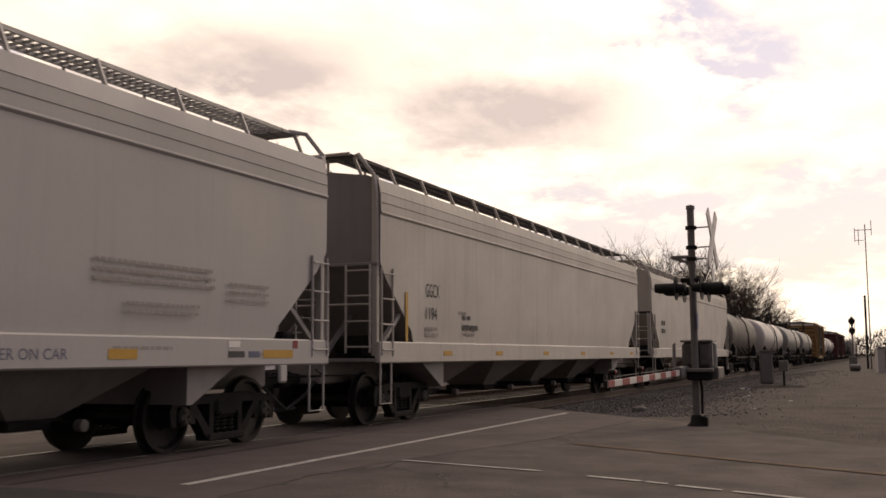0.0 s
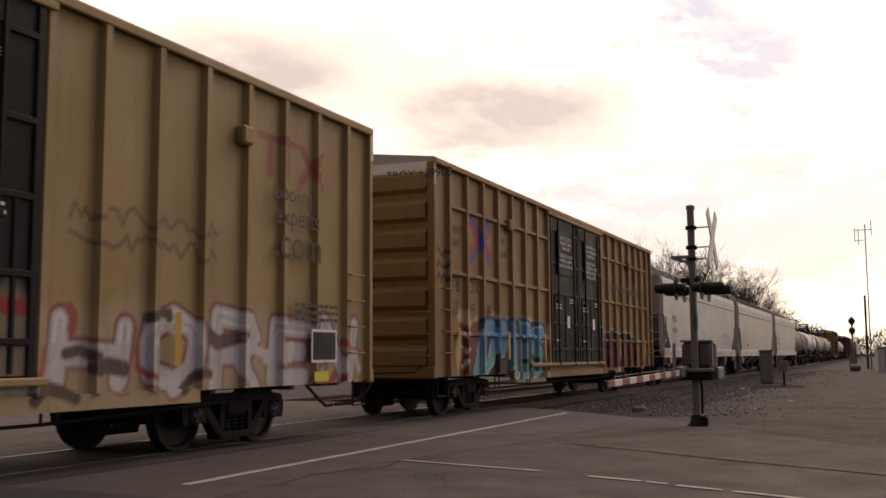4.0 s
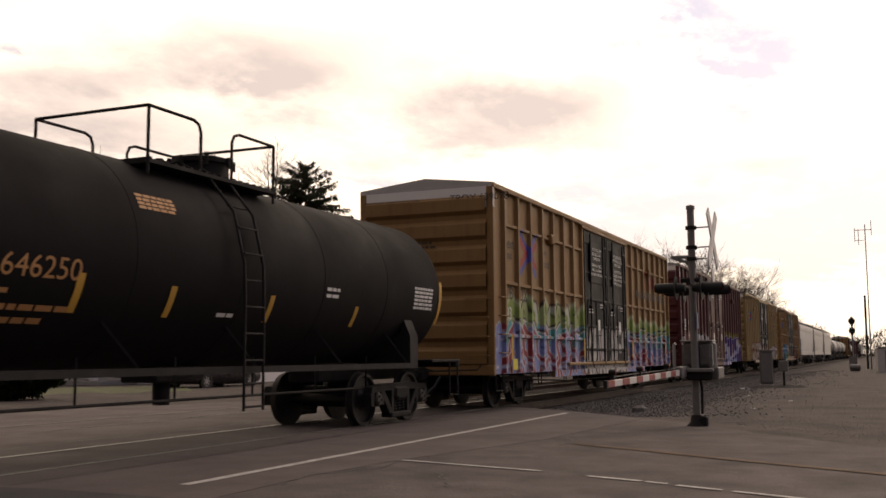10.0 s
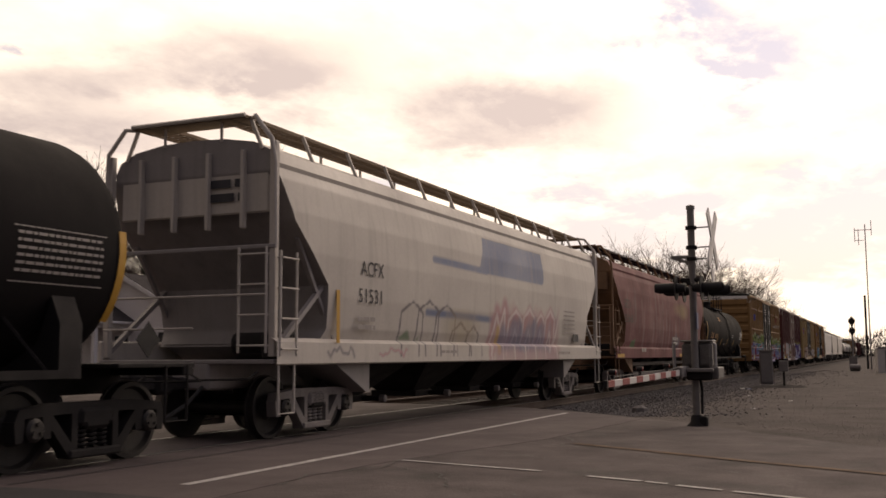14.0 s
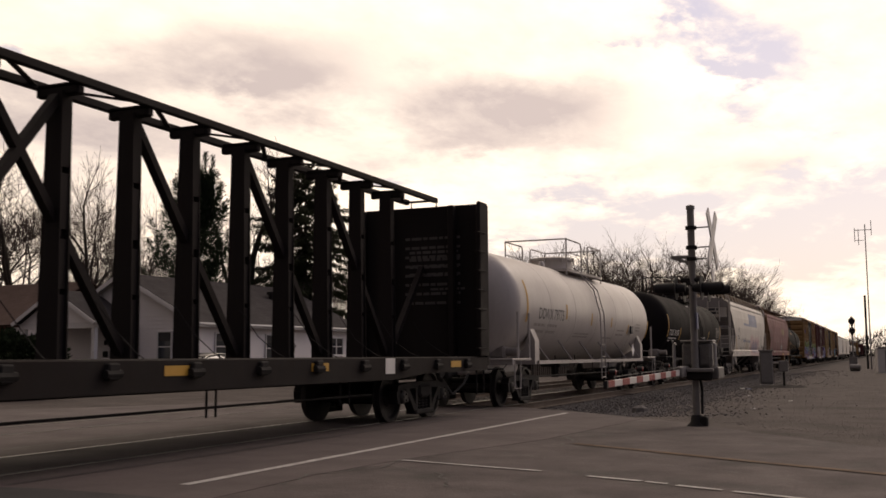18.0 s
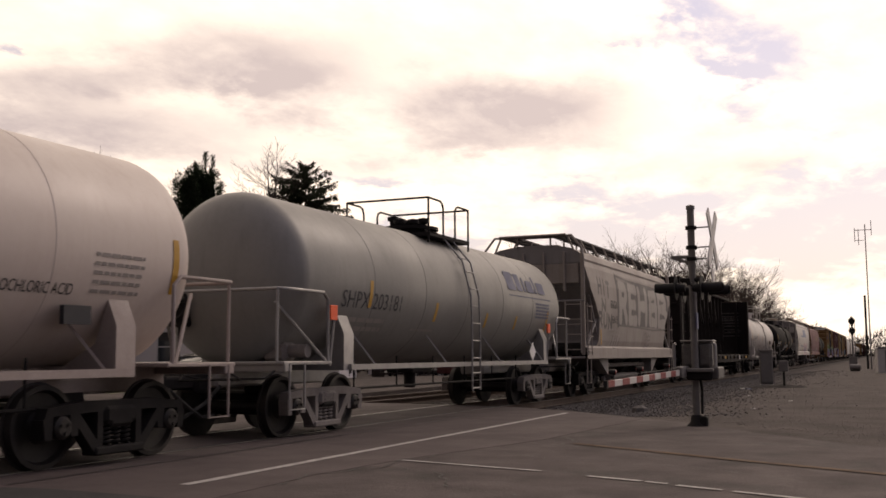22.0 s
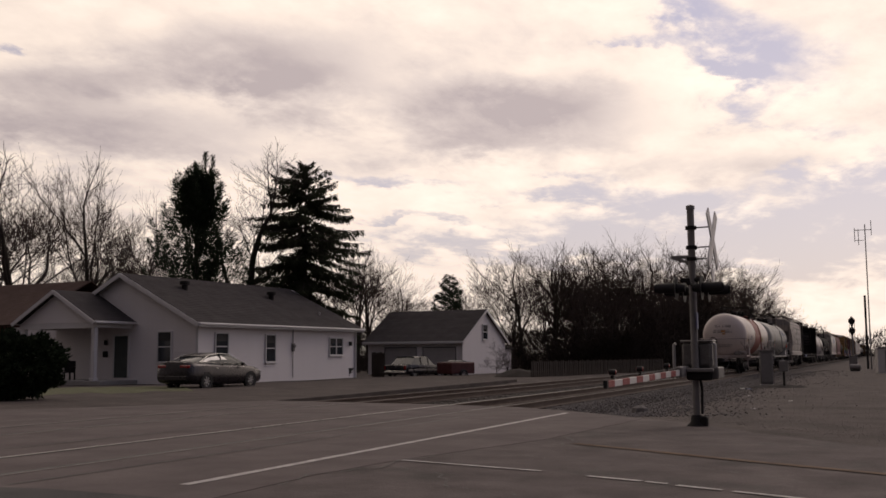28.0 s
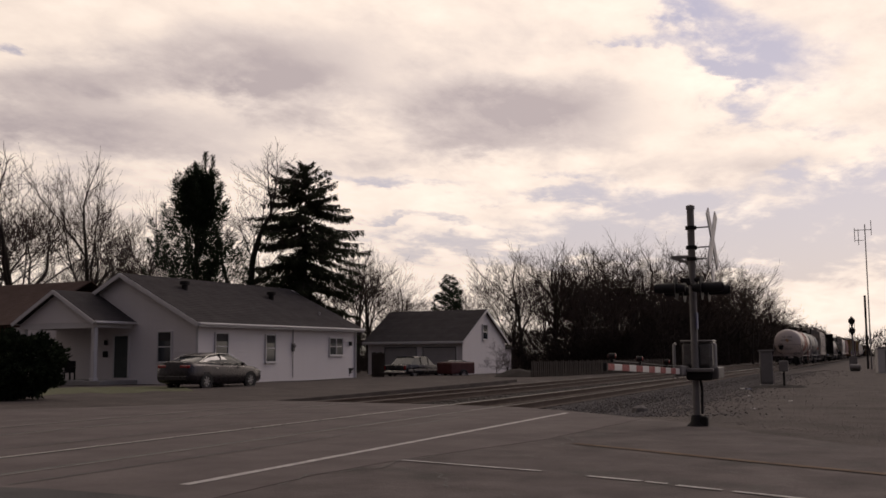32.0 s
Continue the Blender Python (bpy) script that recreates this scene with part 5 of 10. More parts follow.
    d = Geo()
    if dome == "fittings":
        d.lathe([(top - 0.1, 0.5), (top + 0.08, 0.5), (top + 0.08, 0.62), (top + 0.14, 0.62), (top + 0.14, 0.3), (top + 0.16, 0.02)], "z", 24, at=(0, dome_at, 0))
        rng = random.Random(3)
        for i in range(7):
            a = i * 0.9
            x, y, h = 0.34 * math.cos(a), 0.34 * math.sin(a) + dome_at, rng.uniform(0.2, 0.36)
            d.lathe([(top + 0.1, 0.07), (top + h, 0.07), (top + h, 0.12), (top + h + 0.08, 0.12), (top + h + 0.1, 0.03)], "z", 10, at=(x, y, 0))
            d.lathe([(-0.1, 0.11), (-0.07, 0.13), (0.07, 0.13), (0.1, 0.11)], "x", 12, at=(x * 0.7, (y - dome_at) * 0.7 + dome_at, top + h * 0.8))
    else:
        w = 0.62 if dome == "white" else 0.40
        d.lathe([(top - 0.1, w), (top + 0.26, w), (top + 0.26, w + 0.05), (top + 0.33, w + 0.05), (top + 0.37, w * 0.8), (top + 0.39, 0.02)], "z", 28, at=(0, dome_at, 0))
        for i in range(8):
            a = i * math.pi / 4
            d.lathe([(top + 0.2, 0.03), (top + 0.34, 0.03)], "z", 6, at=((w + 0.07) * math.cos(a), dome_at + (w + 0.07) * math.sin(a), 0))
        d.lathe([(top - 0.1, 0.10), (top + 0.14, 0.10), (top + 0.2, 0.05)], "z", 14, at=(0, dome_at - 0.95, 0))
        d.lathe([(top - 0.1, 0.32), (top - 0.02, 0.32), (top + 0.02, 0.05)], "z", 14, at=(0, dome_at - 1.25, 0))
    part("manway", d, paint if dome == "white" else STEEL_DARK, car, "manway and valves on top of the tank")
    if ladder_side:
        g = Geo()
        for y in (-0.22, 0.22):
            pts = [shell_at(y, TANK_Z + TANK_R * math.sin(a), 0.14) for a in (1.25, 0.9, 0.5, 0.0)]
            g.tube(pts + [(1.5, y, 1.9), (1.5, y, 0.5)], 0.02, 6)
        lad = part("side_ladder", g, ladder_mat or rail_mat, car)
        rung = Geo().tube([(0, -0.22, 0), (0, 0.22, 0)], 0.016, 6).mesh("rung", [ladder_mat or rail_mat], 40)
        for z in [0.55, 0.85, 1.15, 1.5, 1.85, 2.2, 2.55, 2.9, 3.2]:
            part("rung", rung, None, lad, at=(1.5 if z < 1.9 else shell_at(0, z, 0.14)[0], 0, z))
    g = Geo().box(-0.3, 0.3, -0.5, 0.5, 0.86, 1.08, 0.03)
    g.lathe([(0.55, 0.12), (0.86, 0.12)], "z", 14)
    part("bottom_outlet", g, STEEL_DARK, car)
    g = Geo().tube([(0.9, -half + 2.6, 0.66), (0.9, half - 2.6, 0.66)], 0.02, 6)
    for i in range(6):
        y = -half + 3.0 + i * (2 * half - 6.0) / 5
        g.tube([(0.9, y, 1.2), (0.9, y, 0.66)], 0.016, 5)
    part("brake_rigging", g, STEEL_DARK, car)
    return car


# ---- centre-beam lumber car ----
def centre_beam(along, half, label):
    car = thing("centre_beam_flatcar", label, "flat car", pose(0, along, 0), group="wagons of the train")
    P = CB_PAINT
    deck = Geo().box(-1.42, 1.42, -half, half, 1.08, 1.18, 0.02)
    part("deck", deck, P, car)
    for s in (1, -1):
        sill = Geo().prism([(-half, 1.16), (half, 1.16), (half, 0.90), (half - 3.2, 0.88), (half - 4.4, 0.80), (-half + 4.4, 0.80), (-half + 3.2, 0.88), (-half, 0.90)], min(s * 1.36, s * 1.46), max(s * 1.36, s * 1.46), "x")
        part("side_sill", sill, P, car)
        winch = Geo().box(min(s * 1.44, s * 1.53), max(s * 1.44, s * 1.53), -0.09, 0.09, 0.95, 1.14, 0.02)
        winch = winch.tube([(s * 1.50, -0.12, 1.02), (s * 1.50, 0.12, 1.02)], 0.05, 8).mesh("tie_down_winch", [STEEL_DARK], 30)
        for k in range(15):
            part("tie_down_winch", winch, None, car, at=(0, -half + 1.2 + k * (2 * half - 2.4) / 14, 0))
    for s in (-1, 1):
        e = s * half
        b = Geo().box(-1.45, 1.45, min(e, e - s * 0.10), max(e, e - s * 0.10), 1.18, 4.42, 0.02)
        wall = part("bulkhead", b, P, car, "dark ribbed end bulkhead")
        g = Geo()
        for x in (-1.4, -0.75, 0.75, 1.4):
            g.box(x - 0.07, x + 0.07, min(e - s * 0.1, e - s * 0.30), max(e - s * 0.1, e - s * 0.30), 1.18, 4.40, 0.02)
            g.box(x - 0.06, x + 0.06, min(e + s * 0.0, e + s * 0.12), max(e + s * 0.0, e + s * 0.12), 1.0, 4.40, 0.02)
        for z in (1.7, 2.5, 3.3, 4.1):
            g.box(-1.4, 1.4, min(e, e + s * 0.09), max(e, e + s * 0.09), z - 0.06, z + 0.06, 0.02)
        for x in (1.46,):
            g.box(x - 0.05, x + 0.03, min(e - s * 0.45, e), max(e - s * 0.45, e), 1.18, 4.42, 0.02)
        part("bulkhead_ribs", g, P, wall)
        g = Geo().tube([(-0.3, e, 4.42), (-0.3, e, 4.56), (0.3, e, 4.56), (0.3, e, 4.42)], 0.018, 6)
        part("grab_iron", g, P, wall)
        part("reflective_strip", Geo().box(1.47, 1.478, min(e - s * 0.34, e - s * 0.22), max(e - s * 0.34, e - s * 0.22), 1.25, 2.2), YELLOW_REFLECT, wall, "yellow reflective strip")
        ladder(car, P, 1.49, e - s * 0.45 - 0.2, e - s * 0.45 + 0.2, [1.35 + 0.4 * k for k in range(7)], stiles=False)
        stirrup(car, STEEL_DARK, 1.44, e - s * 0.4 - 0.2, e - s * 0.4 + 0.2, 0.95, 0.42)
        add_coupler(car, e, s)
        add_truck(car, s * (half - 2.4), along, "dark")
    # centre wall: sixteen posts, a twin top chord with lacing, braces over two bays each, crossed in the middle
    pitch = 1.275
    ys = [(k - 7.5) * pitch for k in range(16)]
    post = Geo()
    for o in (-0.085, 0.065):
        post.prism([(-0.17, 1.18), (0.17, 1.18), (0.12, 4.44), (-0.12, 4.44)], o, o + 0.02, "y")
    for z0, z1 in ((1.18, 1.95), (2.02, 2.62), (2.74, 3.42), (3.50, 4.44)):
        post.box(0.10, 0.125, -0.07, 0.07, z0, z1).box(-0.125, -0.10, -0.07, 0.07, z0, z1)
    post.box(-0.34, 0.34, -0.06, 0.06, 4.38, 4.50, 0.02)
    pm = normals_out(post.mesh("post", [P], 20))
    for y in ys:
        part("post", pm, None, car, at=(0, y, 0))
    for x in (-0.34, 0.34):
        part("top_chord", Geo().box(x - 0.05, x + 0.05, -half + 0.1, half - 0.1, 4.49, 4.60, 0.015), P, car)
    for k in range(17):
        y0 = -half + 0.3 if k == 0 else ys[k - 1]
        y1 = half - 0.3 if k == 16 else ys[k]
        a, b = (-0.32, 0.32) if k % 2 else (0.32, -0.32)
        part("lacing_bar", Geo().bar((a, y0 + 0.1, 4.54), (b, y1 - 0.1, 4.54), 0.07, 0.02), P, car)
        part("batten_plate", Geo().box(-0.33, 0.33, y1 - 0.07, y1 + 0.07, 4.505, 4.53), P, car)
    for s in (-1, 1):
        for top, low in ((-0.5, 1.5), (1.5, 3.5), (3.5, 5.5), (5.5, 7.5)):
            part("brace", Geo().bar((0, s * low * pitch - s * 0.08, 1.25), (0, s * top * pitch + s * 0.06, 4.36), 0.11, 0.13, (1, 0, 0)), P, car)
        part("brace", Geo().bar((0, s * 7.5 * pitch + s * 0.1, 1.25), (0, s * (half - 0.12), 3.1), 0.10, 0.12, (1, 0, 0)), P, car)
    g = Geo()
    for k in range(14):
        y = -half + 1.4 + k * (2 * half - 2.8) / 13
        g.tube([(1.40, y, 1.1), (0.9, y + 0.3, 1.26), (0.45, y + 0.5, 1.5), (0.25, y + 0.3, 1.9)], 0.007, 5)
    part("tie_down_cables", g, STEEL_DARK, car, "slack wire cables")
    g = Geo().tube([(1.1, -half + 4.6, 0.55), (1.1, half - 4.6, 0.55)], 0.018, 6)
    for y in (-6.0, -5.7, -2.4, -2.2, 2.2, 2.4, 5.7, 6.0):
        g.tube([(1.1, y, 0.8), (1.1, y, 0.42)], 0.016, 6)
    part("brake_rigging", g, STEEL_DARK, car)
    part("centre_sill", Geo().box(-0.3, 0.3, -half + 0.2, half - 0.2, 0.72, 1.08, 0.03), STEEL_DARK, car)
    return car


# ---- the train ----
TAN = material("boxcar_tan", (0.265, 0.148, 0.055), 0.62, spec=0.3, var=0.35, scale=0.9, fine=25, bump=0.003, dark=(0.15, 0.085, 0.038), streak=0.5, paint=True)
OCHRE = material("boxcar_ochre", (0.31, 0.205, 0.075), 0.65, var=0.35, scale=0.9, fine=25, bump=0.003, dark=(0.17, 0.11, 0.05), streak=0.5, paint=True)
MAROON = material("boxcar_maroon", (0.085, 0.021, 0.024), 0.6, spec=0.25, var=0.4, scale=0.9, fine=25, bump=0.003, dark=(0.06, 0.02, 0.02), streak=0.4, paint=True)
HOP_GREY = material("hopper_grey", (0.40, 0.38, 0.365), 0.5, var=0.2, scale=0.7, fine=20, bump=0.002, dark=(0.30, 0.28, 0.27), streak=0.3)
HOP_PALE = material("hopper_pale", (0.50, 0.462, 0.415), 0.55, var=0.3, scale=0.8, fine=20, bump=0.002, dark=(0.30, 0.27, 0.24), streak=0.5, paint=True)
HOP_DIRTY = material("hopper_dirty_white", (0.35, 0.31, 0.28), 0.65, var=0.45, scale=0.8, fine=16, bump=0.003, dark=(0.22, 0.18, 0.155), streak=0.7, paint=True)
HOP_MAROON = material("hopper_maroon", (0.20, 0.058, 0.060), 0.7, spec=0.2, var=0.7, scale=1.1, fine=18, bump=0.003, dark=(0.085, 0.04, 0.040), streak=0.7, paint=True)
HOP_END = material("hopper_rusty_end", (0.24, 0.135, 0.072), 0.8, var=0.5, scale=1.5, bump=0.005, dark=(0.075, 0.05, 0.035))
# hopper grey with the shade of the ends and slopes put into its colour
HOP_SHADED_END = material("hopper_grey_end_shade", (0.26, 0.24, 0.235), 0.6, var=0.3, scale=1.5, bump=0.003, streak=0.4)
ORANGE_RUST = material("orange_primer", (0.30, 0.10, 0.03), 0.7, var=0.5, scale=2.0, bump=0.003, dark=(0.16, 0.055, 0.03))
WALK_DARK = material("dark_grating", (0.05, 0.045, 0.045), 0.8, var=0.4, scale=3)
WALK_RUST = material("rusty_grating", (0.22, 0.16, 0.10), 0.8, var=0.5, scale=2, dark=(0.12, 0.08, 0.05))
TANK_BLACK = material("tank_black", (0.008, 0.007, 0.008), 0.75, spec=0.07, var=0.5, scale=0.9, fine=14, bump=0.002, dark=(0.014, 0.012, 0.012), streak=0.4)
TANK_WHITE = material("tank_white", (0.46, 0.425, 0.40), 0.45, var=0.25, scale=0.6, fine=12, bump=0.001, dark=(0.32, 0.28, 0.26), streak=0.35)
TANK_CREAM = material("tank_cream", (0.55, 0.48, 0.44), 0.45, var=0.25, scale=0.6, fine=12, bump=0.001, dark=(0.42, 0.33, 0.29), streak=0.4)
TANK_GREY = material("tank_grey", (0.23, 0.225, 0.21), 0.5, var=0.3, scale=0.7, fine=14, bump=0.002, dark=(0.15, 0.145, 0.135), streak=0.4)
TANK_BROWN = material("tank_dusty_brown", (0.13, 0.115, 0.10), 0.6, var=0.4, scale=0.8, dark=(0.07, 0.06, 0.055), streak=0.5)
BAND_RED = material("band_red", (0.24, 0.05, 0.035), 0.55, var=0.3, scale=0.8, dark=(0.14, 0.035, 0.028), streak=0.3, bump=0.001)
CB_PAINT = material("lumber_car_black", (0.013, 0.011, 0.0115), 0.75, spec=0.12, var=0.5, scale=1.2, dark=(0.022, 0.016, 0.014), streak=0.4, bump=0.003)
DOOR_BLACK = material("door_black", (0.009, 0.009, 0.011), 0.6, spec=0.12, var=0.4, scale=1.2, dark=(0.018, 0.016, 0.016), streak=0.3, bump=0.002, paint=True)
DOOR_MAROON = material("door_maroon", (0.08, 0.020, 0.022), 0.6, spec=0.25, var=0.4, scale=1.2, dark=(0.055, 0.02, 0.02), streak=0.3, bump=0.002, paint=True)
INK_RED = material("badge_red", (0.36, 0.035, 0.03), 0.7, var=0.3, bump=0.0)
INK_BLUE = material("badge_blue", (0.055, 0.07, 0.28), 0.7, var=0.3, bump=0.0)
INK_BROWN = material("stencil_brown", (0.045, 0.030, 0.022), 0.7, var=0.3, bump=0.0)
INK_SLATE = material("stencil_slate", (0.12, 0.13, 0.20), 0.7, var=0.3, bump=0.0)
INK_ORANGE = material("stencil_orange", (0.42, 0.20, 0.07), 0.7, var=0.3, bump=0.0)
SIGN_BLUE = material("sign_blue", (0.10, 0.12, 0.22), 0.6, var=0.3, bump=0.0)
SIGN_YELLOW = material("sign_yellow", (0.62, 0.52, 0.04), 0.6, var=0.2, bump=0.0)
FLAG_ORANGE = material("flag_orange", (0.95, 0.12, 0.03), 0.6, var=0.1, bump=0.0)

TRAIN = []


def joined(car):
    TRAIN.append(car)
    return car



FULL = (-9.53, 9.53, 0.6, 4.25)


def x_badge(sp, y, z, s=0.58):
    """Two facing chevrons, red inside blue, their tips overlapping."""
    red, blue = (0.36, 0.025, 0.03), (0.045, 0.075, 0.36)
    w = 0.135 * s

    def pts(rows):
        return [(y + a * s, z + b * s) for a, b in rows]
    for k in (1, -1):
        sp.stroke(pts([(0.90, k * 0.78), (0.52, k * 0.46), (0.12, k * 0.20), (0.06, 0.0)]), w, blue, 0.015, 0.92)
        sp.stroke(pts([(0.95, k * 0.46), (0.30, 0.0)]), w, red, 0.015, 0.92)
        sp.stroke(pts([(-0.98, k * 0.80), (-0.50, k * 0.42), (-0.10, k * 0.18), (0.04, 0.0)]), w, blue, 0.015, 0.92)
        sp.stroke(pts([(-1.02, k * 0.50), (-0.58, k * 0.22), (-0.28, 0.0)]), w * 1.1, red, 0.015, 0.92)


def faded_mark(sp, y, z, s=1.0):
    """A faded owner mark, as plain strokes."""
    c = (0.24, 0.045, 0.04)
    for pts in ([(y - 0.55 * s, z + 0.18 * s), (y + 0.1 * s, z + 0.18 * s)], [(y - 0.38 * s, z + 0.18 * s), (y - 0.38 * s, z - 0.18 * s)], [(y - 0.1 * s, z + 0.18 * s), (y - 0.1 * s, z - 0.18 * s)],
                [(y + 0.18 * s, z + 0.18 * s), (y + 0.6 * s, z - 0.20 * s)], [(y + 0.18 * s, z - 0.20 * s), (y + 0.6 * s, z + 0.18 * s)]):
        sp.stroke(pts, 0.050 * s, c, 0.02, 0.85)


def scribble(sp, y0, y1, z0, z1, color, n, seed, r=0.022):
    rng = random.Random(seed)
    for k in range(n):
        z = z0 + (z1 - z0) * (k + 0.5) / n
        h = (z1 - z0) / n * 0.4
        pts, y = [], y0
        while y < y1:
            pts.append((y, z + rng.uniform(-h, h)))
            y += rng.uniform(0.04, 0.12)
        if len(pts) > 1:
            sp.stroke(pts, r, color, 0.015)


def door_words(car, spanish=True):
    """Warnings on the two door plates."""
    for mid, lines in ((-1.16, ["CLOSE THIS DOOR", "BEFORE CLOSING", "MAIN DOOR", None, "CIERRE ESTA PUERTA", "ANTES DE CERRAR", "LA PUERTA PRINCIPAL"]),
                       (1.31, ["CLOSE AND LOCK", "BOTH DOORS BEFORE", "MOVING CAR", None, "CIERRE Y PONGA", "EL SEGURO EN AMBAS", "PUERTAS ANTES DE", "MOVER EL CARRO"])):
        z = 4.24
        for w in lines if spanish else lines[:3]:
            if w:
                me, x0, x1, y0, y1 = LETTERS[w]
                h = 0.085
                ln = (x1 - x0) * h / (y1 - y0)
                letters(car, w, INK_WHITE, mid - ln / 2, 0, z - h, h, 1.628)
            z -= 0.128 if w else 0.07
        bars(car, INK_WHITE, [(mid - 0.9, mid - 0.5, 2.45, 0.04), (mid - 0.9, mid - 0.45, 2.37, 0.04), (mid + 0.3, mid + 0.75, 2.62, 0.035), (mid + 0.3, mid + 0.75, 2.54, 0.035), (mid - 0.9, mid - 0.55, 1.55, 0.04)], 1.622, 4)


def end_words(car, word, mat=None):
    letters(car, word, mat or INK, 0.62, 0, 4.50, 0.16, -9.525 - 0.068, "rear")
    letters(car, "EXCESS HEIGHT CAR", mat or INK, -1.45, 0, 4.52, 0.10, -9.525 - 0.068, "rear")
    bars(car, INK_BROWN, [(-0.6, 0.2, 3.62, 0.05), (-0.6, 0.3, 3.52, 0.05), (-0.5, 0.3, 2.5, 0.05)], -9.525 - 0.105, 7, rear=True)


def side_marks(car, numbers, mat, extra=True):
    letters(car, "TB", mat, -8.62, 0, 2.44, 0.29, 1.523)
    letters(car, "OX", mat, -7.72, 0, 2.44, 0.29, 1.523)
    for k, w in enumerate(numbers):
        letters(car, w, mat, -8.62 + 0.9 * k, 0, 1.98, 0.27, 1.523)
    if extra:
        for w, y, z in (("next", -8.62, 3.58), ("load", -8.62, 3.34), ("any", -5.90, 3.58), ("road", -5.90, 3.34)):
            letters(car, w, INK, y, 0, z, 0.19 if w != "any" else 0.17, 1.523)


def reflectors(car, ys, x, z0, h, w):
    for y in ys:
        part("reflector", Geo().box(x, x + 0.004, y, y + w, z0, z0 + h), YELLOW_REFLECT, car, "yellow reflector")


# -- tan boxcar with blue block letters
sp = Spray(*FULL)
sp.cloud(-8.3, -2.55, 0.5, 1.98, (0.50, 0.36, 0.19), 3, 0.06)
sp.cloud(-8.15, -2.65, 0.5, 1.85, (0.13, 0.018, 0.016), 5, 0.04)
for k, (ch, ya, yb, lean) in enumerate((("S", -3.75, -3.05, 0.10), ("E", -4.68, -4.12, 0.08), ("A", -5.42, -4.90, 0.04), ("P", -6.02, -5.62, 0.05), ("D", -7.05, -6.35, 0.26))):
    d = np.full(sp.Y.shape, 1e3)
    for pts in STROKES[ch]:
        d = np.minimum(d, sp.dist_line([(ya + (yb - ya) * p + lean * (q - 0.5) * 2, 0.82 + 0.96 * q) for p, q in pts]))
    d = d + 0.018 * np.sin(sp.Y * 9 + k) + 0.012 * np.sin(sp.Z * 17)
    sp.put(np.minimum(d, np.hypot(np.maximum(np.abs(sp.Y - (ya + yb) / 2 - 0.10) - (yb - ya) / 2, 0), np.maximum(np.abs(sp.Z - 1.26) - 0.48, 0))) - 0.25, (0.012, 0.012, 0.016), 0.012)
    sp.put(d - 0.175, (0.10, 0.34, 0.37), 0.010)
    sp.put(np.maximum(d - 0.175, 1.32 - sp.Z + 0.10 * np.sin(sp.Y * 3)), (0.085, 0.24, 0.47), 0.14, 0.95)
    edge = np.abs(d - 0.165) - 0.014
    sp.put(np.maximum(edge, np.sin(sp.Y * 2.3 + sp.Z * 3.1 + k) * 0.1), (0.62, 0.64, 0.62), 0.010)
sp.disc(-6.72, 1.25, 0.10, 0.14, (0.13, 0.018, 0.016), 0.02)
scribble(sp, -8.1, -7.6, 0.9, 1.7, (0.55, 0.5, 0.42), 3, 4)
fade = np.maximum(np.maximum(2.55 - sp.Y, sp.Y - 7.5 - 0.5 * (sp.Z - 1.6)), np.maximum(0.5 - sp.Z, sp.Z - 1.86 + 0.28 * np.clip(sp.Y - 6.2, 0, 1)) + 0.05 * np.sin(sp.Y * 4.3) + 0.03 * np.sin(sp.Y * 9.1))
sp.put(fade - 0.06, (0.55, 0.52, 0.48), 0.02)
sp.put(fade - 0.02, (0.014, 0.012, 0.013), 0.015)
for k, (ch, ya, yb) in enumerate((("E", 2.78, 3.35), ("N", 3.75, 4.3), ("M", 4.65, 5.25), ("A", 5.55, 6.1), ("K", 6.45, 6.95))):
    d = np.full(sp.Y.shape, 1e3)
    for pts in STROKES[ch]:
        d = np.minimum(d, sp.dist_line([(ya + (yb - ya) * p, 0.80 + (0.86 - 0.05 * k) * q) for p, q in pts]))
    sp.put(d - 0.15, (0.12, 0.013, 0.018), 0.015)
    sp.put(np.maximum(np.abs(d - 0.13) - 0.010, 0.1 * np.sin(sp.Y * 5 + sp.Z * 4)), (0.32, 0.10, 0.09), 0.012, 0.8)
for y in (4.55, 5.35, 6.35):
    sp.stroke([(y, 0.72), (y + 0.10, 0.80), (y + 0.16, 0.70)], 0.05, (0.5, 0.48, 0.46), 0.02)
scribble(sp, -9.45, -8.75, 2.55, 3.3, (0.03, 0.03, 0.03), 3, 9, 0.03)
x_badge(sp, -7.0, 3.55)
faded_mark(sp, 6.25, 3.76, 1.45)
A = joined(boxcar(-18.65, TAN, DOOR_BLACK, "tan ribbed boxcar with black plug doors and sprayed blue lettering", sp))
door_words(A)
end_words(A, "TBOX 639908")
side_marks(A, ("63", "99", "08"), INK_BROWN)
for w, y in (("RAILCAR", 3.92), ("POOLING", 5.58), ("EXPERTS", 7.25)):
    letters(A, w, INK, y, 0, 3.10, 0.25, 1.606, stretch=1.52)
reflectors(A, (-8.45, -5.6, -3.0, 4.6, 8.2), 1.606, 1.1, 0.62, 0.11)

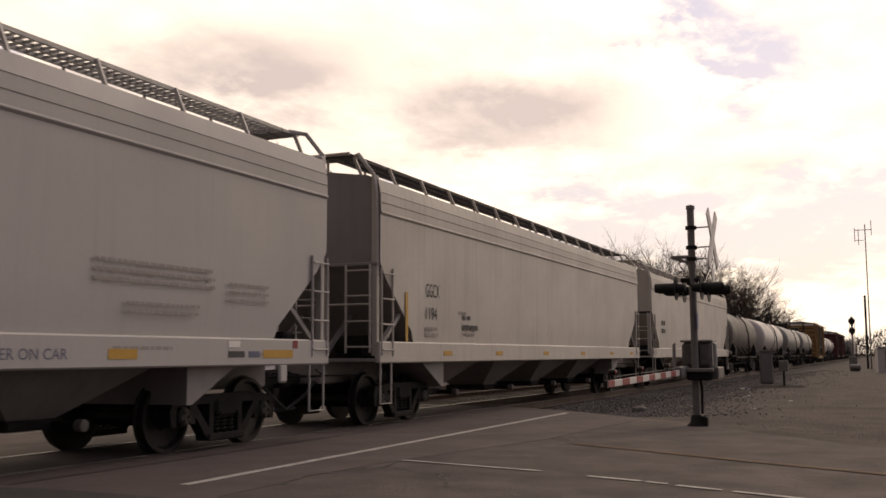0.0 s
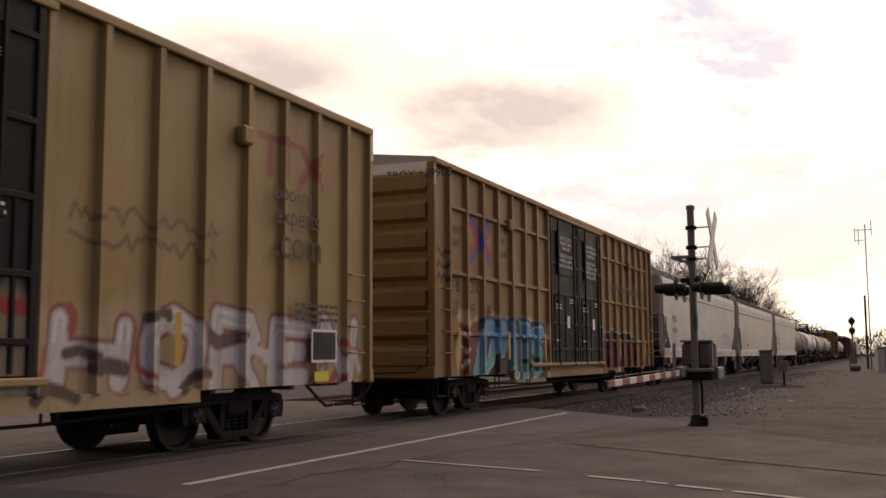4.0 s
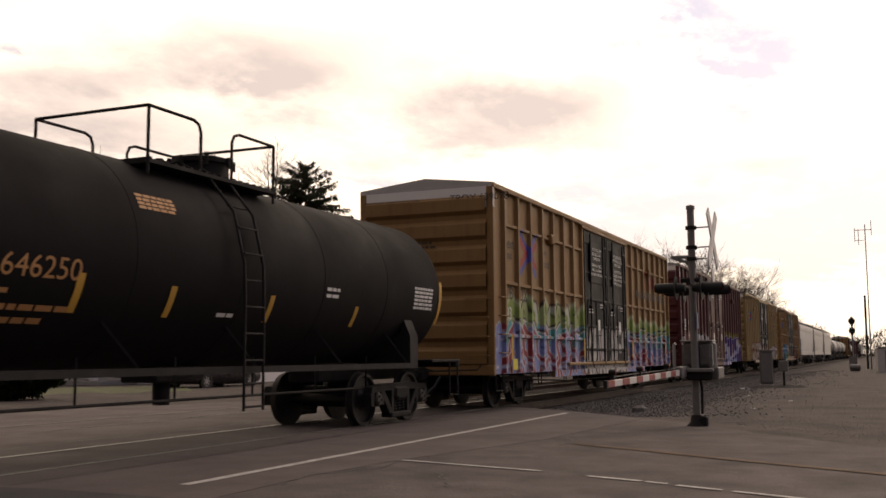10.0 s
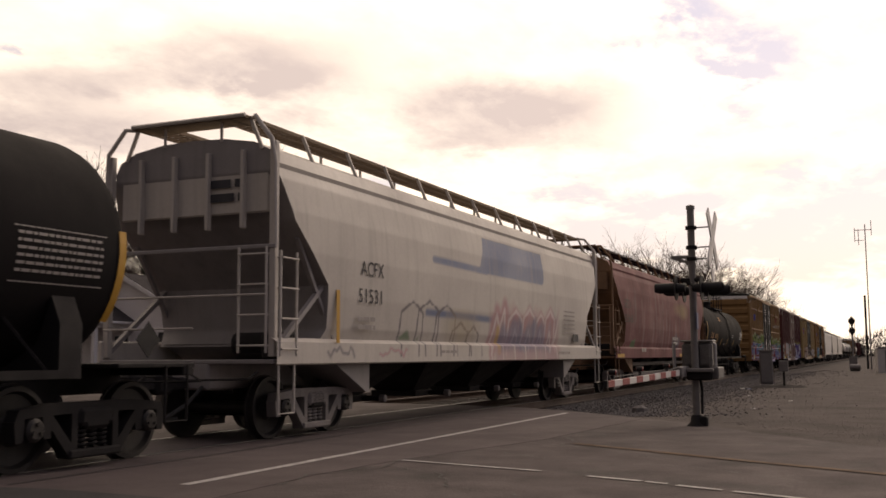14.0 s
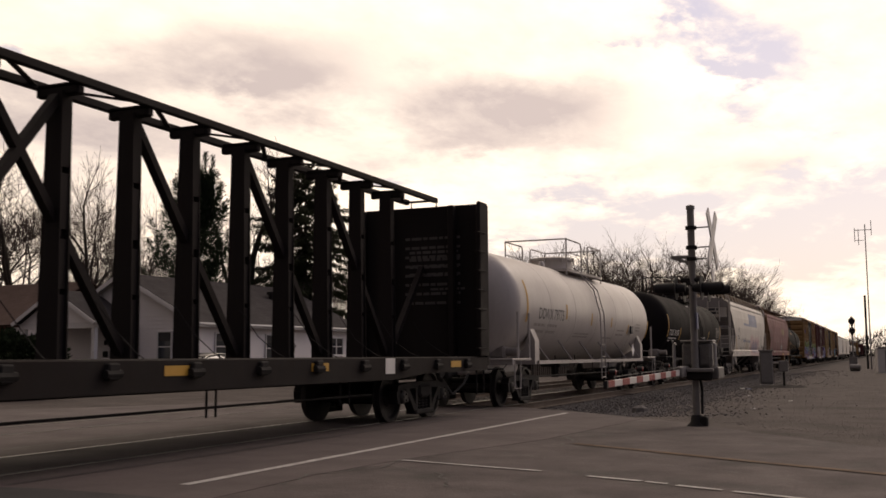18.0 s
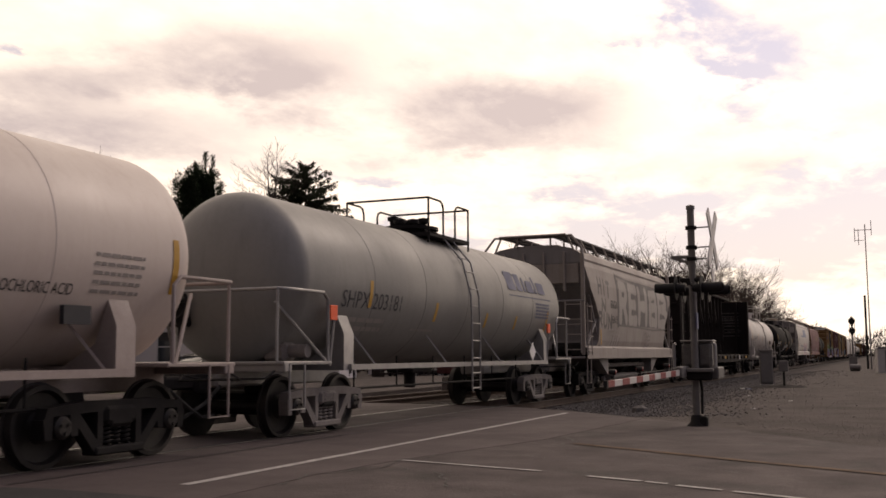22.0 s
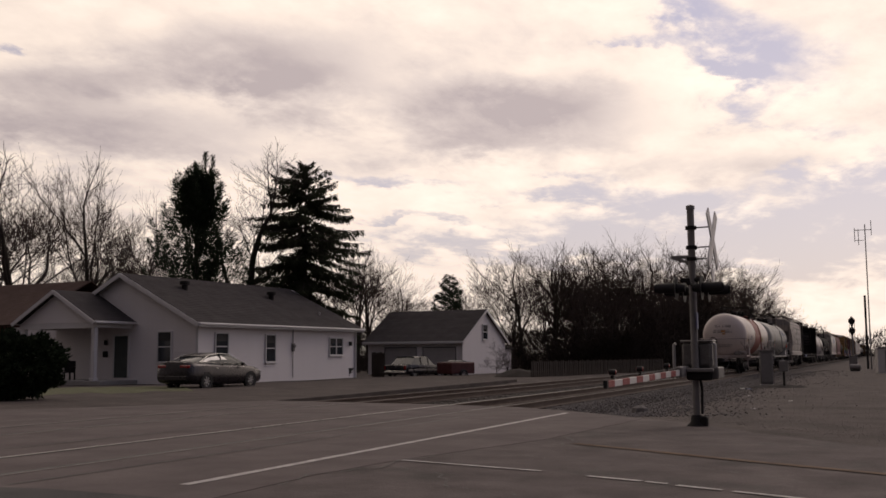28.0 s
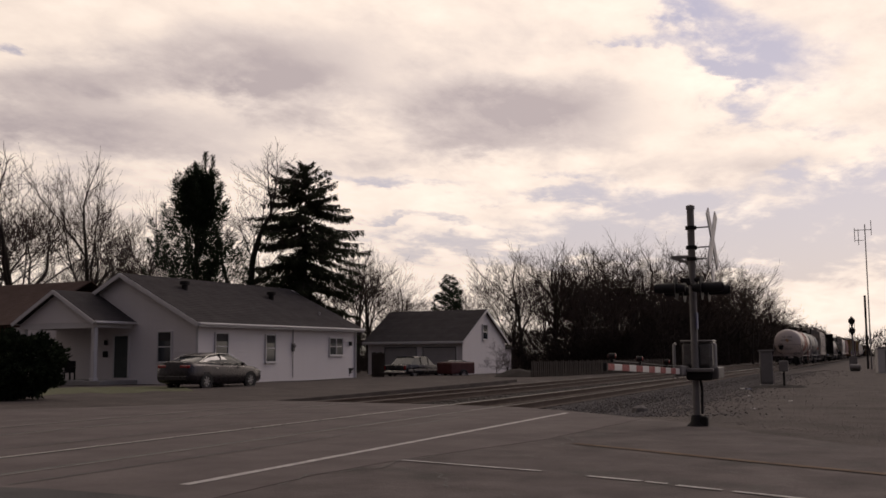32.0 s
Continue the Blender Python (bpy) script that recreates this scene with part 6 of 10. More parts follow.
# -- ochre boxcar with red and white graffiti
sp = Spray(*FULL)
sp.cloud(-6.9, 9.3, 0.6, 1.75, (0.42, 0.32, 0.22), 13, 0.12, 0.5)
sp.word("GRIMEN", -6.8, -2.4, 0.72, 1.98, [(0.50, 0.47, 0.44), (0.34, 0.10, 0.075)], (0.17, 0.025, 0.02), 0.13, 0.045, (0.7, 0.68, 0.66), 12, 0.16)
sp.word("KS", -2.3, 0.4, 0.9, 1.8, [(0.45, 0.42, 0.40), (0.3, 0.1, 0.08)], (0.12, 0.02, 0.02), 0.11, 0.04, None, 14, 0.16)
sp.word("HOREN", 2.7, 9.2, 0.72, 1.75, [(0.5, 0.47, 0.45), (0.22, 0.25, 0.36)], (0.2, 0.03, 0.03), 0.13, 0.05, (0.7, 0.68, 0.66), 15, 0.15)
sp.shards(-6.8, 9.2, 0.75, 1.7, [(0.5, 0.47, 0.45), (0.3, 0.05, 0.04), (0.06, 0.03, 0.03)], 60, 16, (0.15, 0.35))
x_badge(sp, -6.9, 3.55, 0.66)
faded_mark(sp, 7.2, 3.95, 1.4)
scribble(sp, 3.0, 5.5, 2.3, 2.9, (0.12, 0.08, 0.05), 2, 19)
Bx = joined(boxcar(-40.24, OCHRE, DOOR_BLACK, "ochre boxcar with black plug doors and red and white graffiti", sp, crossbars=False))
door_words(Bx)
end_words(Bx, "TBOX 660676")
side_marks(Bx, ("66", "06", "76"), INK_BROWN, False)
for w, z in (("pooling", 3.28), ("experts", 2.93), (".com", 2.55)):
    letters(Bx, w, INK_BROWN, 6.7, 0, z, 0.30, 1.606)
bars(Bx, INK_BROWN, [(-8.6, -8.0, 3.62, 0.1), (-8.6, -8.0, 3.4, 0.1), (-5.8, -5.2, 3.5, 0.1), (7.2, 8.4, 1.9, 0.05), (7.2, 8.4, 1.8, 0.05), (7.2, 8.4, 1.7, 0.05)], 1.606, 2)
part("notice", Geo().box(1.604, 1.608, 7.7, 8.35, 1.15, 1.55), BLACK, Bx, "black notice plate with white border")
part("notice_border", Geo().box(1.602, 1.605, 7.66, 8.39, 1.11, 1.59), INK_WHITE, Bx)
part("notice", Geo().box(1.602, 1.607, 7.75, 8.15, 0.84, 0.98), SIGN_YELLOW, Bx, "small yellow notice plate")
reflectors(Bx, (-9.3, -5.6, -3.0, 4.6), 1.606, 1.1, 0.62, 0.11)

def piece(sp, text, y0, y1, z0, z1, top, low, split, line, seed, fat=1.0):
    """Interlocked curving letters, one colour above a level and another below, with a double outline."""
    rng = random.Random(seed)
    w = (y1 - y0) / len(text)
    for i, ch in enumerate(text):
        a, b = y0 + i * w + 0.08 * w, y0 + (i + 1) * w + 0.02 * w
        lo, hi, lean = z0 + 0.12 + rng.uniform(0, 0.12), z1 - 0.12 - rng.uniform(0, 0.2), rng.uniform(-0.25, 0.25)
        d = np.full(sp.Y.shape, 1e3)
        for pts in STROKES[ch]:
            d = np.minimum(d, sp.dist_line([(a + (b - a) * p + lean * (q - 0.5) + 0.1 * math.sin(7 * q + i), lo + (hi - lo) * q + rng.uniform(-0.08, 0.08)) for p, q in pts]))
        d = d + 0.05 * np.sin(sp.Y * 6 + i) * np.sin(sp.Z * 5 + seed)
        sp.put(d - 0.15 * fat, (0.46, 0.40, 0.42), 0.012)
        sp.put(d - 0.135 * fat, line, 0.012)
        sp.put(d - 0.098 * fat, low, 0.012)
        sp.put(np.maximum(d - 0.098 * fat, split + 0.06 * np.sin(sp.Y * 5) - sp.Z), top, 0.015)
        sp.put(np.maximum(np.abs(d - 0.045 * fat) - 0.010, sp.Z - split), (0.34, 0.40, 0.62), 0.012, 0.7)


# -- maroon boxcar with white and purple pieces
sp = Spray(*FULL)
sp.cloud(-9.5, -1.8, 0.6, 2.1, (0.50, 0.27, 0.20), 23, 0.14, 0.75)
sp.cloud(-9.5, -8.6, 0.6, 1.3, (0.60, 0.38, 0.40), 24, 0.1)
CH_INK, CH_FILL = (0.014, 0.013, 0.015), (0.60, 0.58, 0.585)
for k, (ch, ya, yb) in enumerate((("2", -8.72, -8.16), ("I", -7.75, -7.35), ("A", -6.85, -5.92), ("W", -5.42, -4.72), ("K", -4.28, -3.80), ("C", -3.22, -2.48))):
    d = np.full(sp.Y.shape, 1e3)
    for pts in STROKES[ch]:
        d = np.minimum(d, sp.dist_line([(ya + (yb - ya) * p + 0.10 * math.sin(5 * q + k), 0.86 + 0.98 * q) for p, q in pts]))
    d = d + 0.03 * np.sin(sp.Y * 5 + k) * np.sin(sp.Z * 6 + 2 * k)
    sp.put(d - 0.345, CH_INK, 0.012)
    sp.put(d - 0.265, CH_FILL, 0.010)
    sp.put(np.maximum(d - 0.245, np.abs(sp.Y - ya + 0.1) - 0.07), (0.44, 0.43, 0.44), 0.05, 0.7)
    for a, b in (((ya + 0.05, 0.98), (ya + 0.22, 1.30)), ((yb - 0.02, 1.62), (yb + 0.14, 1.36))):
        sp.stroke([a, ((a[0] + b[0]) / 2 + 0.06, (a[1] + b[1]) / 2), b], 0.035, CH_INK, 0.015)
sp.disc(-6.1, 1.0, 0.28, 0.2, (0.45, 0.22, 0.04), 0.06, 0.8)
sp.disc(-3.4, 1.2, 0.2, 0.22, (0.45, 0.22, 0.04), 0.06, 0.7)
crown = 1.99 + 0.20 * np.abs((sp.Y * 0.62 + 0.2 * np.sin(sp.Y * 1.7)) % 1.0 - 0.5) * 2 - 0.02 * (sp.Y - 5.5) ** 2 + 0.06 * np.sin(sp.Y * 4.1)
ends = np.maximum(2.3 - sp.Y, sp.Y - 9.3)
violet = (0.075, 0.045, 0.20)
sp.put(np.maximum(ends - 0.1, sp.Z - crown - 0.22), (0.22, 0.18, 0.02), 0.09)
sp.put(np.maximum(ends, sp.Z - crown - 0.06), (0.03, 0.025, 0.03), 0.02)
sp.put(np.maximum(ends, sp.Z - crown - 0.03), (0.62, 0.60, 0.66), 0.012)
sp.put(np.maximum(ends, sp.Z - crown), violet, 0.012)
rng = random.Random(28)
for k in range(26):
    cy, cz, ry = 2.6 + 6.5 * ((k * 0.618) % 1.0), rng.uniform(0.72, 1.66), rng.uniform(0.09, 0.27)
    rz, ang = ry * rng.uniform(0.9, 1.9), rng.uniform(-0.6, 0.6)
    u, v = (sp.Y - cy) * math.cos(ang) + (sp.Z - cz) * math.sin(ang), (sp.Z - cz) * math.cos(ang) - (sp.Y - cy) * math.sin(ang)
    d = (np.hypot(u / ry, v / rz) - 1) * ry
    sp.put(d - 0.02, (0.62, 0.60, 0.68), 0.012)
    sp.put(d, (0.34, 0.40, 0.62), 0.02)
    sp.put((np.hypot((u + 0.3 * ry) / ry, (v - 0.3 * rz) / rz) - 0.6) * ry, (0.60, 0.60, 0.68), 0.07)
    # a violet crescent cuts each petal
    sp.put(np.maximum(d - 0.01, np.abs(np.hypot((u - ry) / ry, (v + 0.5 * rz) / rz) - 0.95) * ry - 0.045), violet, 0.012)
    if k % 3 == 0:
        sp.stroke([(cy + ry, cz), (cy + ry + 0.2, cz + 0.35), (cy + ry + 0.12, cz + 0.75)], 0.016, (0.6, 0.58, 0.66), 0.012)
rng = random.Random(31)
for row, (z, h, n) in enumerate(((3.42, 0.24, 4), (3.14, 0.20, 3), (2.88, 0.15, 4), (2.66, 0.15, 4), (2.46, 0.15, 4), (2.26, 0.15, 3), (2.05, 0.15, 4))):
    y = -9.44 + (0.1 if n == 3 else 0.0)
    for k in range(n):
        glyph = STROKES["2"] if row == 2 and k in (0, 2) else STROKES["O"] if row == 2 else STROKES[rng.choice("AMNSEYKUOR")]
        for pts in glyph:
            sp.stroke([(y + 0.095 * p + 0.03 * q, z + h * q * rng.uniform(0.85, 1.1)) for p, q in pts], 0.017, (0.55, 0.52, 0.52), 0.012)
        y += 0.145
scribble(sp, 0.3, 1.3, 1.1, 1.45, (0.09, 0.25, 0.06), 1, 33, 0.03)
Cx = joined(boxcar(-61.78, MAROON, DOOR_MAROON, "maroon ribbed boxcar covered with white and purple graffiti", sp, crossbars=False))
door_words(Cx, False)
letters(Cx, "KCS 112422", INK, 0.35, 0, 4.50, 0.15, -9.525 - 0.068, "rear", stretch=1.1)
for k, y in enumerate((-8.62, -7.69)):
    w = 0.62 if k == 0 else 0.34
    plate = part("owner_plate", Geo().box(1.518, 1.522, y, y + w, 2.22, 2.68), WHITE_PAINT, Cx, "white plate with black block marks")
    letters(plate, ("KC", "S")[k], INK, y + 0.05, 0, 2.28, 0.32, 1.526, stretch=(0.52, 0.24)[k])
for k, w in enumerate(("11", "24", "22")):
    letters(Cx, w, INK_WHITE, -8.35 + 0.9 * k, 0, 1.92, 0.24, 1.524)
letters(Cx, "F", INK_WHITE, -6.46, 0, 2.44, 0.09, 1.524)
for a, b, c, d in ((-6.56, -6.28, 2.38, 2.395), (-6.56, -6.28, 2.665, 2.68), (-6.56, -6.545, 2.395, 2.665), (-6.295, -6.28, 2.395, 2.665)):
    part("stencil_frame", Geo().box(1.522, 1.525, a, b, c, d), INK_WHITE, Cx)
part("notice", Geo().box(1.604, 1.609, -8.45, -7.8, 0.86, 1.04), SIGN_YELLOW, Cx, "yellow notice plate")
reflectors(Cx, (-9.0, -5.9, -2.9, 2.5, 5.4, 9.2), 1.606, 1.1, 0.62, 0.11)

# -- tan boxcar with the many-coloured band
sp = Spray(*FULL)
G1, TEAL, RED, BLUE, WHT, BLK = (0.20, 0.30, 0.07), (0.05, 0.30, 0.32), (0.25, 0.022, 0.038), (0.17, 0.22, 0.46), (0.6, 0.58, 0.55), (0.02, 0.02, 0.022)
for y0, y1, seed in ((-9.6, -2.35, 44), (2.65, 9.55, 47)):
    # green peaks fading out upwards over the band
    saw = np.abs((sp.Y * 0.85 + 0.15 * np.sin(sp.Y * 2.3)) % 1.0 - 0.5) * 2
    roof_line = (2.30 if y0 < 0 else 2.16) + 0.30 * saw
    sides = np.maximum(y0 + (0.9 if y0 < 0 else 0.0) - sp.Y, sp.Y - y1)
    sp.put(np.maximum(sides, sp.Z - roof_line - 0.03), (0.45, 0.50, 0.30), 0.06)
    sp.put(np.maximum(sides, sp.Z - roof_line + 0.09), G1, 0.07)
    sp.cloud(y0, y1, 0.45, 1.82, RED, seed, 0.02)
    sp.cloud(y0 + 0.03, y1 - 0.03, 0.45, 1.74, BLUE, seed + 1, 0.02)
    rng = random.Random(seed)
    n = int((y1 - y0) / 0.34)
    for k in range(n):
        y = y0 + 0.1 + (y1 - y0 - 0.2) * (k + rng.uniform(0.2, 0.8)) / n
        lean, flip = rng.uniform(-0.45, 0.45), rng.choice((-1, 1))
        z = rng.uniform(0.62, 0.85)
        bolt = [(y, z), (y + lean * 0.5, z + 0.34), (y + lean * 0.5 + flip * 0.26, z + 0.44), (y + lean + flip * 0.16, z + 0.86), (y + lean + flip * 0.42, z + 1.02)]
        w = rng.uniform(0.045, 0.085)
        sp.stroke(bolt, w + 0.028, (0.50, 0.50, 0.54), 0.010)
        sp.stroke(bolt, w, RED, 0.010)
        hook = [(y + 0.16, 1.50 + rng.uniform(-0.1, 0.1)), (y + 0.20, 1.76), (y + 0.34, 1.88 + rng.uniform(-0.06, 0.06)), (y + 0.44, 1.62)]
        sp.stroke(hook, 0.105, BLK if k % 2 else (0.50, 0.50, 0.54), 0.010)
        sp.stroke(hook, 0.080, TEAL if k % 3 else BLUE, 0.010)
        arc = [(y - 0.12, 0.66 + rng.uniform(0, 0.4)), (y + 0.06, 0.86 + rng.uniform(0, 0.4)), (y + 0.26, 0.74 + rng.uniform(0, 0.4))]
        sp.stroke(arc, 0.030, (0.42, 0.46, 0.62), 0.010)
        sp.stroke([(p - 0.05, q - 0.05) for p, q in arc], 0.012, (0.06, 0.06, 0.14), 0.010)
    top = [(y0 + 0.9 if y0 < 0 else y0, 1.92)]
    while top[-1][0] < y1 - 0.2:
        top.append((top[-1][0] + rng.uniform(0.16, 0.30), 1.80 + rng.choice((0.0, 0.12, 0.26)) + rng.uniform(-0.05, 0.05)))
    sp.stroke(top, 0.030, BLK, 0.012)
    sp.stroke([(p, q - 0.05) for p, q in top], 0.018, WHT, 0.010)
for k, y in enumerate((-7.55, -6.85, -6.2, -5.5, -4.85, -4.15, -3.4)):
    sp.stroke([(y, 1.98), (y + 0.10, 2.28), (y + 0.36, 2.34), (y + 0.42, 2.04)], 0.085, (0.42, 0.44, 0.36) if k % 2 else (0.26, 0.32, 0.14), 0.03)
    sp.stroke([(y - 0.04, 2.26), (y + 0.10, 2.44 + 0.05 * (k % 3)), (y + 0.40, 2.46), (y + 0.52, 2.20)], 0.030, BLK, 0.014)
    sp.stroke([(y + 0.12, 2.10), (y + 0.16, 2.24), (y + 0.28, 2.12)], 0.016, BLK, 0.012)
sp.cloud(-2.3, 2.55, 0.45, 1.15, (0.10, 0.016, 0.022), 48, 0.02)
sp.cloud(-2.3, 2.55, 0.95, 1.6, BLK, 49, 0.03)
sp.word("KAMUDES", -2.3, 2.55, 0.62, 2.08, [(0.50, 0.48, 0.465)], BLK, 0.13, 0.07, None, 48, 0.22)
for k, y in enumerate((-1.9, -0.9, 0.2, 1.2, 2.0)):
    sp.stroke([(y, 0.86), (y + 0.55, 0.82), (y + 0.7, 0.62)], 0.05, (0.48, 0.46, 0.45), 0.02)
    sp.stroke([(y + 0.1, 1.9), (y + 0.2, 1.35), (y + 0.05, 0.95)], 0.045, (0.10, 0.016, 0.022) if k % 2 else BLK, 0.02)
for y in (1.25, 1.75):
    scribble(sp, y - 0.2, y + 0.35, 2.6, 2.85, (0.45, 0.44, 0.43), 1, int(y * 50), 0.022)
sp.cloud(-8.62, -8.05, 1.98, 2.26, G1, 51, 0.05)
x_badge(sp, -7.0, 3.55)
faded_mark(sp, 6.25, 3.76, 1.45)
E = joined(boxcar(-83.36, TAN, DOOR_BLACK, "tan ribbed boxcar with black doors and a multicoloured graffiti band", sp))
door_words(E)
end_words(E, "TBOX 639078")
side_marks(E, (), INK_BROWN)
letters(E, "83", INK_WHITE, -8.6, 0, 1.99, 0.28, 1.524)
for w, y in (("RAILCAR", 3.92), ("POOLING", 5.58), ("EXPERTS", 7.25)):
    letters(E, w, INK, y, 0, 3.10, 0.25, 1.606, stretch=1.52)
reflectors(E, (-8.5, -2.6, 3.2, 8.6), 1.606, 1.1, 0.55, 0.12)
part("notice", Geo().box(1.60, 1.608, -8.4, -8.1, 0.88, 1.12), SIGN_YELLOW, E, "yellow notice plate")

# -- grey and pale hoppers at the head
W = joined(hopper(45.85, 9.6, HOP_PALE, "off-white covered hopper streaked with dirt"))
bars(W, INK, [(-7.9, -7.2, 2.3, 0.16), (-7.9, -7.2, 2.0, 0.16)], 1.548, 3)
G = joined(hopper(24.48, 9.65, HOP_PALE, "pale grey covered hopper with black stencilled lettering", walk_mat=WALK_DARK, end_mat=HOP_SHADED_END))
letters(G, "GGCX", INK, -7.75, 0, 2.26, 0.25, 1.543, stretch=0.62)
letters(G, "1194", INK, -7.75, 0, 1.85, 0.23, 1.543, stretch=0.5)
bars(G, INK_FADED, [(-7.75, -7.2, 1.66, 0.06), (-7.75, -7.2, 1.55, 0.06), (-5.9, -5.3, 1.6, 0.05), (-6.2, -5.8, 2.0, 0.06)], 1.540, 3)
bars(G, INK, [(-6.0, -5.85, 1.9, 0.08), (-5.75, -5.6, 1.9, 0.08), (-6.0, -5.2, 1.7, 0.1)], 1.541, 5)
reflectors(G, (-7.0, -4.2, -0.9, 2.4, 5.6, 8.2), 1.562, 1.2, 0.09, 0.4)
part("reflective_strip", Geo().box(1.545, 1.549, -8.62, -8.52, 1.45, 2.3), YELLOW_REFLECT, G)
M = joined(hopper(3.17, 10.05, HOP_GREY, "clean light grey covered hopper with an open grating walkway", end_mat=HOP_SHADED_END, outlets=4))
letters(M, "MULX", INK, -8.2, 0, 2.48, 0.25, 1.545, stretch=0.88)
letters(M, "91749", INK, -8.25, 0, 2.02, 0.24, 1.542, stretch=0.90)
letters(M, "LD LMT 215500", INK_FADED, -8.28, 0, 1.86, 0.075, 1.538)
letters(M, "LT WT  61500", INK_FADED, -8.28, 0, 1.71, 0.075, 1.536)
letters(M, "C", INK_FADED, -5.98, 0, 2.22, 0.10, 1.545)
bars(M, INK_FADED, [(-6.08, -5.8, 2.12, 0.015), (-6.08, -5.8, 2.40, 0.015)] + [(-1.3, -0.6, 2.15 - 0.11 * k, 0.045) for k in range(5)] , 1.546, 8)
bars(M, INK_FADED, [(-5.0 + 2.6 * k, -4.0 + 2.6 * k, 1.28 - 0.07 * (k % 2), 0.04) for k in range(6)] + [(5.1, 7.2, 2.22 - 0.10 * k, 0.045) for k in range(3)] + [(7.5, 8.4, 2.10 - 0.1 * k, 0.035) for k in range(3)] + [(5.6, 6.9, 1.78 - 0.09 * k, 0.035) for k in range(2)], 1.562, 9)
letters(M, "DO NOT", INK_SLATE, 2.75, 0, 1.18, 0.11, 1.563, stretch=0.55)
letters(M, "HAMMER ON CAR", INK_SLATE, 3.40, 0, 1.18, 0.11, 1.563, stretch=1.35)
for y0, y1, z0, z1, mm in ((7.5, 7.85, 1.19, 1.27, INK), (7.95, 8.2, 1.19, 1.27, INK_SLATE), (9.02, 9.14, 1.31, 1.42, RED_PAINT), (7.5, 7.75, 1.32, 1.40, WHITE_PAINT)):
    part("stencil_patch", Geo().box(1.561, 1.566, y0, y1, z0, z1), mm, M)
reflectors(M, (-9.2, -8.75, -3.6, 0.2, 5.34, 8.28, 8.55), 1.562, 1.18, 0.11, 0.46)
part("warning_patch", Geo().box(1.561, 1.566, -9.25, -9.1, 1.34, 1.42), RED_PAINT, M)
for y in (-8.8, 8.8):
    part("lifting_lug", Geo().box(1.50, 1.56, y - 0.1, y + 0.1, 0.84, 1.1, 0.05), HOP_GREY, M)
rear = -10.05 + 0.105
bars(M, INK, [(0.35, 0.85, 3.75, 0.09), (0.35, 0.8, 3.55, 0.09), (0.35, 1.0, 3.35, 0.04), (0.35, 1.0, 3.25, 0.04), (0.35, 1.0, 3.15, 0.04)], rear - 0.02, 2, rear=True)

# -- black tank
U = joined(tank_car(-101.67, 7.3, TANK_BLACK, "grimy black tank car with faded orange lettering", truck=5.3, rail_mat=STEEL_DARK, end_rail=False, head=0.3, deck_half=1.4, deck_at=-0.1, dome_at=0.8, rail_h=0.56,
                    stripes=((-6.4, 1.9, 2.8), (-3.02, 1.68, 2.1), (-1.46, 1.68, 2.05), (0.7, 1.68, 2.05), (3.2, 1.68, 2.0), (6.45, 1.8, 2.6))))
letters(U, "UTLX", INK_ORANGE, -5.3, 0, 2.0, 0.27, 0, wrap=shell_at, stretch=1.05)
letters(U, "646250", INK_ORANGE, -4.06, 0, 2.01, 0.23, 0, wrap=shell_at, stretch=1.08)
bars(U, INK_ORANGE, [(-5.1, -3.9, 1.84, 0.05), (-5.3, -3.0, 1.68, 0.06), (-5.3, -3.3, 1.55, 0.06)], 0, 3, wrap=shell_at)
bars(U, INK_WHITE, [(5.35, 6.15, 2.40 - 0.07 * k, 0.045) for k in range(6)] + [(2.2, 2.6, 2.2, 0.05), (2.2, 2.6, 2.1, 0.05), (-0.4, 0.0, 1.72, 0.05)], 0, 4, wrap=shell_at)
bars(U, INK_ORANGE, [(-2.0, -1.3, 3.08 - 0.05 * k, 0.035) for k in range(4)], 0, 6, wrap=shell_at)

# -- faded maroon hopper
sp = Spray(-8.6, 8.6, 1.3, 4.0)
sp.disc(3.0, 2.95, 1.0, 0.28, (0.30, 0.23, 0.10), 0.12, 0.6)
sp.disc(1.7, 3.0, 0.6, 0.20, (0.26, 0.16, 0.09), 0.12, 0.6)
sp.cloud(0.8, 2.3, 1.46, 1.85, (0.07, 0.08, 0.12), 61, 0.08, 0.8)
sp.cloud(-6.3, -5.6, 1.46, 1.66, (0.06, 0.16, 0.06), 62, 0.03, 0.9)
rng = random.Random(63)
for k in range(64):
    y = rng.uniform(-7.0, 7.4)
    z = rng.uniform(2.1, 3.4)
    sp.stroke([(y, z), (y + rng.uniform(-0.05, 0.05), z - rng.uniform(0.5, 1.4))], rng.uniform(0.02, 0.09), (0.30, 0.20, 0.20), 0.12, 0.34)
H = joined(hopper(-118.83, 8.6, HOP_MAROON, "faded maroon covered hopper with rusty ends", "round", WALK_DARK, HOP_END, "grey", spray=sp, post_mat=HOP_END, pipes=True, tall_posts=False, board="plank"))
letters(H, "SBDX", INK_BROWN, -7.4, 0, 2.70, 0.28, 1.583, stretch=1.0)
letters(H, "350668", INK_BROWN, -7.4, 0, 2.24, 0.26, 1.580, stretch=1.25)
bars(H, INK_FADED, [(-5.0, -4.3, 1.3, 0.12), (0.5, 1.6, 1.75, 0.12), (0.5, 1.6, 1.6, 0.08)], 1.585, 3)
reflectors(H, (-8.37, 2.0, 6.4), 1.564, 1.12, 0.11, 0.9)

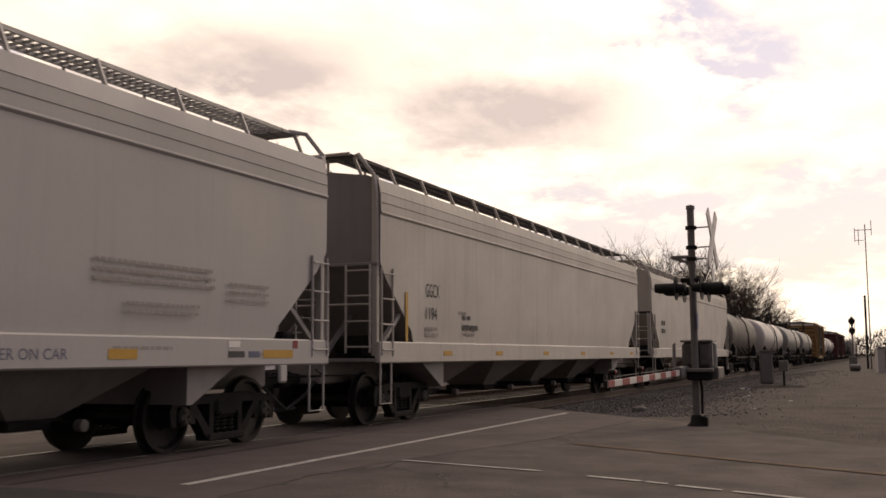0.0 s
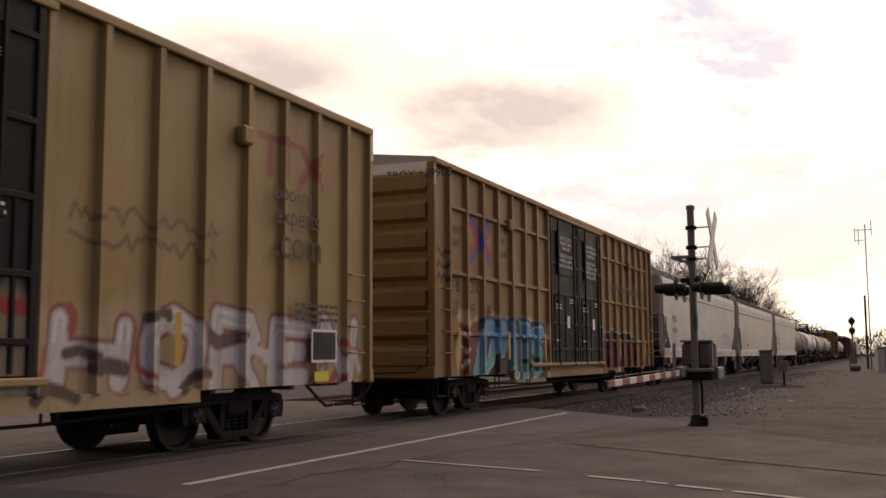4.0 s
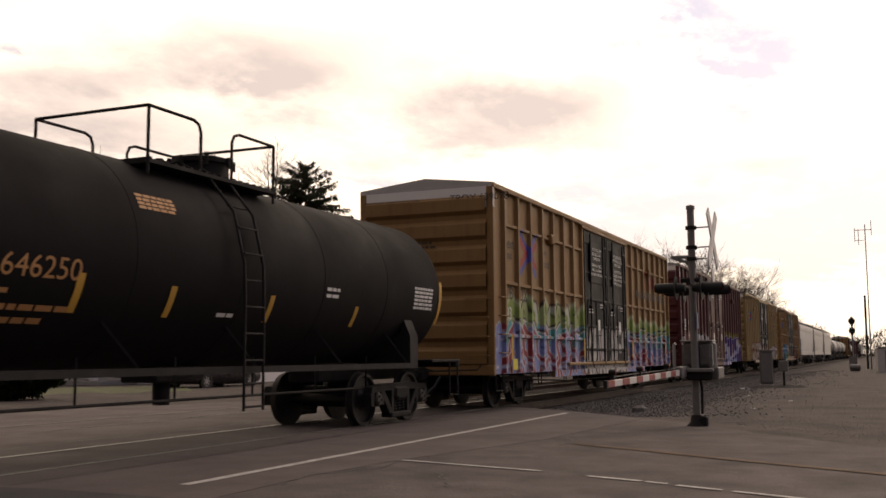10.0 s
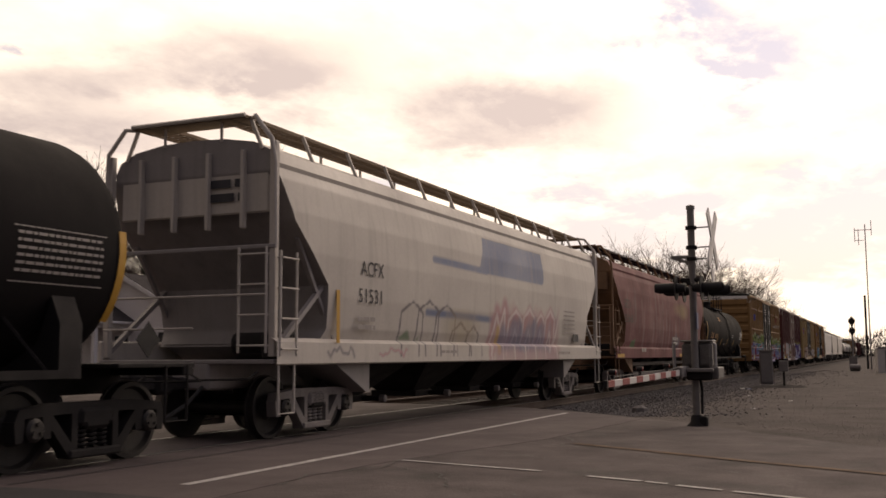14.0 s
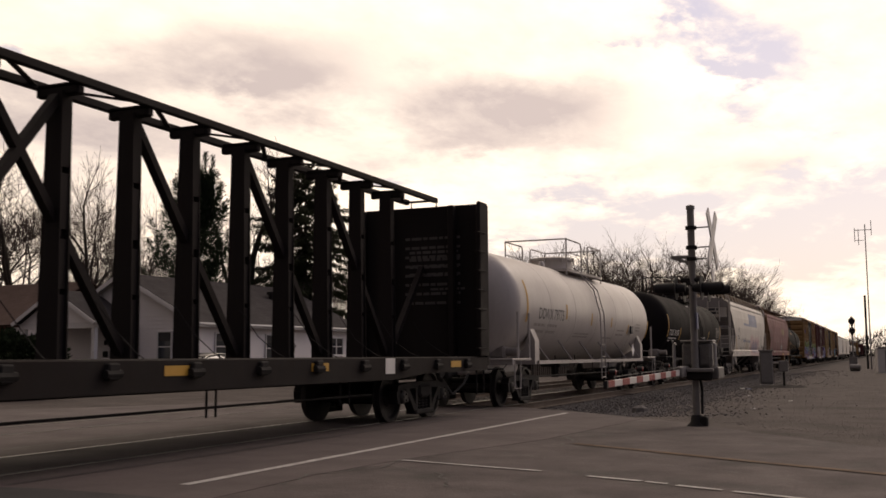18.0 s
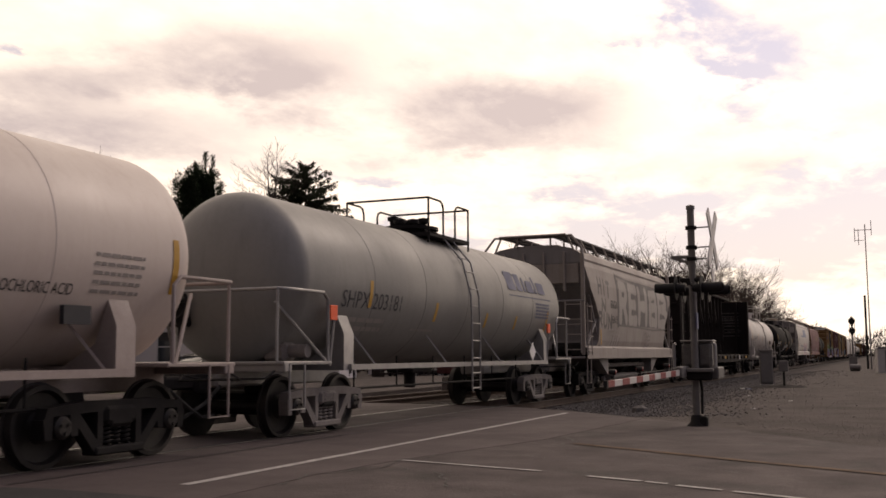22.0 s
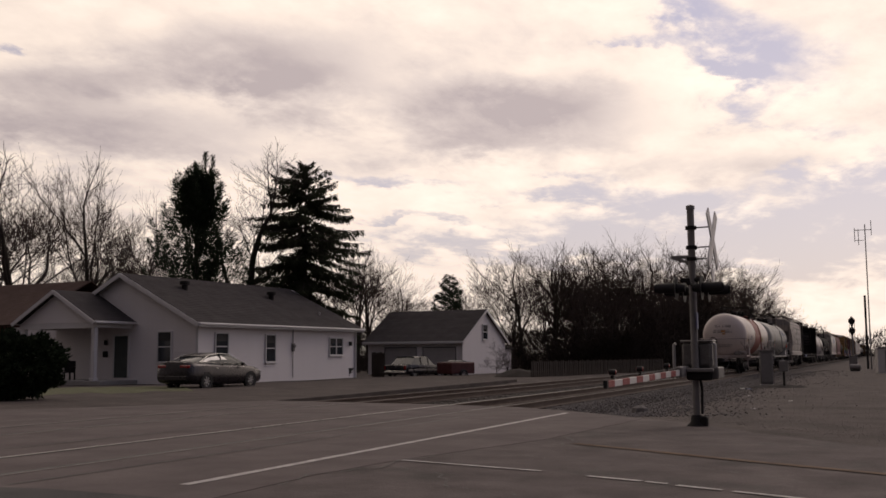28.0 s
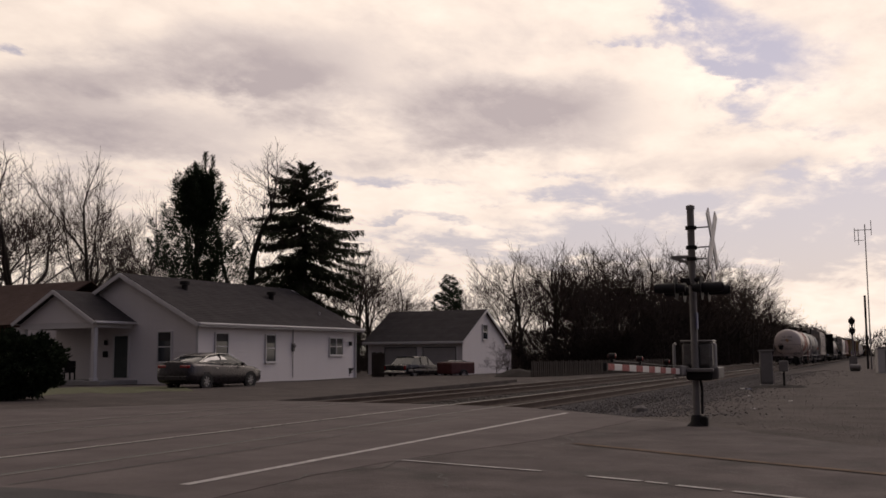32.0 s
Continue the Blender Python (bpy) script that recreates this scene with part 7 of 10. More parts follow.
# -- cream hopper with the blue stripe
sp = Spray(-8.6, 8.6, 1.08, 4.0)
FB = (0.11, 0.145, 0.25)
sp.stroke([(-3.3, 2.97), (-0.6, 2.94)], 0.075, FB, 0.02)
poly_d = np.maximum(np.maximum(-1.2 - sp.Y + 0.55 * np.clip((sp.Z - 2.9) / 0.75, 0, 1) ** 0.5, sp.Y - 3.3 + 0.25 * np.clip((3.1 - sp.Z) / 0.3, 0, 1) ** 2), np.maximum(2.88 - sp.Z, sp.Z - 3.66))
sp.put(poly_d, FB, 0.02)
sp.stroke([(-3.6, 1.98), (0.6, 1.94)], 0.06, FB, 0.03)
for y0, y1, z1 in ((-4.7, -3.7, 2.15), (-4.0, -3.0, 2.2), (-3.2, -2.2, 2.15), (-2.4, -1.5, 1.85), (-1.6, -0.9, 1.8)):
    sp.stroke([(y0, 1.2), (y0 + 0.05, z1 - 0.2), ((y0 + y1) / 2, z1), (y1 - 0.05, z1 - 0.2), (y1, 1.2)], 0.026, (0.10, 0.085, 0.10), 0.015)
sp.disc(-1.9, 1.75, 0.8, 0.3, (0.32, 0.24, 0.13), 0.12, 0.5)
sp.cloud(0.1, 4.3, 1.2, 2.0, (0.10, 0.12, 0.22), 72, 0.2, 0.75)
sp.disc(2.7, 1.7, 0.7, 0.22, (0.05, 0.08, 0.2), 0.15, 0.8)
sp.cloud(-0.35, 4.55, 1.3, 2.2, (0.38, 0.19, 0.20), 78, 0.12, 0.55)
PALE_SPRAY, PINK_SPRAY = (0.55, 0.46, 0.45), (0.38, 0.19, 0.20)
sp.stroke([(-0.35, 1.25), (0.0, 2.15), (0.25, 1.85), (0.5, 2.28), (0.75, 1.6)], 0.16, PINK_SPRAY, 0.08)
sp.stroke([(-0.35, 1.22), (0.02, 2.05), (0.25, 1.78), (0.48, 2.20), (0.62, 1.55), (0.55, 1.2)], 0.045, PALE_SPRAY, 0.03)
for y0, y1, z1 in ((0.75, 1.75, 2.12), (1.75, 2.65, 2.2), (2.65, 3.45, 2.1), (3.4, 4.2, 2.22)):
    ym = (y0 + y1) / 2
    sp.stroke([(y0 + 0.08, 1.62), (y0 + 0.14, z1 - 0.22), (ym, z1), (y1 - 0.12, z1 - 0.22), (y1 - 0.06, 1.66)], 0.15, PINK_SPRAY, 0.07)
    sp.stroke([(y0, 1.45), (y0 + 0.05, z1 - 0.16), (ym, z1 + 0.08), (y1 - 0.05, z1 - 0.16), (y1, 1.5)], 0.04, PALE_SPRAY, 0.03)
    sp.stroke([(y0 + 0.3, 1.3), (ym, 1.78), (y1 - 0.1, 1.32)], 0.035, PALE_SPRAY, 0.03)
sp.stroke([(4.15, 1.3), (4.35, 1.75), (4.45, 2.05), (4.3, 1.5)], 0.05, PALE_SPRAY, 0.03)
sp.stroke([(0.12, 1.3), (0.16, 1.75)], 0.10, (0.42, 0.26, 0.09), 0.05)
sp.cloud(-0.2, 4.4, 1.0, 1.42, (0.40, 0.20, 0.21), 74, 0.05, 0.6)
for y0, y1 in ((0.3, 1.7), (1.5, 2.6), (2.5, 3.5)):
    sp.cloud(y0, y1, 1.32, 1.92, (0.08, 0.10, 0.19), int(y0 * 10) + 80, 0.08, 0.6)
for y in (-0.35, 0.35, 1.1, 1.85, 2.6, 3.35, 4.3):
    sp.stroke([(y, 1.38), (y + 0.05, 1.02)], 0.03, PALE_SPRAY, 0.02)
scribble(sp, -7.2, -6.3, 1.15, 1.4, (0.15, 0.14, 0.16), 1, 75)
scribble(sp, -5.5, -4.4, 1.12, 1.4, (0.42, 0.22, 0.24), 1, 76)
sp.cloud(-4.7, -3.9, 1.48, 1.60, (0.05, 0.14, 0.05), 77, 0.03, 0.8)
AC = joined(hopper(-137.83, 8.6, HOP_PALE, "cream covered hopper with a faded blue stripe and graffiti", "round", WALK_RUST, HOP_SHADED_END, "grey", spray=sp))
letters(AC, "ACFX", INK, -6.2, 0, 2.47, 0.24, 1.583, stretch=0.8)
letters(AC, "51531", INK, -6.25, 0, 2.04, 0.23, 1.570, stretch=0.8)
bars(AC, INK_FADED, [(-6.3, -5.7, 1.75, 0.07), (-6.3, -5.7, 1.62, 0.07)] + [(4.9, 5.9, 2.3 - 0.11 * k, 0.045) for k in range(6)], 1.572, 3)
bars(AC, INK_FADED, [(4.4, 5.5, 1.22, 0.07), (-3.0, -2.2, 1.25, 0.05)], 1.564, 4)
part("data_plate", Geo().box(1.545, 1.549, 5.8, 6.3, 1.55, 1.75), INK, AC, "black data plate")
part("reflective_strip", Geo().box(1.575, 1.58, -6.98, -6.88, 1.4, 2.2), YELLOW_REFLECT, AC)
bars(AC, INK, [(0.3, 0.85, 3.6, 0.12), (0.3, 0.85, 3.4, 0.12)], -8.6 + 0.14, 5, rear=True)

# -- black tank with white data
T = joined(tank_car(-156.01, 8.0, TANK_BLACK, "black tank car with white stencilled data", truck=6.7, rail_mat=STEEL_DARK, end_rail=False,
                    stripes=((-7.0, 1.9, 2.8), (-4.4, 1.8, 2.3), (-0.3, 1.9, 2.4), (3.0, 1.9, 2.3), (6.7, 1.6, 2.6))))
letters(T, "TCBX 251507", INK_WHITE, -7.0 + 0.3, 0, 1.98, 0.22, 0, wrap=shell_at, stretch=2.1)
bars(T, INK_WHITE, [(-6.6, -5.0, 1.84, 0.045), (-6.6, -5.2, 1.74, 0.045)] + [(-0.6, 0.6, 1.85 - 0.1 * k, 0.05) for k in range(5)] + [(1.2, 2.2, 1.95 - 0.1 * k, 0.05) for k in range(3)] + [(-0.8, 0.0, 3.35, 0.05)], 0, 5, wrap=shell_at)
bars(T, INK_FADED, [(5.2, 6.5, 2.50, 0.015), (5.2, 6.5, 1.95, 0.015)] + [(5.25, 6.45, 2.43 - 0.075 * k, 0.03) for k in range(6)], 0, 15, wrap=shell_at)
g = Geo()
for k in range(4):
    z0, z1 = 1.5 + 0.08 * k, 1.58 + 0.08 * k
    g.add([shell_at(3.0, z0), shell_at(3.7, z0), shell_at(3.7, z1), shell_at(3.0, z1)], [(0, 1, 2, 3)])
part("notice", g, INK_ORANGE, T, "orange notice panel", fix=False)
part("placard", Geo().box(-0.004, 0.004, -0.15, 0.15, -0.15, 0.15), BLACK, T, "diamond placard", at=pose(1.36, 7.2, 1.4, 45, 0, 0))

RAIL_WHITE = material("dirty_white_rail", (0.40, 0.37, 0.35), 0.6, var=0.4, scale=4, bump=0.001, dark=(0.22, 0.19, 0.17))
# -- white tank
D = joined(tank_car(-173.89, 7.8, TANK_WHITE, "white tank car with black lettering and white handrails", truck=6.0, head=0.3, deck_half=1.9, deck_at=0.2, dome_at=-0.2, rail_h=0.76, dome="white", rail_mat=RAIL_WHITE, end_rail=False,
                    stripes=((-6.5, 2.0, 3.0), (-3.22, 2.15, 2.55), (-0.65, 2.05, 2.4), (1.7, 2.05, 2.35), (4.0, 1.9, 2.2), (6.9, 1.8, 2.4))))
letters(D, "DOWX 79775", INK, -5.52, 0, 2.10, 0.28, 0, wrap=shell_at, stretch=2.1)
bars(D, INK_FADED, [(-5.8, -4.9, 1.92, 0.07), (-4.7, -3.9, 1.92, 0.07), (-5.8, -4.8, 1.76, 0.07), (-4.7, -3.9, 1.76, 0.07), (-2.1, -0.6, 1.78, 0.04), (-2.1, -0.6, 1.7, 0.04), (1.0, 2.2, 1.7, 0.05), (2.6, 3.6, 1.95, 0.05), (2.6, 3.6, 1.82, 0.05), (5.1, 5.8, 2.2, 0.04), (5.1, 5.8, 2.1, 0.04), (5.1, 5.8, 2.0, 0.04)], 0, 6, wrap=shell_at)
letters(D, "C", INK_FADED, -3.0, 0, 2.12, 0.12, 0, wrap=shell_at)
part("data_plate", Geo().box(1.31, 1.36, 4.3, 4.6, 1.9, 2.15), INK, D, "black data plate")
part("placard", Geo().box(-0.006, 0.006, -0.15, 0.15, -0.15, 0.15), WHITE_PAINT, D, "white diamond placard", at=pose(1.33, 4.6, 1.35, 45, 0, 0))
for y in (-7.3, -6.5, 7.3):
    part("end_post", Geo().tube([(1.38, y, 1.1), (1.38, y, 2.2)], 0.03, 8), RAIL_WHITE, D)

# -- lumber car
INK_DIM = material("stencil_dim", (0.075, 0.068, 0.066), 0.8, var=0.3, bump=0.0)
MD = joined(centre_beam(-194.74, 11.38, "dark empty centre-beam lumber flatcar with bulkheads"))
for y0, y1, w in ((-9.2, -8.35, "MDS"), (-7.95, -7.0, "20155")):
    part("name_board", Geo().box(1.462, 1.556, y0, y1, 0.92, 1.13), SIGN_BLUE, MD, "blue board with white lettering")
    letters(MD, w, INK_WHITE, y0 + 0.08, 0, 0.96, 0.14, 1.559, stretch=y1 - y0 - 0.16)
reflectors(MD, (-6.0, -2.4, 0.9, 4.2, 9.4), 1.464, 0.98, 0.12, 0.5)
bars(MD, INK_DIM, [(-0.3, 0.9, 3.4 - 0.16 * k, 0.06) for k in range(4)] + [(0.2, 1.0, 2.6, 0.05)], 11.38 - 0.105, 7, rear=True)
bars(MD, INK_DIM, [(-0.4, 0.9, 3.7 - 0.2 * k, 0.06) for k in range(8)], 11.38 - 0.108, 8, rear=True)
part("data_plate", Geo().box(1.462, 1.468, 6.6, 6.95, 0.90, 1.16), INK_WHITE, MD, "white data plate")

# -- dirty white hopper with block letters
sp = Spray(-6.2, 6.2, 1.3, 4.0)
DK = (0.055, 0.05, 0.055)
for k, (ch, a, b) in enumerate((("R", -2.45, -1.16), ("E", -1.16, 0.20), ("H", 0.20, 1.81), ("a", 1.81, 3.45), ("B", 3.45, 5.45))):
    sp.put(np.maximum(np.abs(sp.Y - (a + b) / 2) - (b - a) / 2, np.abs(sp.Z - 2.84) - 0.70), DK, 0.02)
    d = np.full(sp.Y.shape, 1e3)
    for pts in STROKES[ch]:
        d = np.minimum(d, sp.dist_line([(a + 0.27 + (b - a - 0.52) * p + 0.05 * (q - 0.5), 2.33 + 1.02 * q) for p, q in pts]))
    sp.put(d - 0.185 - 0.02 * np.sin(sp.Y * 5 + k), (0.35, 0.32, 0.29), 0.015)
sp.stroke([(-2.58, 3.66), (-1.16, 3.60), (0.2, 3.56), (1.81, 3.58), (3.5, 3.54), (5.5, 3.55)], 0.05, DK, 0.02)
sp.stroke([(-2.52, 2.12), (0.4, 2.10), (2.6, 2.06), (5.45, 2.14)], 0.035, DK, 0.02)
sp.stroke([(-2.55, 3.64), (-2.52, 2.12)], 0.10, DK, 0.02)
for w, z, y0, pitch, tall in (("HIT", 3.02, -4.85, 0.48, 0.40), ("N", 2.52, -4.50, 0.6, 0.28), ("RUN", 2.06, -4.85, 0.56, 0.36)):
    for k, ch in enumerate(w):
        for pts in STROKES[ch]:
            sp.stroke([(y0 + pitch * (k + 0.64 * p), z + tall * q - 0.03 * k) for p, q in pts], 0.060, DK, 0.015)
for y, h in ((-3.27, 0.36), (-2.95, 0.34), (-2.70, 0.34), (-2.40, 0.3)):
    sp.stroke([(y, 1.42), (y + 0.16, 1.42 + h)], 0.024, DK, 0.015, 0.85)
sp.stroke([(-3.27, 1.42), (-3.02, 1.42)], 0.02, DK, 0.015, 0.85)
scribble(sp, 1.3, 2.3, 1.42, 1.95, (0.10, 0.09, 0.085), 3, 85, 0.02)
sp.cloud(1.0, 1.9, 1.5, 1.9, (0.2, 0.17, 0.15), 83, 0.1, 0.6)
BB = joined(hopper(-214.88, 6.2, HOP_DIRTY, "dirty white covered hopper with black block graffiti", "round", WALK_DARK, HOP_SHADED_END, spray=sp, outlets=3, pipes=True))
letters(BB, "BBGX", INK, -3.50, 0, 2.60, 0.25, 1.583, stretch=0.85)
letters(BB, "95615", INK, -3.48, 0, 2.15, 0.23, 1.574, stretch=0.85)
bars(BB, INK_FADED, [(-3.8, -3.3, 1.92, 0.05), (-3.2, -2.7, 1.92, 0.05), (-3.8, -3.3, 1.8, 0.05), (-3.2, -2.7, 1.8, 0.05), (-0.5, 2.0, 1.3, 0.03)], 1.566, 3)
part("reflective_strip", Geo().box(1.57, 1.575, -4.75, -4.65, 1.5, 1.95), YELLOW_REFLECT, BB)

# -- grey tank
S = joined(tank_car(-229.31, 7.1, TANK_GREY, "grey tank car with black lettering", truck=5.3, head=0.22, rail_h=0.6, end_rail=True, deck_half=1.05, struts=4, dome="fittings", frame_kind="grey",
                    stripes=((-4.35, 2.0, 2.45), (-1.6, 1.85, 2.2), (1.1, 1.8, 2.1), (3.0, 1.8, 2.1), (5.3, 1.7, 2.3))))
letters(S, "SHPX 203181", INK, -5.25, 0, 1.98, 0.27, 0, wrap=shell_at, stretch=2.15)
bars(S, INK_FADED, [(-5.4, -3.6, 1.76, 0.07), (-5.4, -3.6, 1.62, 0.07), (-2.4, -1.4, 1.66, 0.04)], 0, 5, wrap=shell_at)
for y0, y1, h in ((2.5, 3.05, 0.42), (3.15, 3.5, 0.40), (3.62, 3.74, 0.34), (3.86, 4.32, 0.28), (4.44, 4.56, 0.40), (4.68, 5.2, 0.28)):
    bars(S, INK_SLATE, [(y0, y1, 2.70, h)], 0, 6, name="owner_mark", wrap=lambda u, z: shell_at(u, z, 0.018))
bars(S, INK_SLATE, [(4.4, 5.45, 2.42 - 0.08 * k, 0.05) for k in range(5)] + [(2.5, 5.6, 2.56, 0.03)], 0, 7, wrap=shell_at)
for y in (-5.7, 5.2):
    part("flag_post", Geo().tube([(1.34, y, 1.05), (1.40, y + 0.03, 1.75)], 0.025, 6), STEEL_GREY, S)
    part("marker_flag", Geo().box(1.37, 1.41, y - 0.08, y + 0.14, 1.75, 1.98, 0.01), FLAG_ORANGE, S, "bright orange marker")
part("placard", Geo().box(-0.006, 0.006, -0.16, 0.16, -0.16, 0.16), WHITE_PAINT, S, "white diamond placard", at=pose(1.40, 3.92, 1.28, 45, 0, 0))

# -- the last car
RAIL_CREAM = material("dirty_cream_rail", (0.36, 0.30, 0.28), 0.6, var=0.4, scale=4, bump=0.001, dark=(0.2, 0.16, 0.14))
TI = joined(tank_car(-244.76999999999998, 7.2, TANK_CREAM, "cream tank car with a red band, last of the train", truck=5.45, band=(-1.66, 1.60, BAND_RED), head=0.4, dome="fittings", rail_mat=RAIL_CREAM, deck_half=1.0, struts=2, ladder_mat=BAND_RED, rail_h=0.6,
                     stripes=((-5.85, 1.95, 2.95), (-3.1, 2.0, 2.45), (-1.83, 2.1, 2.55), (1.62, 2.05, 2.5), (3.1, 2.05, 2.5), (6.0, 1.95, 2.6))))
letters(TI, "TILX  112086", INK, -5.4, 0, 2.1, 0.25, 0, wrap=shell_at, stretch=2.05)
letters(TI, "LD LMT 203000 LB  92080 KG", INK_FADED, -5.5, 0, 1.92, 0.075, 0, wrap=shell_at, stretch=1.75)
letters(TI, "LT WT  60000 LB  27220 KG", INK_FADED, -5.5, 0, 1.77, 0.075, 0, wrap=shell_at, stretch=1.65)
letters(TI, "HYDROCHLORIC ACID", INK, 3.15, 0, 1.86, 0.12, 0, wrap=shell_at, stretch=1.3)
bars(TI, INK_FADED, [(-2.9, -1.9, 1.9 - 0.09 * k, 0.045) for k in range(5)] + [(2.0, 3.0, 1.72, 0.05), (2.0, 3.0, 1.62, 0.05)] + [(4.7, 5.5, 2.3 - 0.1 * k, 0.04) for k in range(5)], 0, 8, wrap=shell_at)
g = Geo().add([shell_at(1.82, 2.05), shell_at(2.62, 2.05), shell_at(2.62, 2.33), shell_at(1.82, 2.33)], [(0, 1, 2, 3)])
part("notice", g, SIGN_YELLOW, TI, "yellow emergency notice", fix=False)
bars(TI, INK, [(1.89, 2.55, 2.25, 0.035), (1.89, 2.55, 2.17, 0.05), (1.89, 2.55, 2.09, 0.05)], 0, 9, wrap=lambda u, z: shell_at(u, z, 0.012))
part("data_plate", Geo().box(1.24, 1.30, 4.3, 4.7, 1.55, 1.75), INK, TI, "black data plate")


def rear_head(u, z, half=6.8, bulge=0.62):
    """A point on the rear head of the last car's tank."""
    r = min(0.99, math.hypot(u, z - TANK_Z) / TANK_R)
    return (u, -(half - bulge) - bulge * math.sqrt(1 - r * r) - 0.012, z)


letters(TI, "TILX  112086", INK, -0.55, 0, 2.86, 0.15, 0, "rear", wrap=rear_head, stretch=1.0)
bars(TI, INK_FADED, [(-0.6, 0.35, 2.66, 0.06), (-0.65, 0.5, 2.52, 0.10)], 0, 12, wrap=rear_head)
bars(TI, INK_ORANGE, [(-0.15, 0.2, 2.56, 0.12), (-0.08, 0.12, 2.42, 0.08)], 0, 13, name="rust_stain", wrap=lambda u, z: tuple(c - (0.004 if k == 1 else 0) for k, c in enumerate(rear_head(u, z))))
bars(TI, INK_FADED, [(-0.3, 0.5, 1.75, 0.05), (-0.3, 0.4, 1.65, 0.05)], 0, 14, wrap=rear_head)

# -- wagons far ahead
for y, half, mat, lab in ((64.85, 6.9, TANK_BROWN, "dusty brown tank car far along the train"), (82.83, 8.2, TANK_WHITE, "pale tank car with a dark ring"), (101.83, 8.0, TANK_GREY, "plain grey tank car far along the train"), (120.32, 7.8, TANK_GREY, "plain grey tank car far along the train"),
                          (158.85, 7.5, TANK_WHITE, "pale tank car far along the train"), (176.31, 7.5, TANK_WHITE, "pale tank car far along the train"), (246.16, 7.5, TANK_BLACK, "black tank car far along the train"), (264.65, 7.5, TANK_BLACK, "black tank car far along the train")):
    car = joined(tank_car(y, half, mat, lab, rail_mat=STEEL_DARK, end_rail=False, spin=False, band=(-0.25, 0.25, STEEL_DARK) if mat is TANK_WHITE else None))
joined(boxcar(139.84, TAN, DOOR_BLACK, "rusty tan boxcar far along the train", None, True, spin=False))
joined(boxcar(196.34, MAROON, DOOR_MAROON, "dark maroon boxcar far along the train", None, False, spin=False))
joined(boxcar(218.94, MAROON, DOOR_MAROON, "dark maroon boxcar far along the train", None, False, spin=False))
joined(hopper(287.25, 9.0, HOP_GREY, "grey covered hopper far along the train", spin=False))
joined(hopper(307.8, 9.0, HOP_PALE, "pale covered hopper far along the train", spin=False))


# ---- crossing signal and gate ----
GLASS_DARK = glass("dark_glass")
GLASS_RED = material("red_lens", (0.16, 0.012, 0.01), 0.2, var=0.1, bump=0.0)
SIGN_WHITE = material("weathered_sign", (0.55, 0.53, 0.52), 0.5, var=0.35, scale=6, dark=(0.32, 0.30, 0.29), bump=0.001)
ALUMINIUM = material("dull_aluminium", (0.20, 0.19, 0.185), 0.6, metal=0.2, var=0.5, scale=6, bump=0.002, dark=(0.12, 0.11, 0.105))
CONCRETE = material("concrete", (0.30, 0.285, 0.27), 0.9, var=0.4, scale=4, bump=0.004)
GATE_GREY = material("grimy_gate_housing", (0.15, 0.142, 0.137), 0.6, metal=0.2, var=0.6, scale=7, bump=0.002, dark=(0.05, 0.045, 0.042))
MAST = (6.16, 17.6)


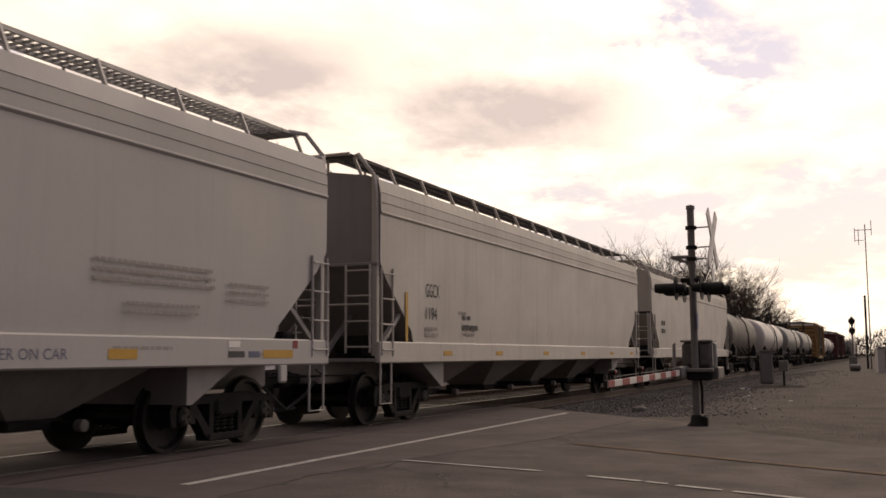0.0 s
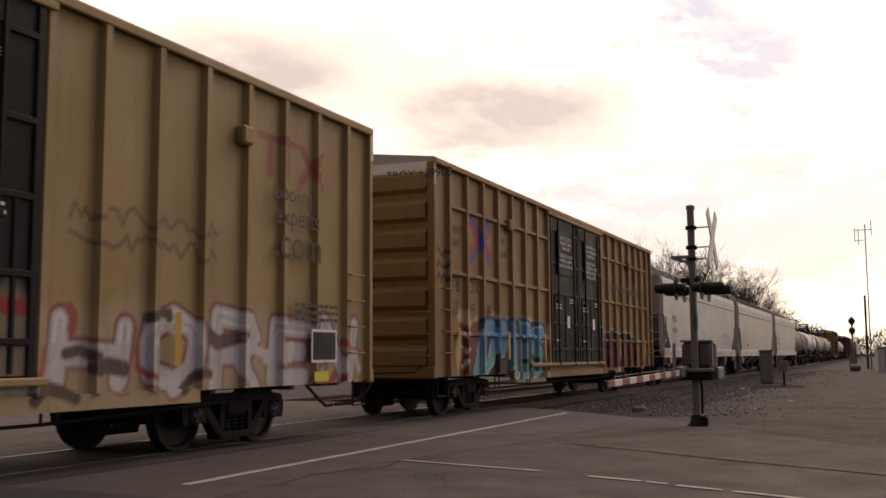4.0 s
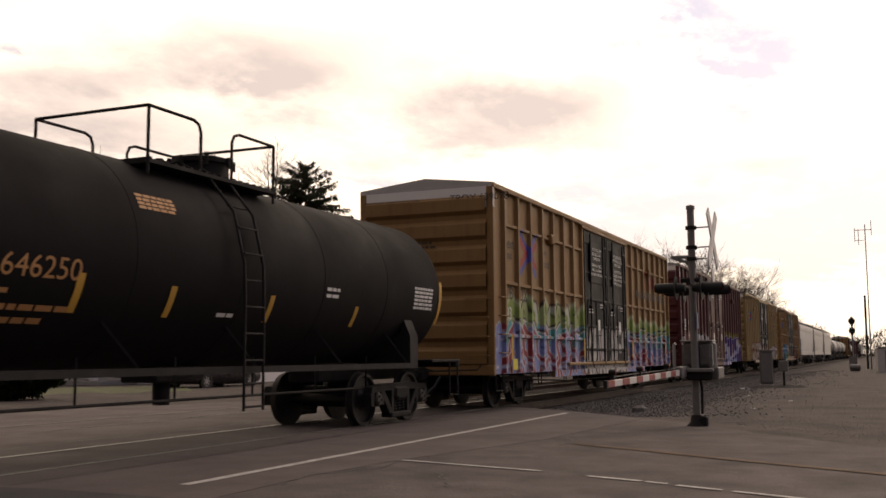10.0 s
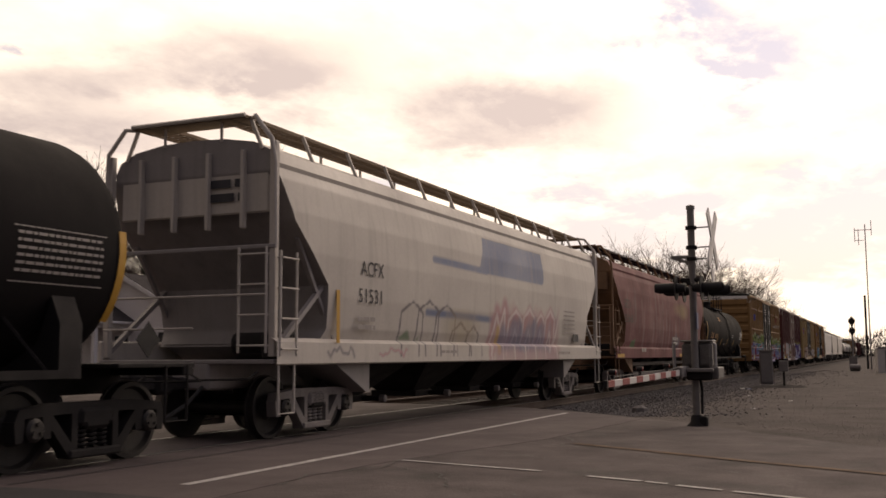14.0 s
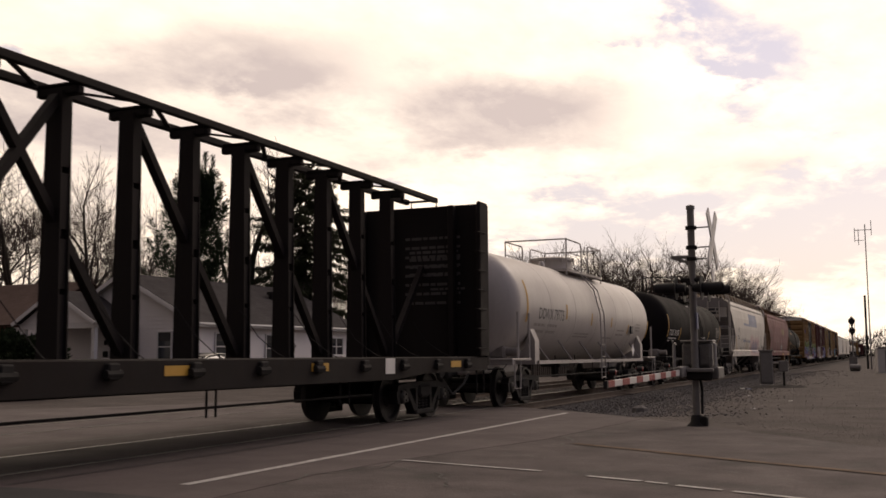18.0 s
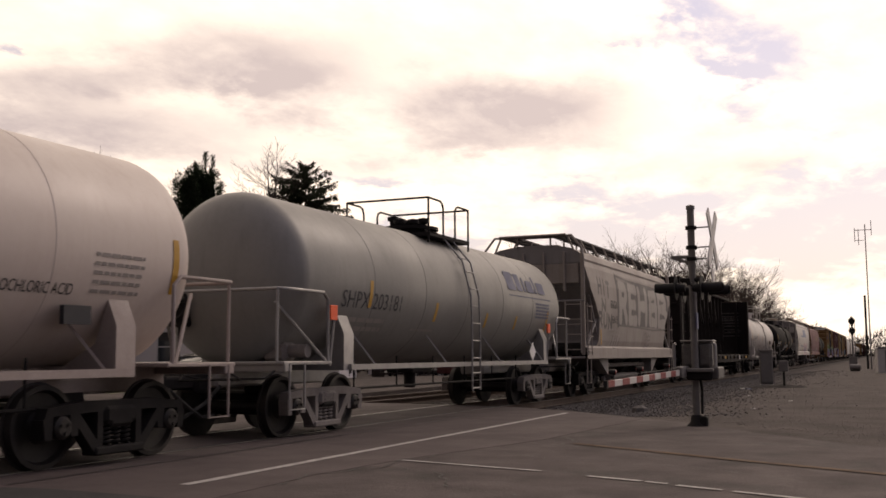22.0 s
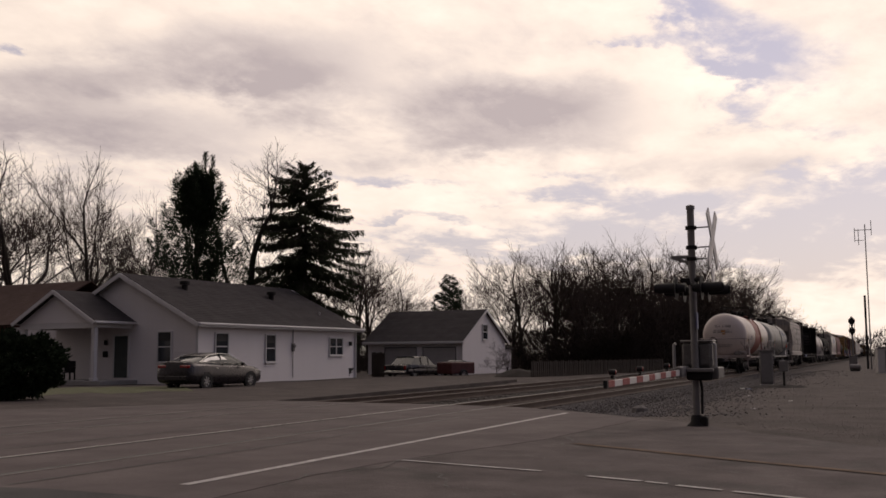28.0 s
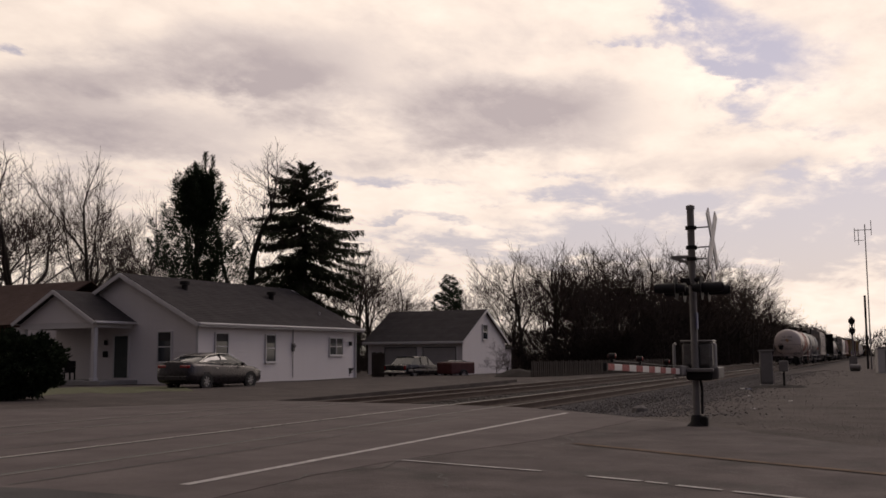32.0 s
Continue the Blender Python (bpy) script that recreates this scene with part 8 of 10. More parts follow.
def crossing_signal():
    s = thing("crossing_signal", "grey steel level-crossing signal mast with crossbuck and lamps", "railway signal", pose(*MAST, -0.1))
    part("mast", Geo().tube([(0, 0, 0.1), (0.0, 0, 3.78)], 0.062, 16).lathe([(3.78, 0.075), (3.84, 0.075), (3.86, 0.03)], "z", 16), ALUMINIUM, s)
    part("base_casting", Geo().lathe([(0.04, 0.19), (0.10, 0.17), (0.16, 0.11), (0.26, 0.095), (0.28, 0.075)], "z", 16).box(-0.17, 0.17, -0.17, 0.17, 0.02, 0.10, 0.02), STEEL_DARK, s)
    part("junction_box", Geo().box(0.06, 0.19, -0.10, 0.06, 0.06, 0.26, 0.02), STEEL_DARK, s)
    part("conduit", Geo().tube([(0.10, -0.03, 0.3), (0.11, -0.05, 0.7), (0.07, -0.02, 1.0)], 0.022, 8), STEEL_DARK, s)
    part("foundation", Geo().box(-0.3, 0.3, -0.3, 0.3, -0.2, 0.05, 0.03), CONCRETE, s)
    # crossbuck
    for k, a in enumerate((52, -52)):
        b = Geo().box(-0.012, 0.012, -0.58, 0.58, -0.095, 0.095, 0.004)
        m = pose(0.36, -0.05 + 0.03 * k, 3.24, 0, 0, -3) @ pose(0, 0, 0, a, 0, 0)
        part("crossbuck_board", b, SIGN_WHITE, s, "weathered white crossbuck board", at=m)
    part("track_count_sign", Geo().box(0.34, 0.36, -0.16, 0.12, 2.52, 2.74, 0.004), SIGN_WHITE, s, "small white plate under the crossbuck")
    for z in (3.46, 3.12, 2.92):
        part("sign_bracket", Geo().tube([(0.05, 0, z), (0.36, -0.02, z)], 0.012, 6), STEEL_DARK, s)
        part("clamp", Geo().lathe([(z - 0.03, 0.095), (z + 0.03, 0.095)], "z", 14), STEEL_DARK, s)
    part("bracket_arm", Geo().box(-0.36, -0.02, -0.03, 0.03, 2.93, 2.99, 0.01).bar((-0.36, 0, 2.96), (-0.05, 0, 2.86), 0.05), ALUMINIUM, s)
    # flashing lamps on a cross arm
    part("lamp_arm", Geo().tube([(0, -0.42, 2.48), (0, 0.42, 2.48)], 0.035, 8).box(-0.2, 0.2, -0.05, 0.05, 2.52, 2.6, 0.02), STEEL_DARK, s)
    for y in (-0.38, 0.38):
        for k in (-1, 1):
            lamp = part("lamp", Geo().lathe([(k * 0.06, 0.06), (k * 0.20, 0.09), (k * 0.21, 0.09)], "x", 20, at=(0, y, 2.40)), BLACK, s, "black flashing-lamp housing")
            part("background_disc", Geo().lathe([(k * 0.205, 0.20), (k * 0.212, 0.205), (k * 0.22, 0.20), (k * 0.22, 0.088)], "x", 28, at=(0, y, 2.40)), BLACK, lamp)
            hood = Geo()
            n = 14
            for i in range(n + 1):
                a = radians(-60 + 300 * i / n)
                ln = 0.34 if 0 < i < n else 0.28
                c, d = 0.092 * math.cos(a), 0.092 * math.sin(a)
                hood.v += [(k * 0.22, y + c, 2.40 + d), (k * (0.22 + ln), y + c * 1.02, 2.40 + d)]
            hood.f = [(2 * i, 2 * i + 1, 2 * i + 3, 2 * i + 2) for i in range(n)]
            part("hood", hood, BLACK, lamp)
            part("lens", Geo().lathe([(k * 0.212, 0.09), (k * 0.228, 0.07), (k * 0.235, 0.02)], "x", 18, at=(0, y, 2.40)), GLASS_RED, lamp, "red glass lens")
    part("info_sign", Geo().box(0.06, 0.075, -0.14, 0.02, 1.72, 2.0, 0.004), SIGN_BLUE, s, "small blue notice plate")
    # gate machine
    mach = part("gate_machine", Geo().box(-0.24, 0.27, 0.08, 0.50, 1.06, 1.50, 0.05), GATE_GREY, s, "grey gate machine housing")
    part("cover_ribs", Geo().box(-0.20, -0.06, 0.06, 0.08, 1.12, 1.44, 0.006).box(0.07, 0.23, 0.06, 0.08, 1.12, 1.44, 0.006), GATE_GREY, mach)
    part("lid", Geo().box(-0.26, 0.29, 0.07, 0.51, 1.5, 1.54, 0.015), ALUMINIUM, mach)
    part("machine_shelf", Geo().box(-0.33, 0.33, -0.25, 0.3, 1.0, 1.06, 0.01), ALUMINIUM, s)
    part("lower_housing", Geo().box(-0.12, 0.30, -0.2, 0.25, 0.86, 1.0, 0.03), STEEL_DARK, s)
    for x in (-0.34, 0.345):
        part("counterweight_arm", Geo().tube([(x * 0.9, -0.05, 1.48), (x, -0.05, 1.46), (x, -0.06, 0.94), (x * 0.8, -0.05, 0.9)], 0.03, 8), STEEL_GREY, s)
    part("counterweight", Geo().box(0.28, 0.40, -0.12, 0.55, 0.88, 1.08, 0.02), GATE_GREY, s)
    return s


def crossing_gate():
    """The striped arm; its own pivot at the mast."""
    arm = thing("crossing_gate", "red and white striped crossing gate arm with small lamps", "crossing gate", pose(MAST[0] - 0.17, MAST[1], 0.90))
    L = 5.35
    part("arm_socket", Geo().box(-0.06, 0.06, -0.62, 0.3, -0.08, 0.10, 0.02), ALUMINIUM, arm)
    y, k = -0.55, 0
    while y > -L + 0.01:
        y1 = max(y - 0.406, -L)
        h = 0.048 - 0.008 * (-y / L)
        part("stripe_panel", Geo().box(-0.02, 0.02, y1, y, -h, h, 0.004), SIGN_WHITE if k % 2 == 0 else RED_PAINT, arm)
        y, k = y1, k + 1
    part("arm_tip", Geo().box(-0.024, 0.024, -L - 0.08, -L, -0.048, 0.048, 0.004), BLACK, arm)
    for yy in (-5.05, -3.5, -1.6):
        lamp = part("arm_lamp", Geo().lathe([(-0.04, 0.036), (0.04, 0.036)], "x", 14, at=(0, yy, 0.14)).box(-0.02, 0.02, yy - 0.02, yy + 0.02, 0.06, 0.1), BLACK, arm)
        for s in (-1, 1):
            part("lamp_lens", Geo().lathe([(s * 0.04, 0.034), (s * 0.05, 0.02)], "x", 12, at=(0, yy, 0.14)), GLASS_RED, lamp)
    part("lamp_cable", Geo().tube([(0.0, -0.6, 0.085), (0, -2.0, 0.075), (0, -3.5, 0.082), (0, -5.05, 0.075)], 0.008, 5), BLACK, arm)
    return arm


SIGNAL = crossing_signal()
GATE = crossing_gate()


# ---- trackside ----
def trackside():
    c = thing("relay_cabinet", "grey metal relay cabinet on a post beside the track", "cabinet", pose(4.72, 42.9, -0.1, 0, 0, 8))
    part("case", Geo().box(-0.25, 0.25, -0.22, 0.22, 0.1, 1.40, 0.03), ALUMINIUM, c)
    part("door", Geo().box(-0.22, 0.22, -0.245, -0.22, 0.16, 1.32, 0.01), ALUMINIUM, c)
    part("roof", Geo().box(-0.29, 0.29, -0.27, 0.26, 1.40, 1.46, 0.015), ALUMINIUM, c)
    part("base", Geo().box(-0.27, 0.27, -0.25, 0.25, -0.1, 0.1, 0.02), CONCRETE, c)
    c = thing("junction_box", "small grey junction box on a steel post", "junction box", pose(5.5, 41.6, -0.1))
    part("post", Geo().box(-0.04, 0.04, -0.04, 0.04, 0, 0.7), STEEL_DARK, c)
    part("case", Geo().box(-0.17, 0.17, -0.1, 0.1, 0.62, 1.04, 0.02), ALUMINIUM, c)
    c = thing("signal_mast", "two-headed railway block signal on a slim mast", "railway signal", pose(6.9, 84.5, -0.15))
    part("mast", Geo().tube([(0, 0, 0), (0, 0, 4.2)], 0.07, 10), ALUMINIUM, c)
    for z in (3.85, 3.1):
        h = part("signal_head", Geo().lathe([(-0.06, 0.23), (0.02, 0.25), (0.06, 0.23)], "y", 24, at=(0, -0.12, z)).box(-0.1, 0.1, -0.1, 0.06, z - 0.38, z + 0.3, 0.04), BLACK, c, "black round signal head")
        part("hood", Geo().tube([(0, -0.15, z), (0, -0.55, z)], 0.11, 12), BLACK, h)
    part("ladder", Geo().tube([(0.18, 0.2, 0), (0.18, 0.2, 3.9)], 0.02, 6).tube([(-0.18, 0.2, 0), (-0.18, 0.2, 3.9)], 0.02, 6), ALUMINIUM, c)
    part("signal_case", Geo().box(-0.3, 0.3, -0.2, 0.3, 0.0, 1.1, 0.03), ALUMINIUM, c)
    c = thing("radio_mast", "tall slim radio mast with a small antenna array", "antenna", pose(8.05, 95, -0.2))
    part("pole", Geo().tube([(0, 0, 0), (0, 0, 12.6)], 0.06, 8, r2=0.04), ALUMINIUM, c)
    part("pole_sleeve", Geo().tube([(-0.28, 0, 0), (-0.28, 0, 6.4)], 0.09, 8), STEEL_DARK, c)
    g = Geo().tube([(-0.85, 0, 12.1), (0.55, 0, 12.1)], 0.03, 6)
    g.tube([(-0.85, 0, 11.1), (-0.85, 0, 12.3)], 0.03, 6).tube([(-0.55, 0, 10.8), (-0.55, 0, 12.2)], 0.03, 6).tube([(0.5, 0, 11.6), (0.5, 0, 12.9)], 0.03, 6).tube([(-0.85, 0, 11.2), (-0.1, 0, 11.2)], 0.025, 6)
    part("antenna_array", g, ALUMINIUM, c)
    c = thing("storage_tank", "small silver tank lying by the track", "tank", pose(7.15, 78.5, -0.15))
    part("tank", Geo().lathe([(-0.38, 0.08), (-0.34, 0.22), (0.34, 0.22), (0.38, 0.08)], "x", 18, at=(0, 0, 0.38)), ALUMINIUM, c)
    part("cradle", Geo().box(-0.3, 0.3, -0.25, 0.25, 0, 0.2, 0.02), STEEL_DARK, c)
    c = thing("utility_shed", "pale weathered metal utility shed", "shed", pose(9.55, 74, -0.1, 0, 0, 6))
    part("wall", Geo().box(-0.95, 1.2, -0.8, 0.8, 0, 1.62, 0.02), SIGN_WHITE, c)
    part("roof", Geo().prism([(-1.0, 1.62), (1.25, 1.62), (1.2, 1.75), (-0.9, 1.7)], -0.85, 0.85, "y"), ALUMINIUM, c)
    part("door", Geo().box(-0.5, 0.1, -0.83, -0.8, 0.05, 1.5, 0.01), ALUMINIUM, c)
    rng = random.Random(8)
    for x, y, s, mat, lab in ((6.7, 29.5, 0.05, SIGN_WHITE, "scrap of white litter on the gravel"), (5.2, 33.0, 0.05, SIGN_WHITE, "scrap of white litter on the gravel"), (6.2, 25.2, 0.05, SIGN_WHITE, "crumpled pale wrapper on the gravel"),
                              (4.4, 39.5, 0.10, SIGN_BLUE, "blue plastic scrap beside the track"), (4.0, 41.0, 0.10, SIGN_WHITE, "pale plastic scrap beside the track")):
        g = Geo().grid(lambda u, v: ((u - 0.5) * 2 * s, (v - 0.5) * 1.4 * s, s * (0.3 + rng.uniform(0, 0.6))), 4, 3)
        solid("litter", g, mat, lab, "litter", pose(x, y, ground_height(x, y)), smooth=0)
    for k in range(7):
        y = 26 + k * 9
        solid("stone", Geo().lathe([(0, 0.22), (0.1, 0.2), (0.16, 0.08)], "z", 7), STONE, "large grey stone on the shoulder", "stone", pose(3.3 + rng.uniform(0, 1.6), y, ground_height(3.8, y) - 0.03, 0, 0, k * 50), smooth=0) if k % 3 == 0 else None


trackside()


# ---- house, garage, vehicles ----
SIDING = material("white_siding", (0.68, 0.64, 0.64), 0.7, var=0.2, scale=1.2, bump=0.002, dark=(0.55, 0.52, 0.51))
TRIM = material("white_trim", (0.60, 0.58, 0.575), 0.6, var=0.15, scale=2, bump=0.001)
SHINGLE = material("grey_shingle", (0.056, 0.050, 0.052), 0.95, spec=0.15, var=0.45, scale=1.5, fine=14, bump=0.01, dark=(0.030, 0.027, 0.028), rnd=0.3)
SHINGLE_BROWN = material("brown_shingle", (0.10, 0.065, 0.055), 0.95, spec=0.15, var=0.45, scale=1.5, fine=14, bump=0.01)
BRICK_RED = material("dull_brick", (0.16, 0.07, 0.055), 0.9, var=0.5, scale=3, bump=0.01)
SASH_REFLECTION = material("grey_sash_reflection", (0.035, 0.033, 0.033), 0.8, var=0.2, bump=0.0)
DOOR_GREY = material("grey_garage_door", (0.36, 0.34, 0.335), 0.7, var=0.25, scale=2, bump=0.002)
DOOR_TEAL = material("dark_teal_door", (0.008, 0.020, 0.022), 0.5, var=0.2)
CAR_GREY = material("car_paint_brown_grey", (0.030, 0.025, 0.028), 0.28, metal=0.4, var=0.1, scale=2, bump=0.0)
CAR_DARK = material("car_paint_dark", (0.03, 0.028, 0.032), 0.25, metal=0.3, var=0.1, scale=2, bump=0.0)
CAR_SILVER = material("car_paint_silver", (0.22, 0.21, 0.21), 0.3, metal=0.6, var=0.1, scale=2, bump=0.0)
RUST_RED = material("rusted_red_paint", (0.10, 0.018, 0.018), 0.6, var=0.5, scale=3, bump=0.002, dark=(0.04, 0.014, 0.012))
CHROME = material("chrome_trim", (0.6, 0.6, 0.6), 0.15, metal=1.0, var=0.05, bump=0.0)
TAIL_RED = material("tail_lamp_red", (0.25, 0.015, 0.015), 0.2, var=0.1, bump=0.0)


def board_wall(parent, a, b, z0, z1, label="", gable=0.0, step=0.2, lap=0.02):
    """A clapboard wall between two corners (x, y): a plain backing, and each board a piece. gable: the height of its peak."""
    a3, b3 = Vector((a[0], a[1], 0)), Vector((b[0], b[1], 0))
    d = (b3 - a3).normalized()
    n = Vector((d.y, -d.x, 0))
    ln = (b3 - a3).length
    back = Geo()
    outline = [(0, z0), (ln, z0), (ln, z1)] + ([(ln / 2, gable)] if gable else []) + [(0, z1)]
    pts = [a3 + d * u + Vector((0, 0, z)) for u, z in outline]
    k = len(pts)
    back.add(pts + [q - n * 0.12 for q in pts], [tuple(range(k)), tuple(reversed(range(k, 2 * k)))] + [(i, k + i, k + (i + 1) % k, (i + 1) % k) for i in range(k)])
    wall = part("wall", back, SIDING, parent, label, smooth=0)

    def board(u0, u1, v0, v1, h):
        g = Geo()
        p = [a3 + d * u0 + n * (lap + 0.003), a3 + d * u1 + n * (lap + 0.003), a3 + d * v1 + n * 0.003, a3 + d * v0 + n * 0.003]
        p = [q + Vector((0, 0, z)) for q, z in zip(p, (0, 0, h, h))]
        p += [a3 + d * u0 + n * 0.003, a3 + d * u1 + n * 0.003]
        return g.add(p, [(0, 1, 2, 3), (4, 5, 1, 0), (0, 3, 4), (1, 5, 2)]).mesh("board", [SIDING], 0)
    m = max(1, int(round((z1 - z0) / step)))
    h = (z1 - z0) / m
    me = board(0, ln, 0, ln, h)
    for i in range(m):
        part("board", me, None, wall, at=(0, 0, z0 + h * i))
    if gable:
        m = int((gable - z1) / step)
        h = (gable - z1) / m
        for i in range(m):
            u, v = ln / 2 * i / m, ln / 2 * (i + 1) / m
            part("board", board(u, ln - u, v, ln - v, h), None, wall, at=(0, 0, z1 + h * i))
    return wall


def window_in(parent, face, u0, u1, z0, z1, off, panes=1):
    """A sash window on a wall: face 'x' looks along +x (u is y), face 'y' along -y (u is x)."""
    def b(a0, a1, c0, c1, d0, d1):
        return (off + d0, off + d1, a0, a1, c0, c1) if face == "x" else (a0, a1, off - d1, off - d0, c0, c1)
    w = part("window", Geo().box(*b(u0, u1, z0, z1, -0.03, 0.012)), GLASS_DARK, parent)
    t = 0.075
    fr = Geo()
    for a0, a1, c0, c1 in ((u0 - t, u0, z0 - t, z1 + t), (u1, u1 + t, z0 - t, z1 + t), (u0, u1, z0 - t, z0), (u0, u1, z1, z1 + t)):
        fr.box(*b(a0, a1, c0, c1, -0.02, 0.055), 0.008)
    zm = (z0 + z1) / 2
    fr.box(*b(u0, u1, zm - 0.025, zm + 0.025, -0.02, 0.035), 0.004)
    for i in range(1, panes):
        q = u0 + (u1 - u0) * i / panes
        fr.box(*b(q - 0.04, q + 0.04, z0, z1, -0.02, 0.045), 0.004)
    part("window_frame", fr, TRIM, w)
    part("window_sill", Geo().box(*b(u0 - t - 0.03, u1 + t + 0.03, z0 - t - 0.04, z0 - t, -0.02, 0.09), 0.006), TRIM, w)
    # a thin grey sheet stands in for the paler reflection in the upper sash
    part("blind", Geo().box(*b(u0 + 0.02, u1 - 0.02, z1 - (z1 - z0) * 0.3, z1 - 0.01, 0.013, 0.016)), SASH_REFLECTION, w, "grey sheet standing in for the upper sash's reflection")
    return w


def roof_slope(name, parent, mat, e0, e1, r0, r1, label="", th=0.07, rows=26):
    """A roof plane from the eave line e0-e1 to the ridge line r0-r1: a deck, and overlapping shingle courses."""
    e0, e1, r0, r1 = (Vector(q) for q in (e0, e1, r0, r1))
    n = (e1 - e0).cross(r0 - e0).normalized()
    if n.z < 0:
        n = -n
    t = th - 0.014
    deck = Geo().add([e0, e1, r1, r0, e0 + n * t, e1 + n * t, r1 + n * t, r0 + n * t], [(3, 2, 1, 0), (4, 5, 6, 7), (0, 1, 5, 4), (1, 2, 6, 5), (2, 3, 7, 6), (3, 0, 4, 7)])
    roof = part(name, deck, mat, parent, label, smooth=0)
    for i in range(rows):
        a, b = i / rows, (i + 1) / rows
        g = Geo().add([e0.lerp(r0, a) + n * th, e1.lerp(r1, a) + n * th, e1.lerp(r1, b) + n * (th - 0.009), e0.lerp(r0, b) + n * (th - 0.009), e0.lerp(r0, a) + n * t, e1.lerp(r1, a) + n * t], [(0, 1, 2, 3), (4, 5, 1, 0), (0, 3, 4), (1, 5, 2)])
        part("shingle_course", g, mat, roof, smooth=0)
    return roof


def house():
    h = thing("house", "single-storey white clapboard house with a grey shingle roof", "house", pose(-21.37, 40.37, 0, 0, 0, -3.5))
    W, LN, EV, RG, B = 9.4, 14.5, 3.03, 5.42, -0.3
    board_wall(h, (0, 0), (0, LN), B, EV, "long white clapboard wall")
    board_wall(h, (-W, 0), (0, 0), B, EV, "white clapboard gable wall", RG)
    board_wall(h, (0, LN), (-W, LN), B, EV, "", RG)
    board_wall(h, (-W, LN), (-W, 0), B, EV)
    part("foundation", Geo().box(-W + 0.03, -0.03, 0.03, LN - 0.03, -0.6, -0.02), CONCRETE, h)
    o, e = 0.42, 0.35
    for s in (1, -1):
        xe = 0 + o if s > 0 else -W - o
        ze = EV - o * (RG - EV) / (W / 2)
        # the far end of the roof is hipped back a little
        roof_slope("roof", h, SHINGLE, (xe, -e, ze), (xe, LN + e, ze), (-W / 2, -e, RG), (-W / 2, LN - 0.4, RG), label="dark grey asphalt shingle roof")
        part("bargeboard", Geo().bar((xe, -e - 0.02, ze - 0.06), (-W / 2, -e - 0.02, RG - 0.06), 0.05, 0.2), TRIM, h)
        part("fascia", Geo().box(min(xe, xe + s * 0.04), max(xe, xe + s * 0.04), -e, LN + e, ze - 0.14, ze + 0.05, 0.01), TRIM, h)
        part("gutter", Geo().box(min(xe + s * 0.03, xe + s * 0.14), max(xe + s * 0.03, xe + s * 0.14), -e, LN + e, ze - 0.05, ze + 0.06, 0.03), TRIM, h)
    part("soffit", Geo().box(0, o, -e, LN + e, EV - 0.26, EV - 0.22), TRIM, h)
    roof_slope("roof", h, SHINGLE, (-W - o, LN + e, EV - 0.21), (o, LN + e, EV - 0.21), (-W / 2 - 0.01, LN - 0.4, RG), (-W / 2 + 0.01, LN - 0.4, RG))
    for y in (0.05, LN - 0.05):
        part("downspout", Geo().box(0.04, 0.12, y - 0.04, y + 0.04, -0.1, EV - 0.3, 0.01), TRIM, h)
        part("corner_board", Geo().box(-0.02, 0.035, y - 0.06, y + 0.06, B, EV, 0.005), TRIM, h)
    window_in(h, "x", 1.42, 2.35, 1.10, 2.38, 0.035)
    window_in(h, "x", 5.52, 6.32, 0.98, 2.36, 0.035)
    window_in(h, "x", 11.65, 13.0, 1.33, 2.26, 0.035, 2)
    window_in(h, "y", -2.33, -1.52, 1.02, 2.44, -0.035)
    part("wall_lamp", Geo().box(0.02, 0.16, 13.75, 13.95, 1.85, 2.1, 0.03), STEEL_DARK, h)
    m = part("electric_meter", Geo().box(0.02, 0.14, 7.85, 8.05, 1.5, 1.95, 0.02).lathe([(0.14, 0.09), (0.22, 0.08)], "x", 12, at=(0, 7.95, 1.8)), ALUMINIUM, h)
    part("conduit", Geo().tube([(0.06, 7.95, 1.95), (0.06, 7.95, 2.75)], 0.025, 6).tube([(0.06, 7.95, 1.5), (0.06, 7.95, 0.1)], 0.02, 6), ALUMINIUM, m)
    for x, y in ((-3.3, 2.9), (-2.9, 9.9)):
        z = RG - (RG - EV) * abs(x + W / 2) / (W / 2)
        part("roof_vent", Geo().lathe([(z - 0.1, 0.16), (z + 0.30, 0.16), (z + 0.30, 0.27), (z + 0.48, 0.27), (z + 0.56, 0.1)], "z", 14, at=(x, y, 0)), STEEL_DARK, h, "dark roof vent cowl")
    part("vent_pipe", Geo().tube([(-1.2, 12.4, 3.2), (-1.2, 12.4, 3.85)], 0.05, 8), TRIM, h)
    # front door and porch
    d = part("front_door", Geo().box(-5.2, -4.3, -0.07, 0.03, 0.22, 2.30, 0.01), DOOR_TEAL, h, "dark teal front door")
    part("door_frame", Geo().box(-5.3, -5.2, -0.09, 0.03, 0.2, 2.4, 0.01).box(-4.3, -4.2, -0.09, 0.03, 0.2, 2.4, 0.01).box(-5.3, -4.2, -0.09, 0.03, 2.3, 2.4, 0.01), TRIM, d)
    part("door_handle", Geo().lathe([(-0.12, 0.03), (-0.05, 0.03)], "y", 10, at=(-4.4, 0, 1.2)), CHROME, d)
    part("letterbox", Geo().box(-5.95, -5.65, -0.14, -0.02, 1.25, 1.55, 0.03), STEEL_DARK, h)
    part("porch_lamp", Geo().box(-5.85, -5.7, -0.16, -0.02, 1.85, 2.1, 0.03), STEEL_DARK, h)
    P0, P1, PY, PE, PR = -9.1, -4.15, -2.5, 3.02, 4.50
    mid = (P0 + P1) / 2
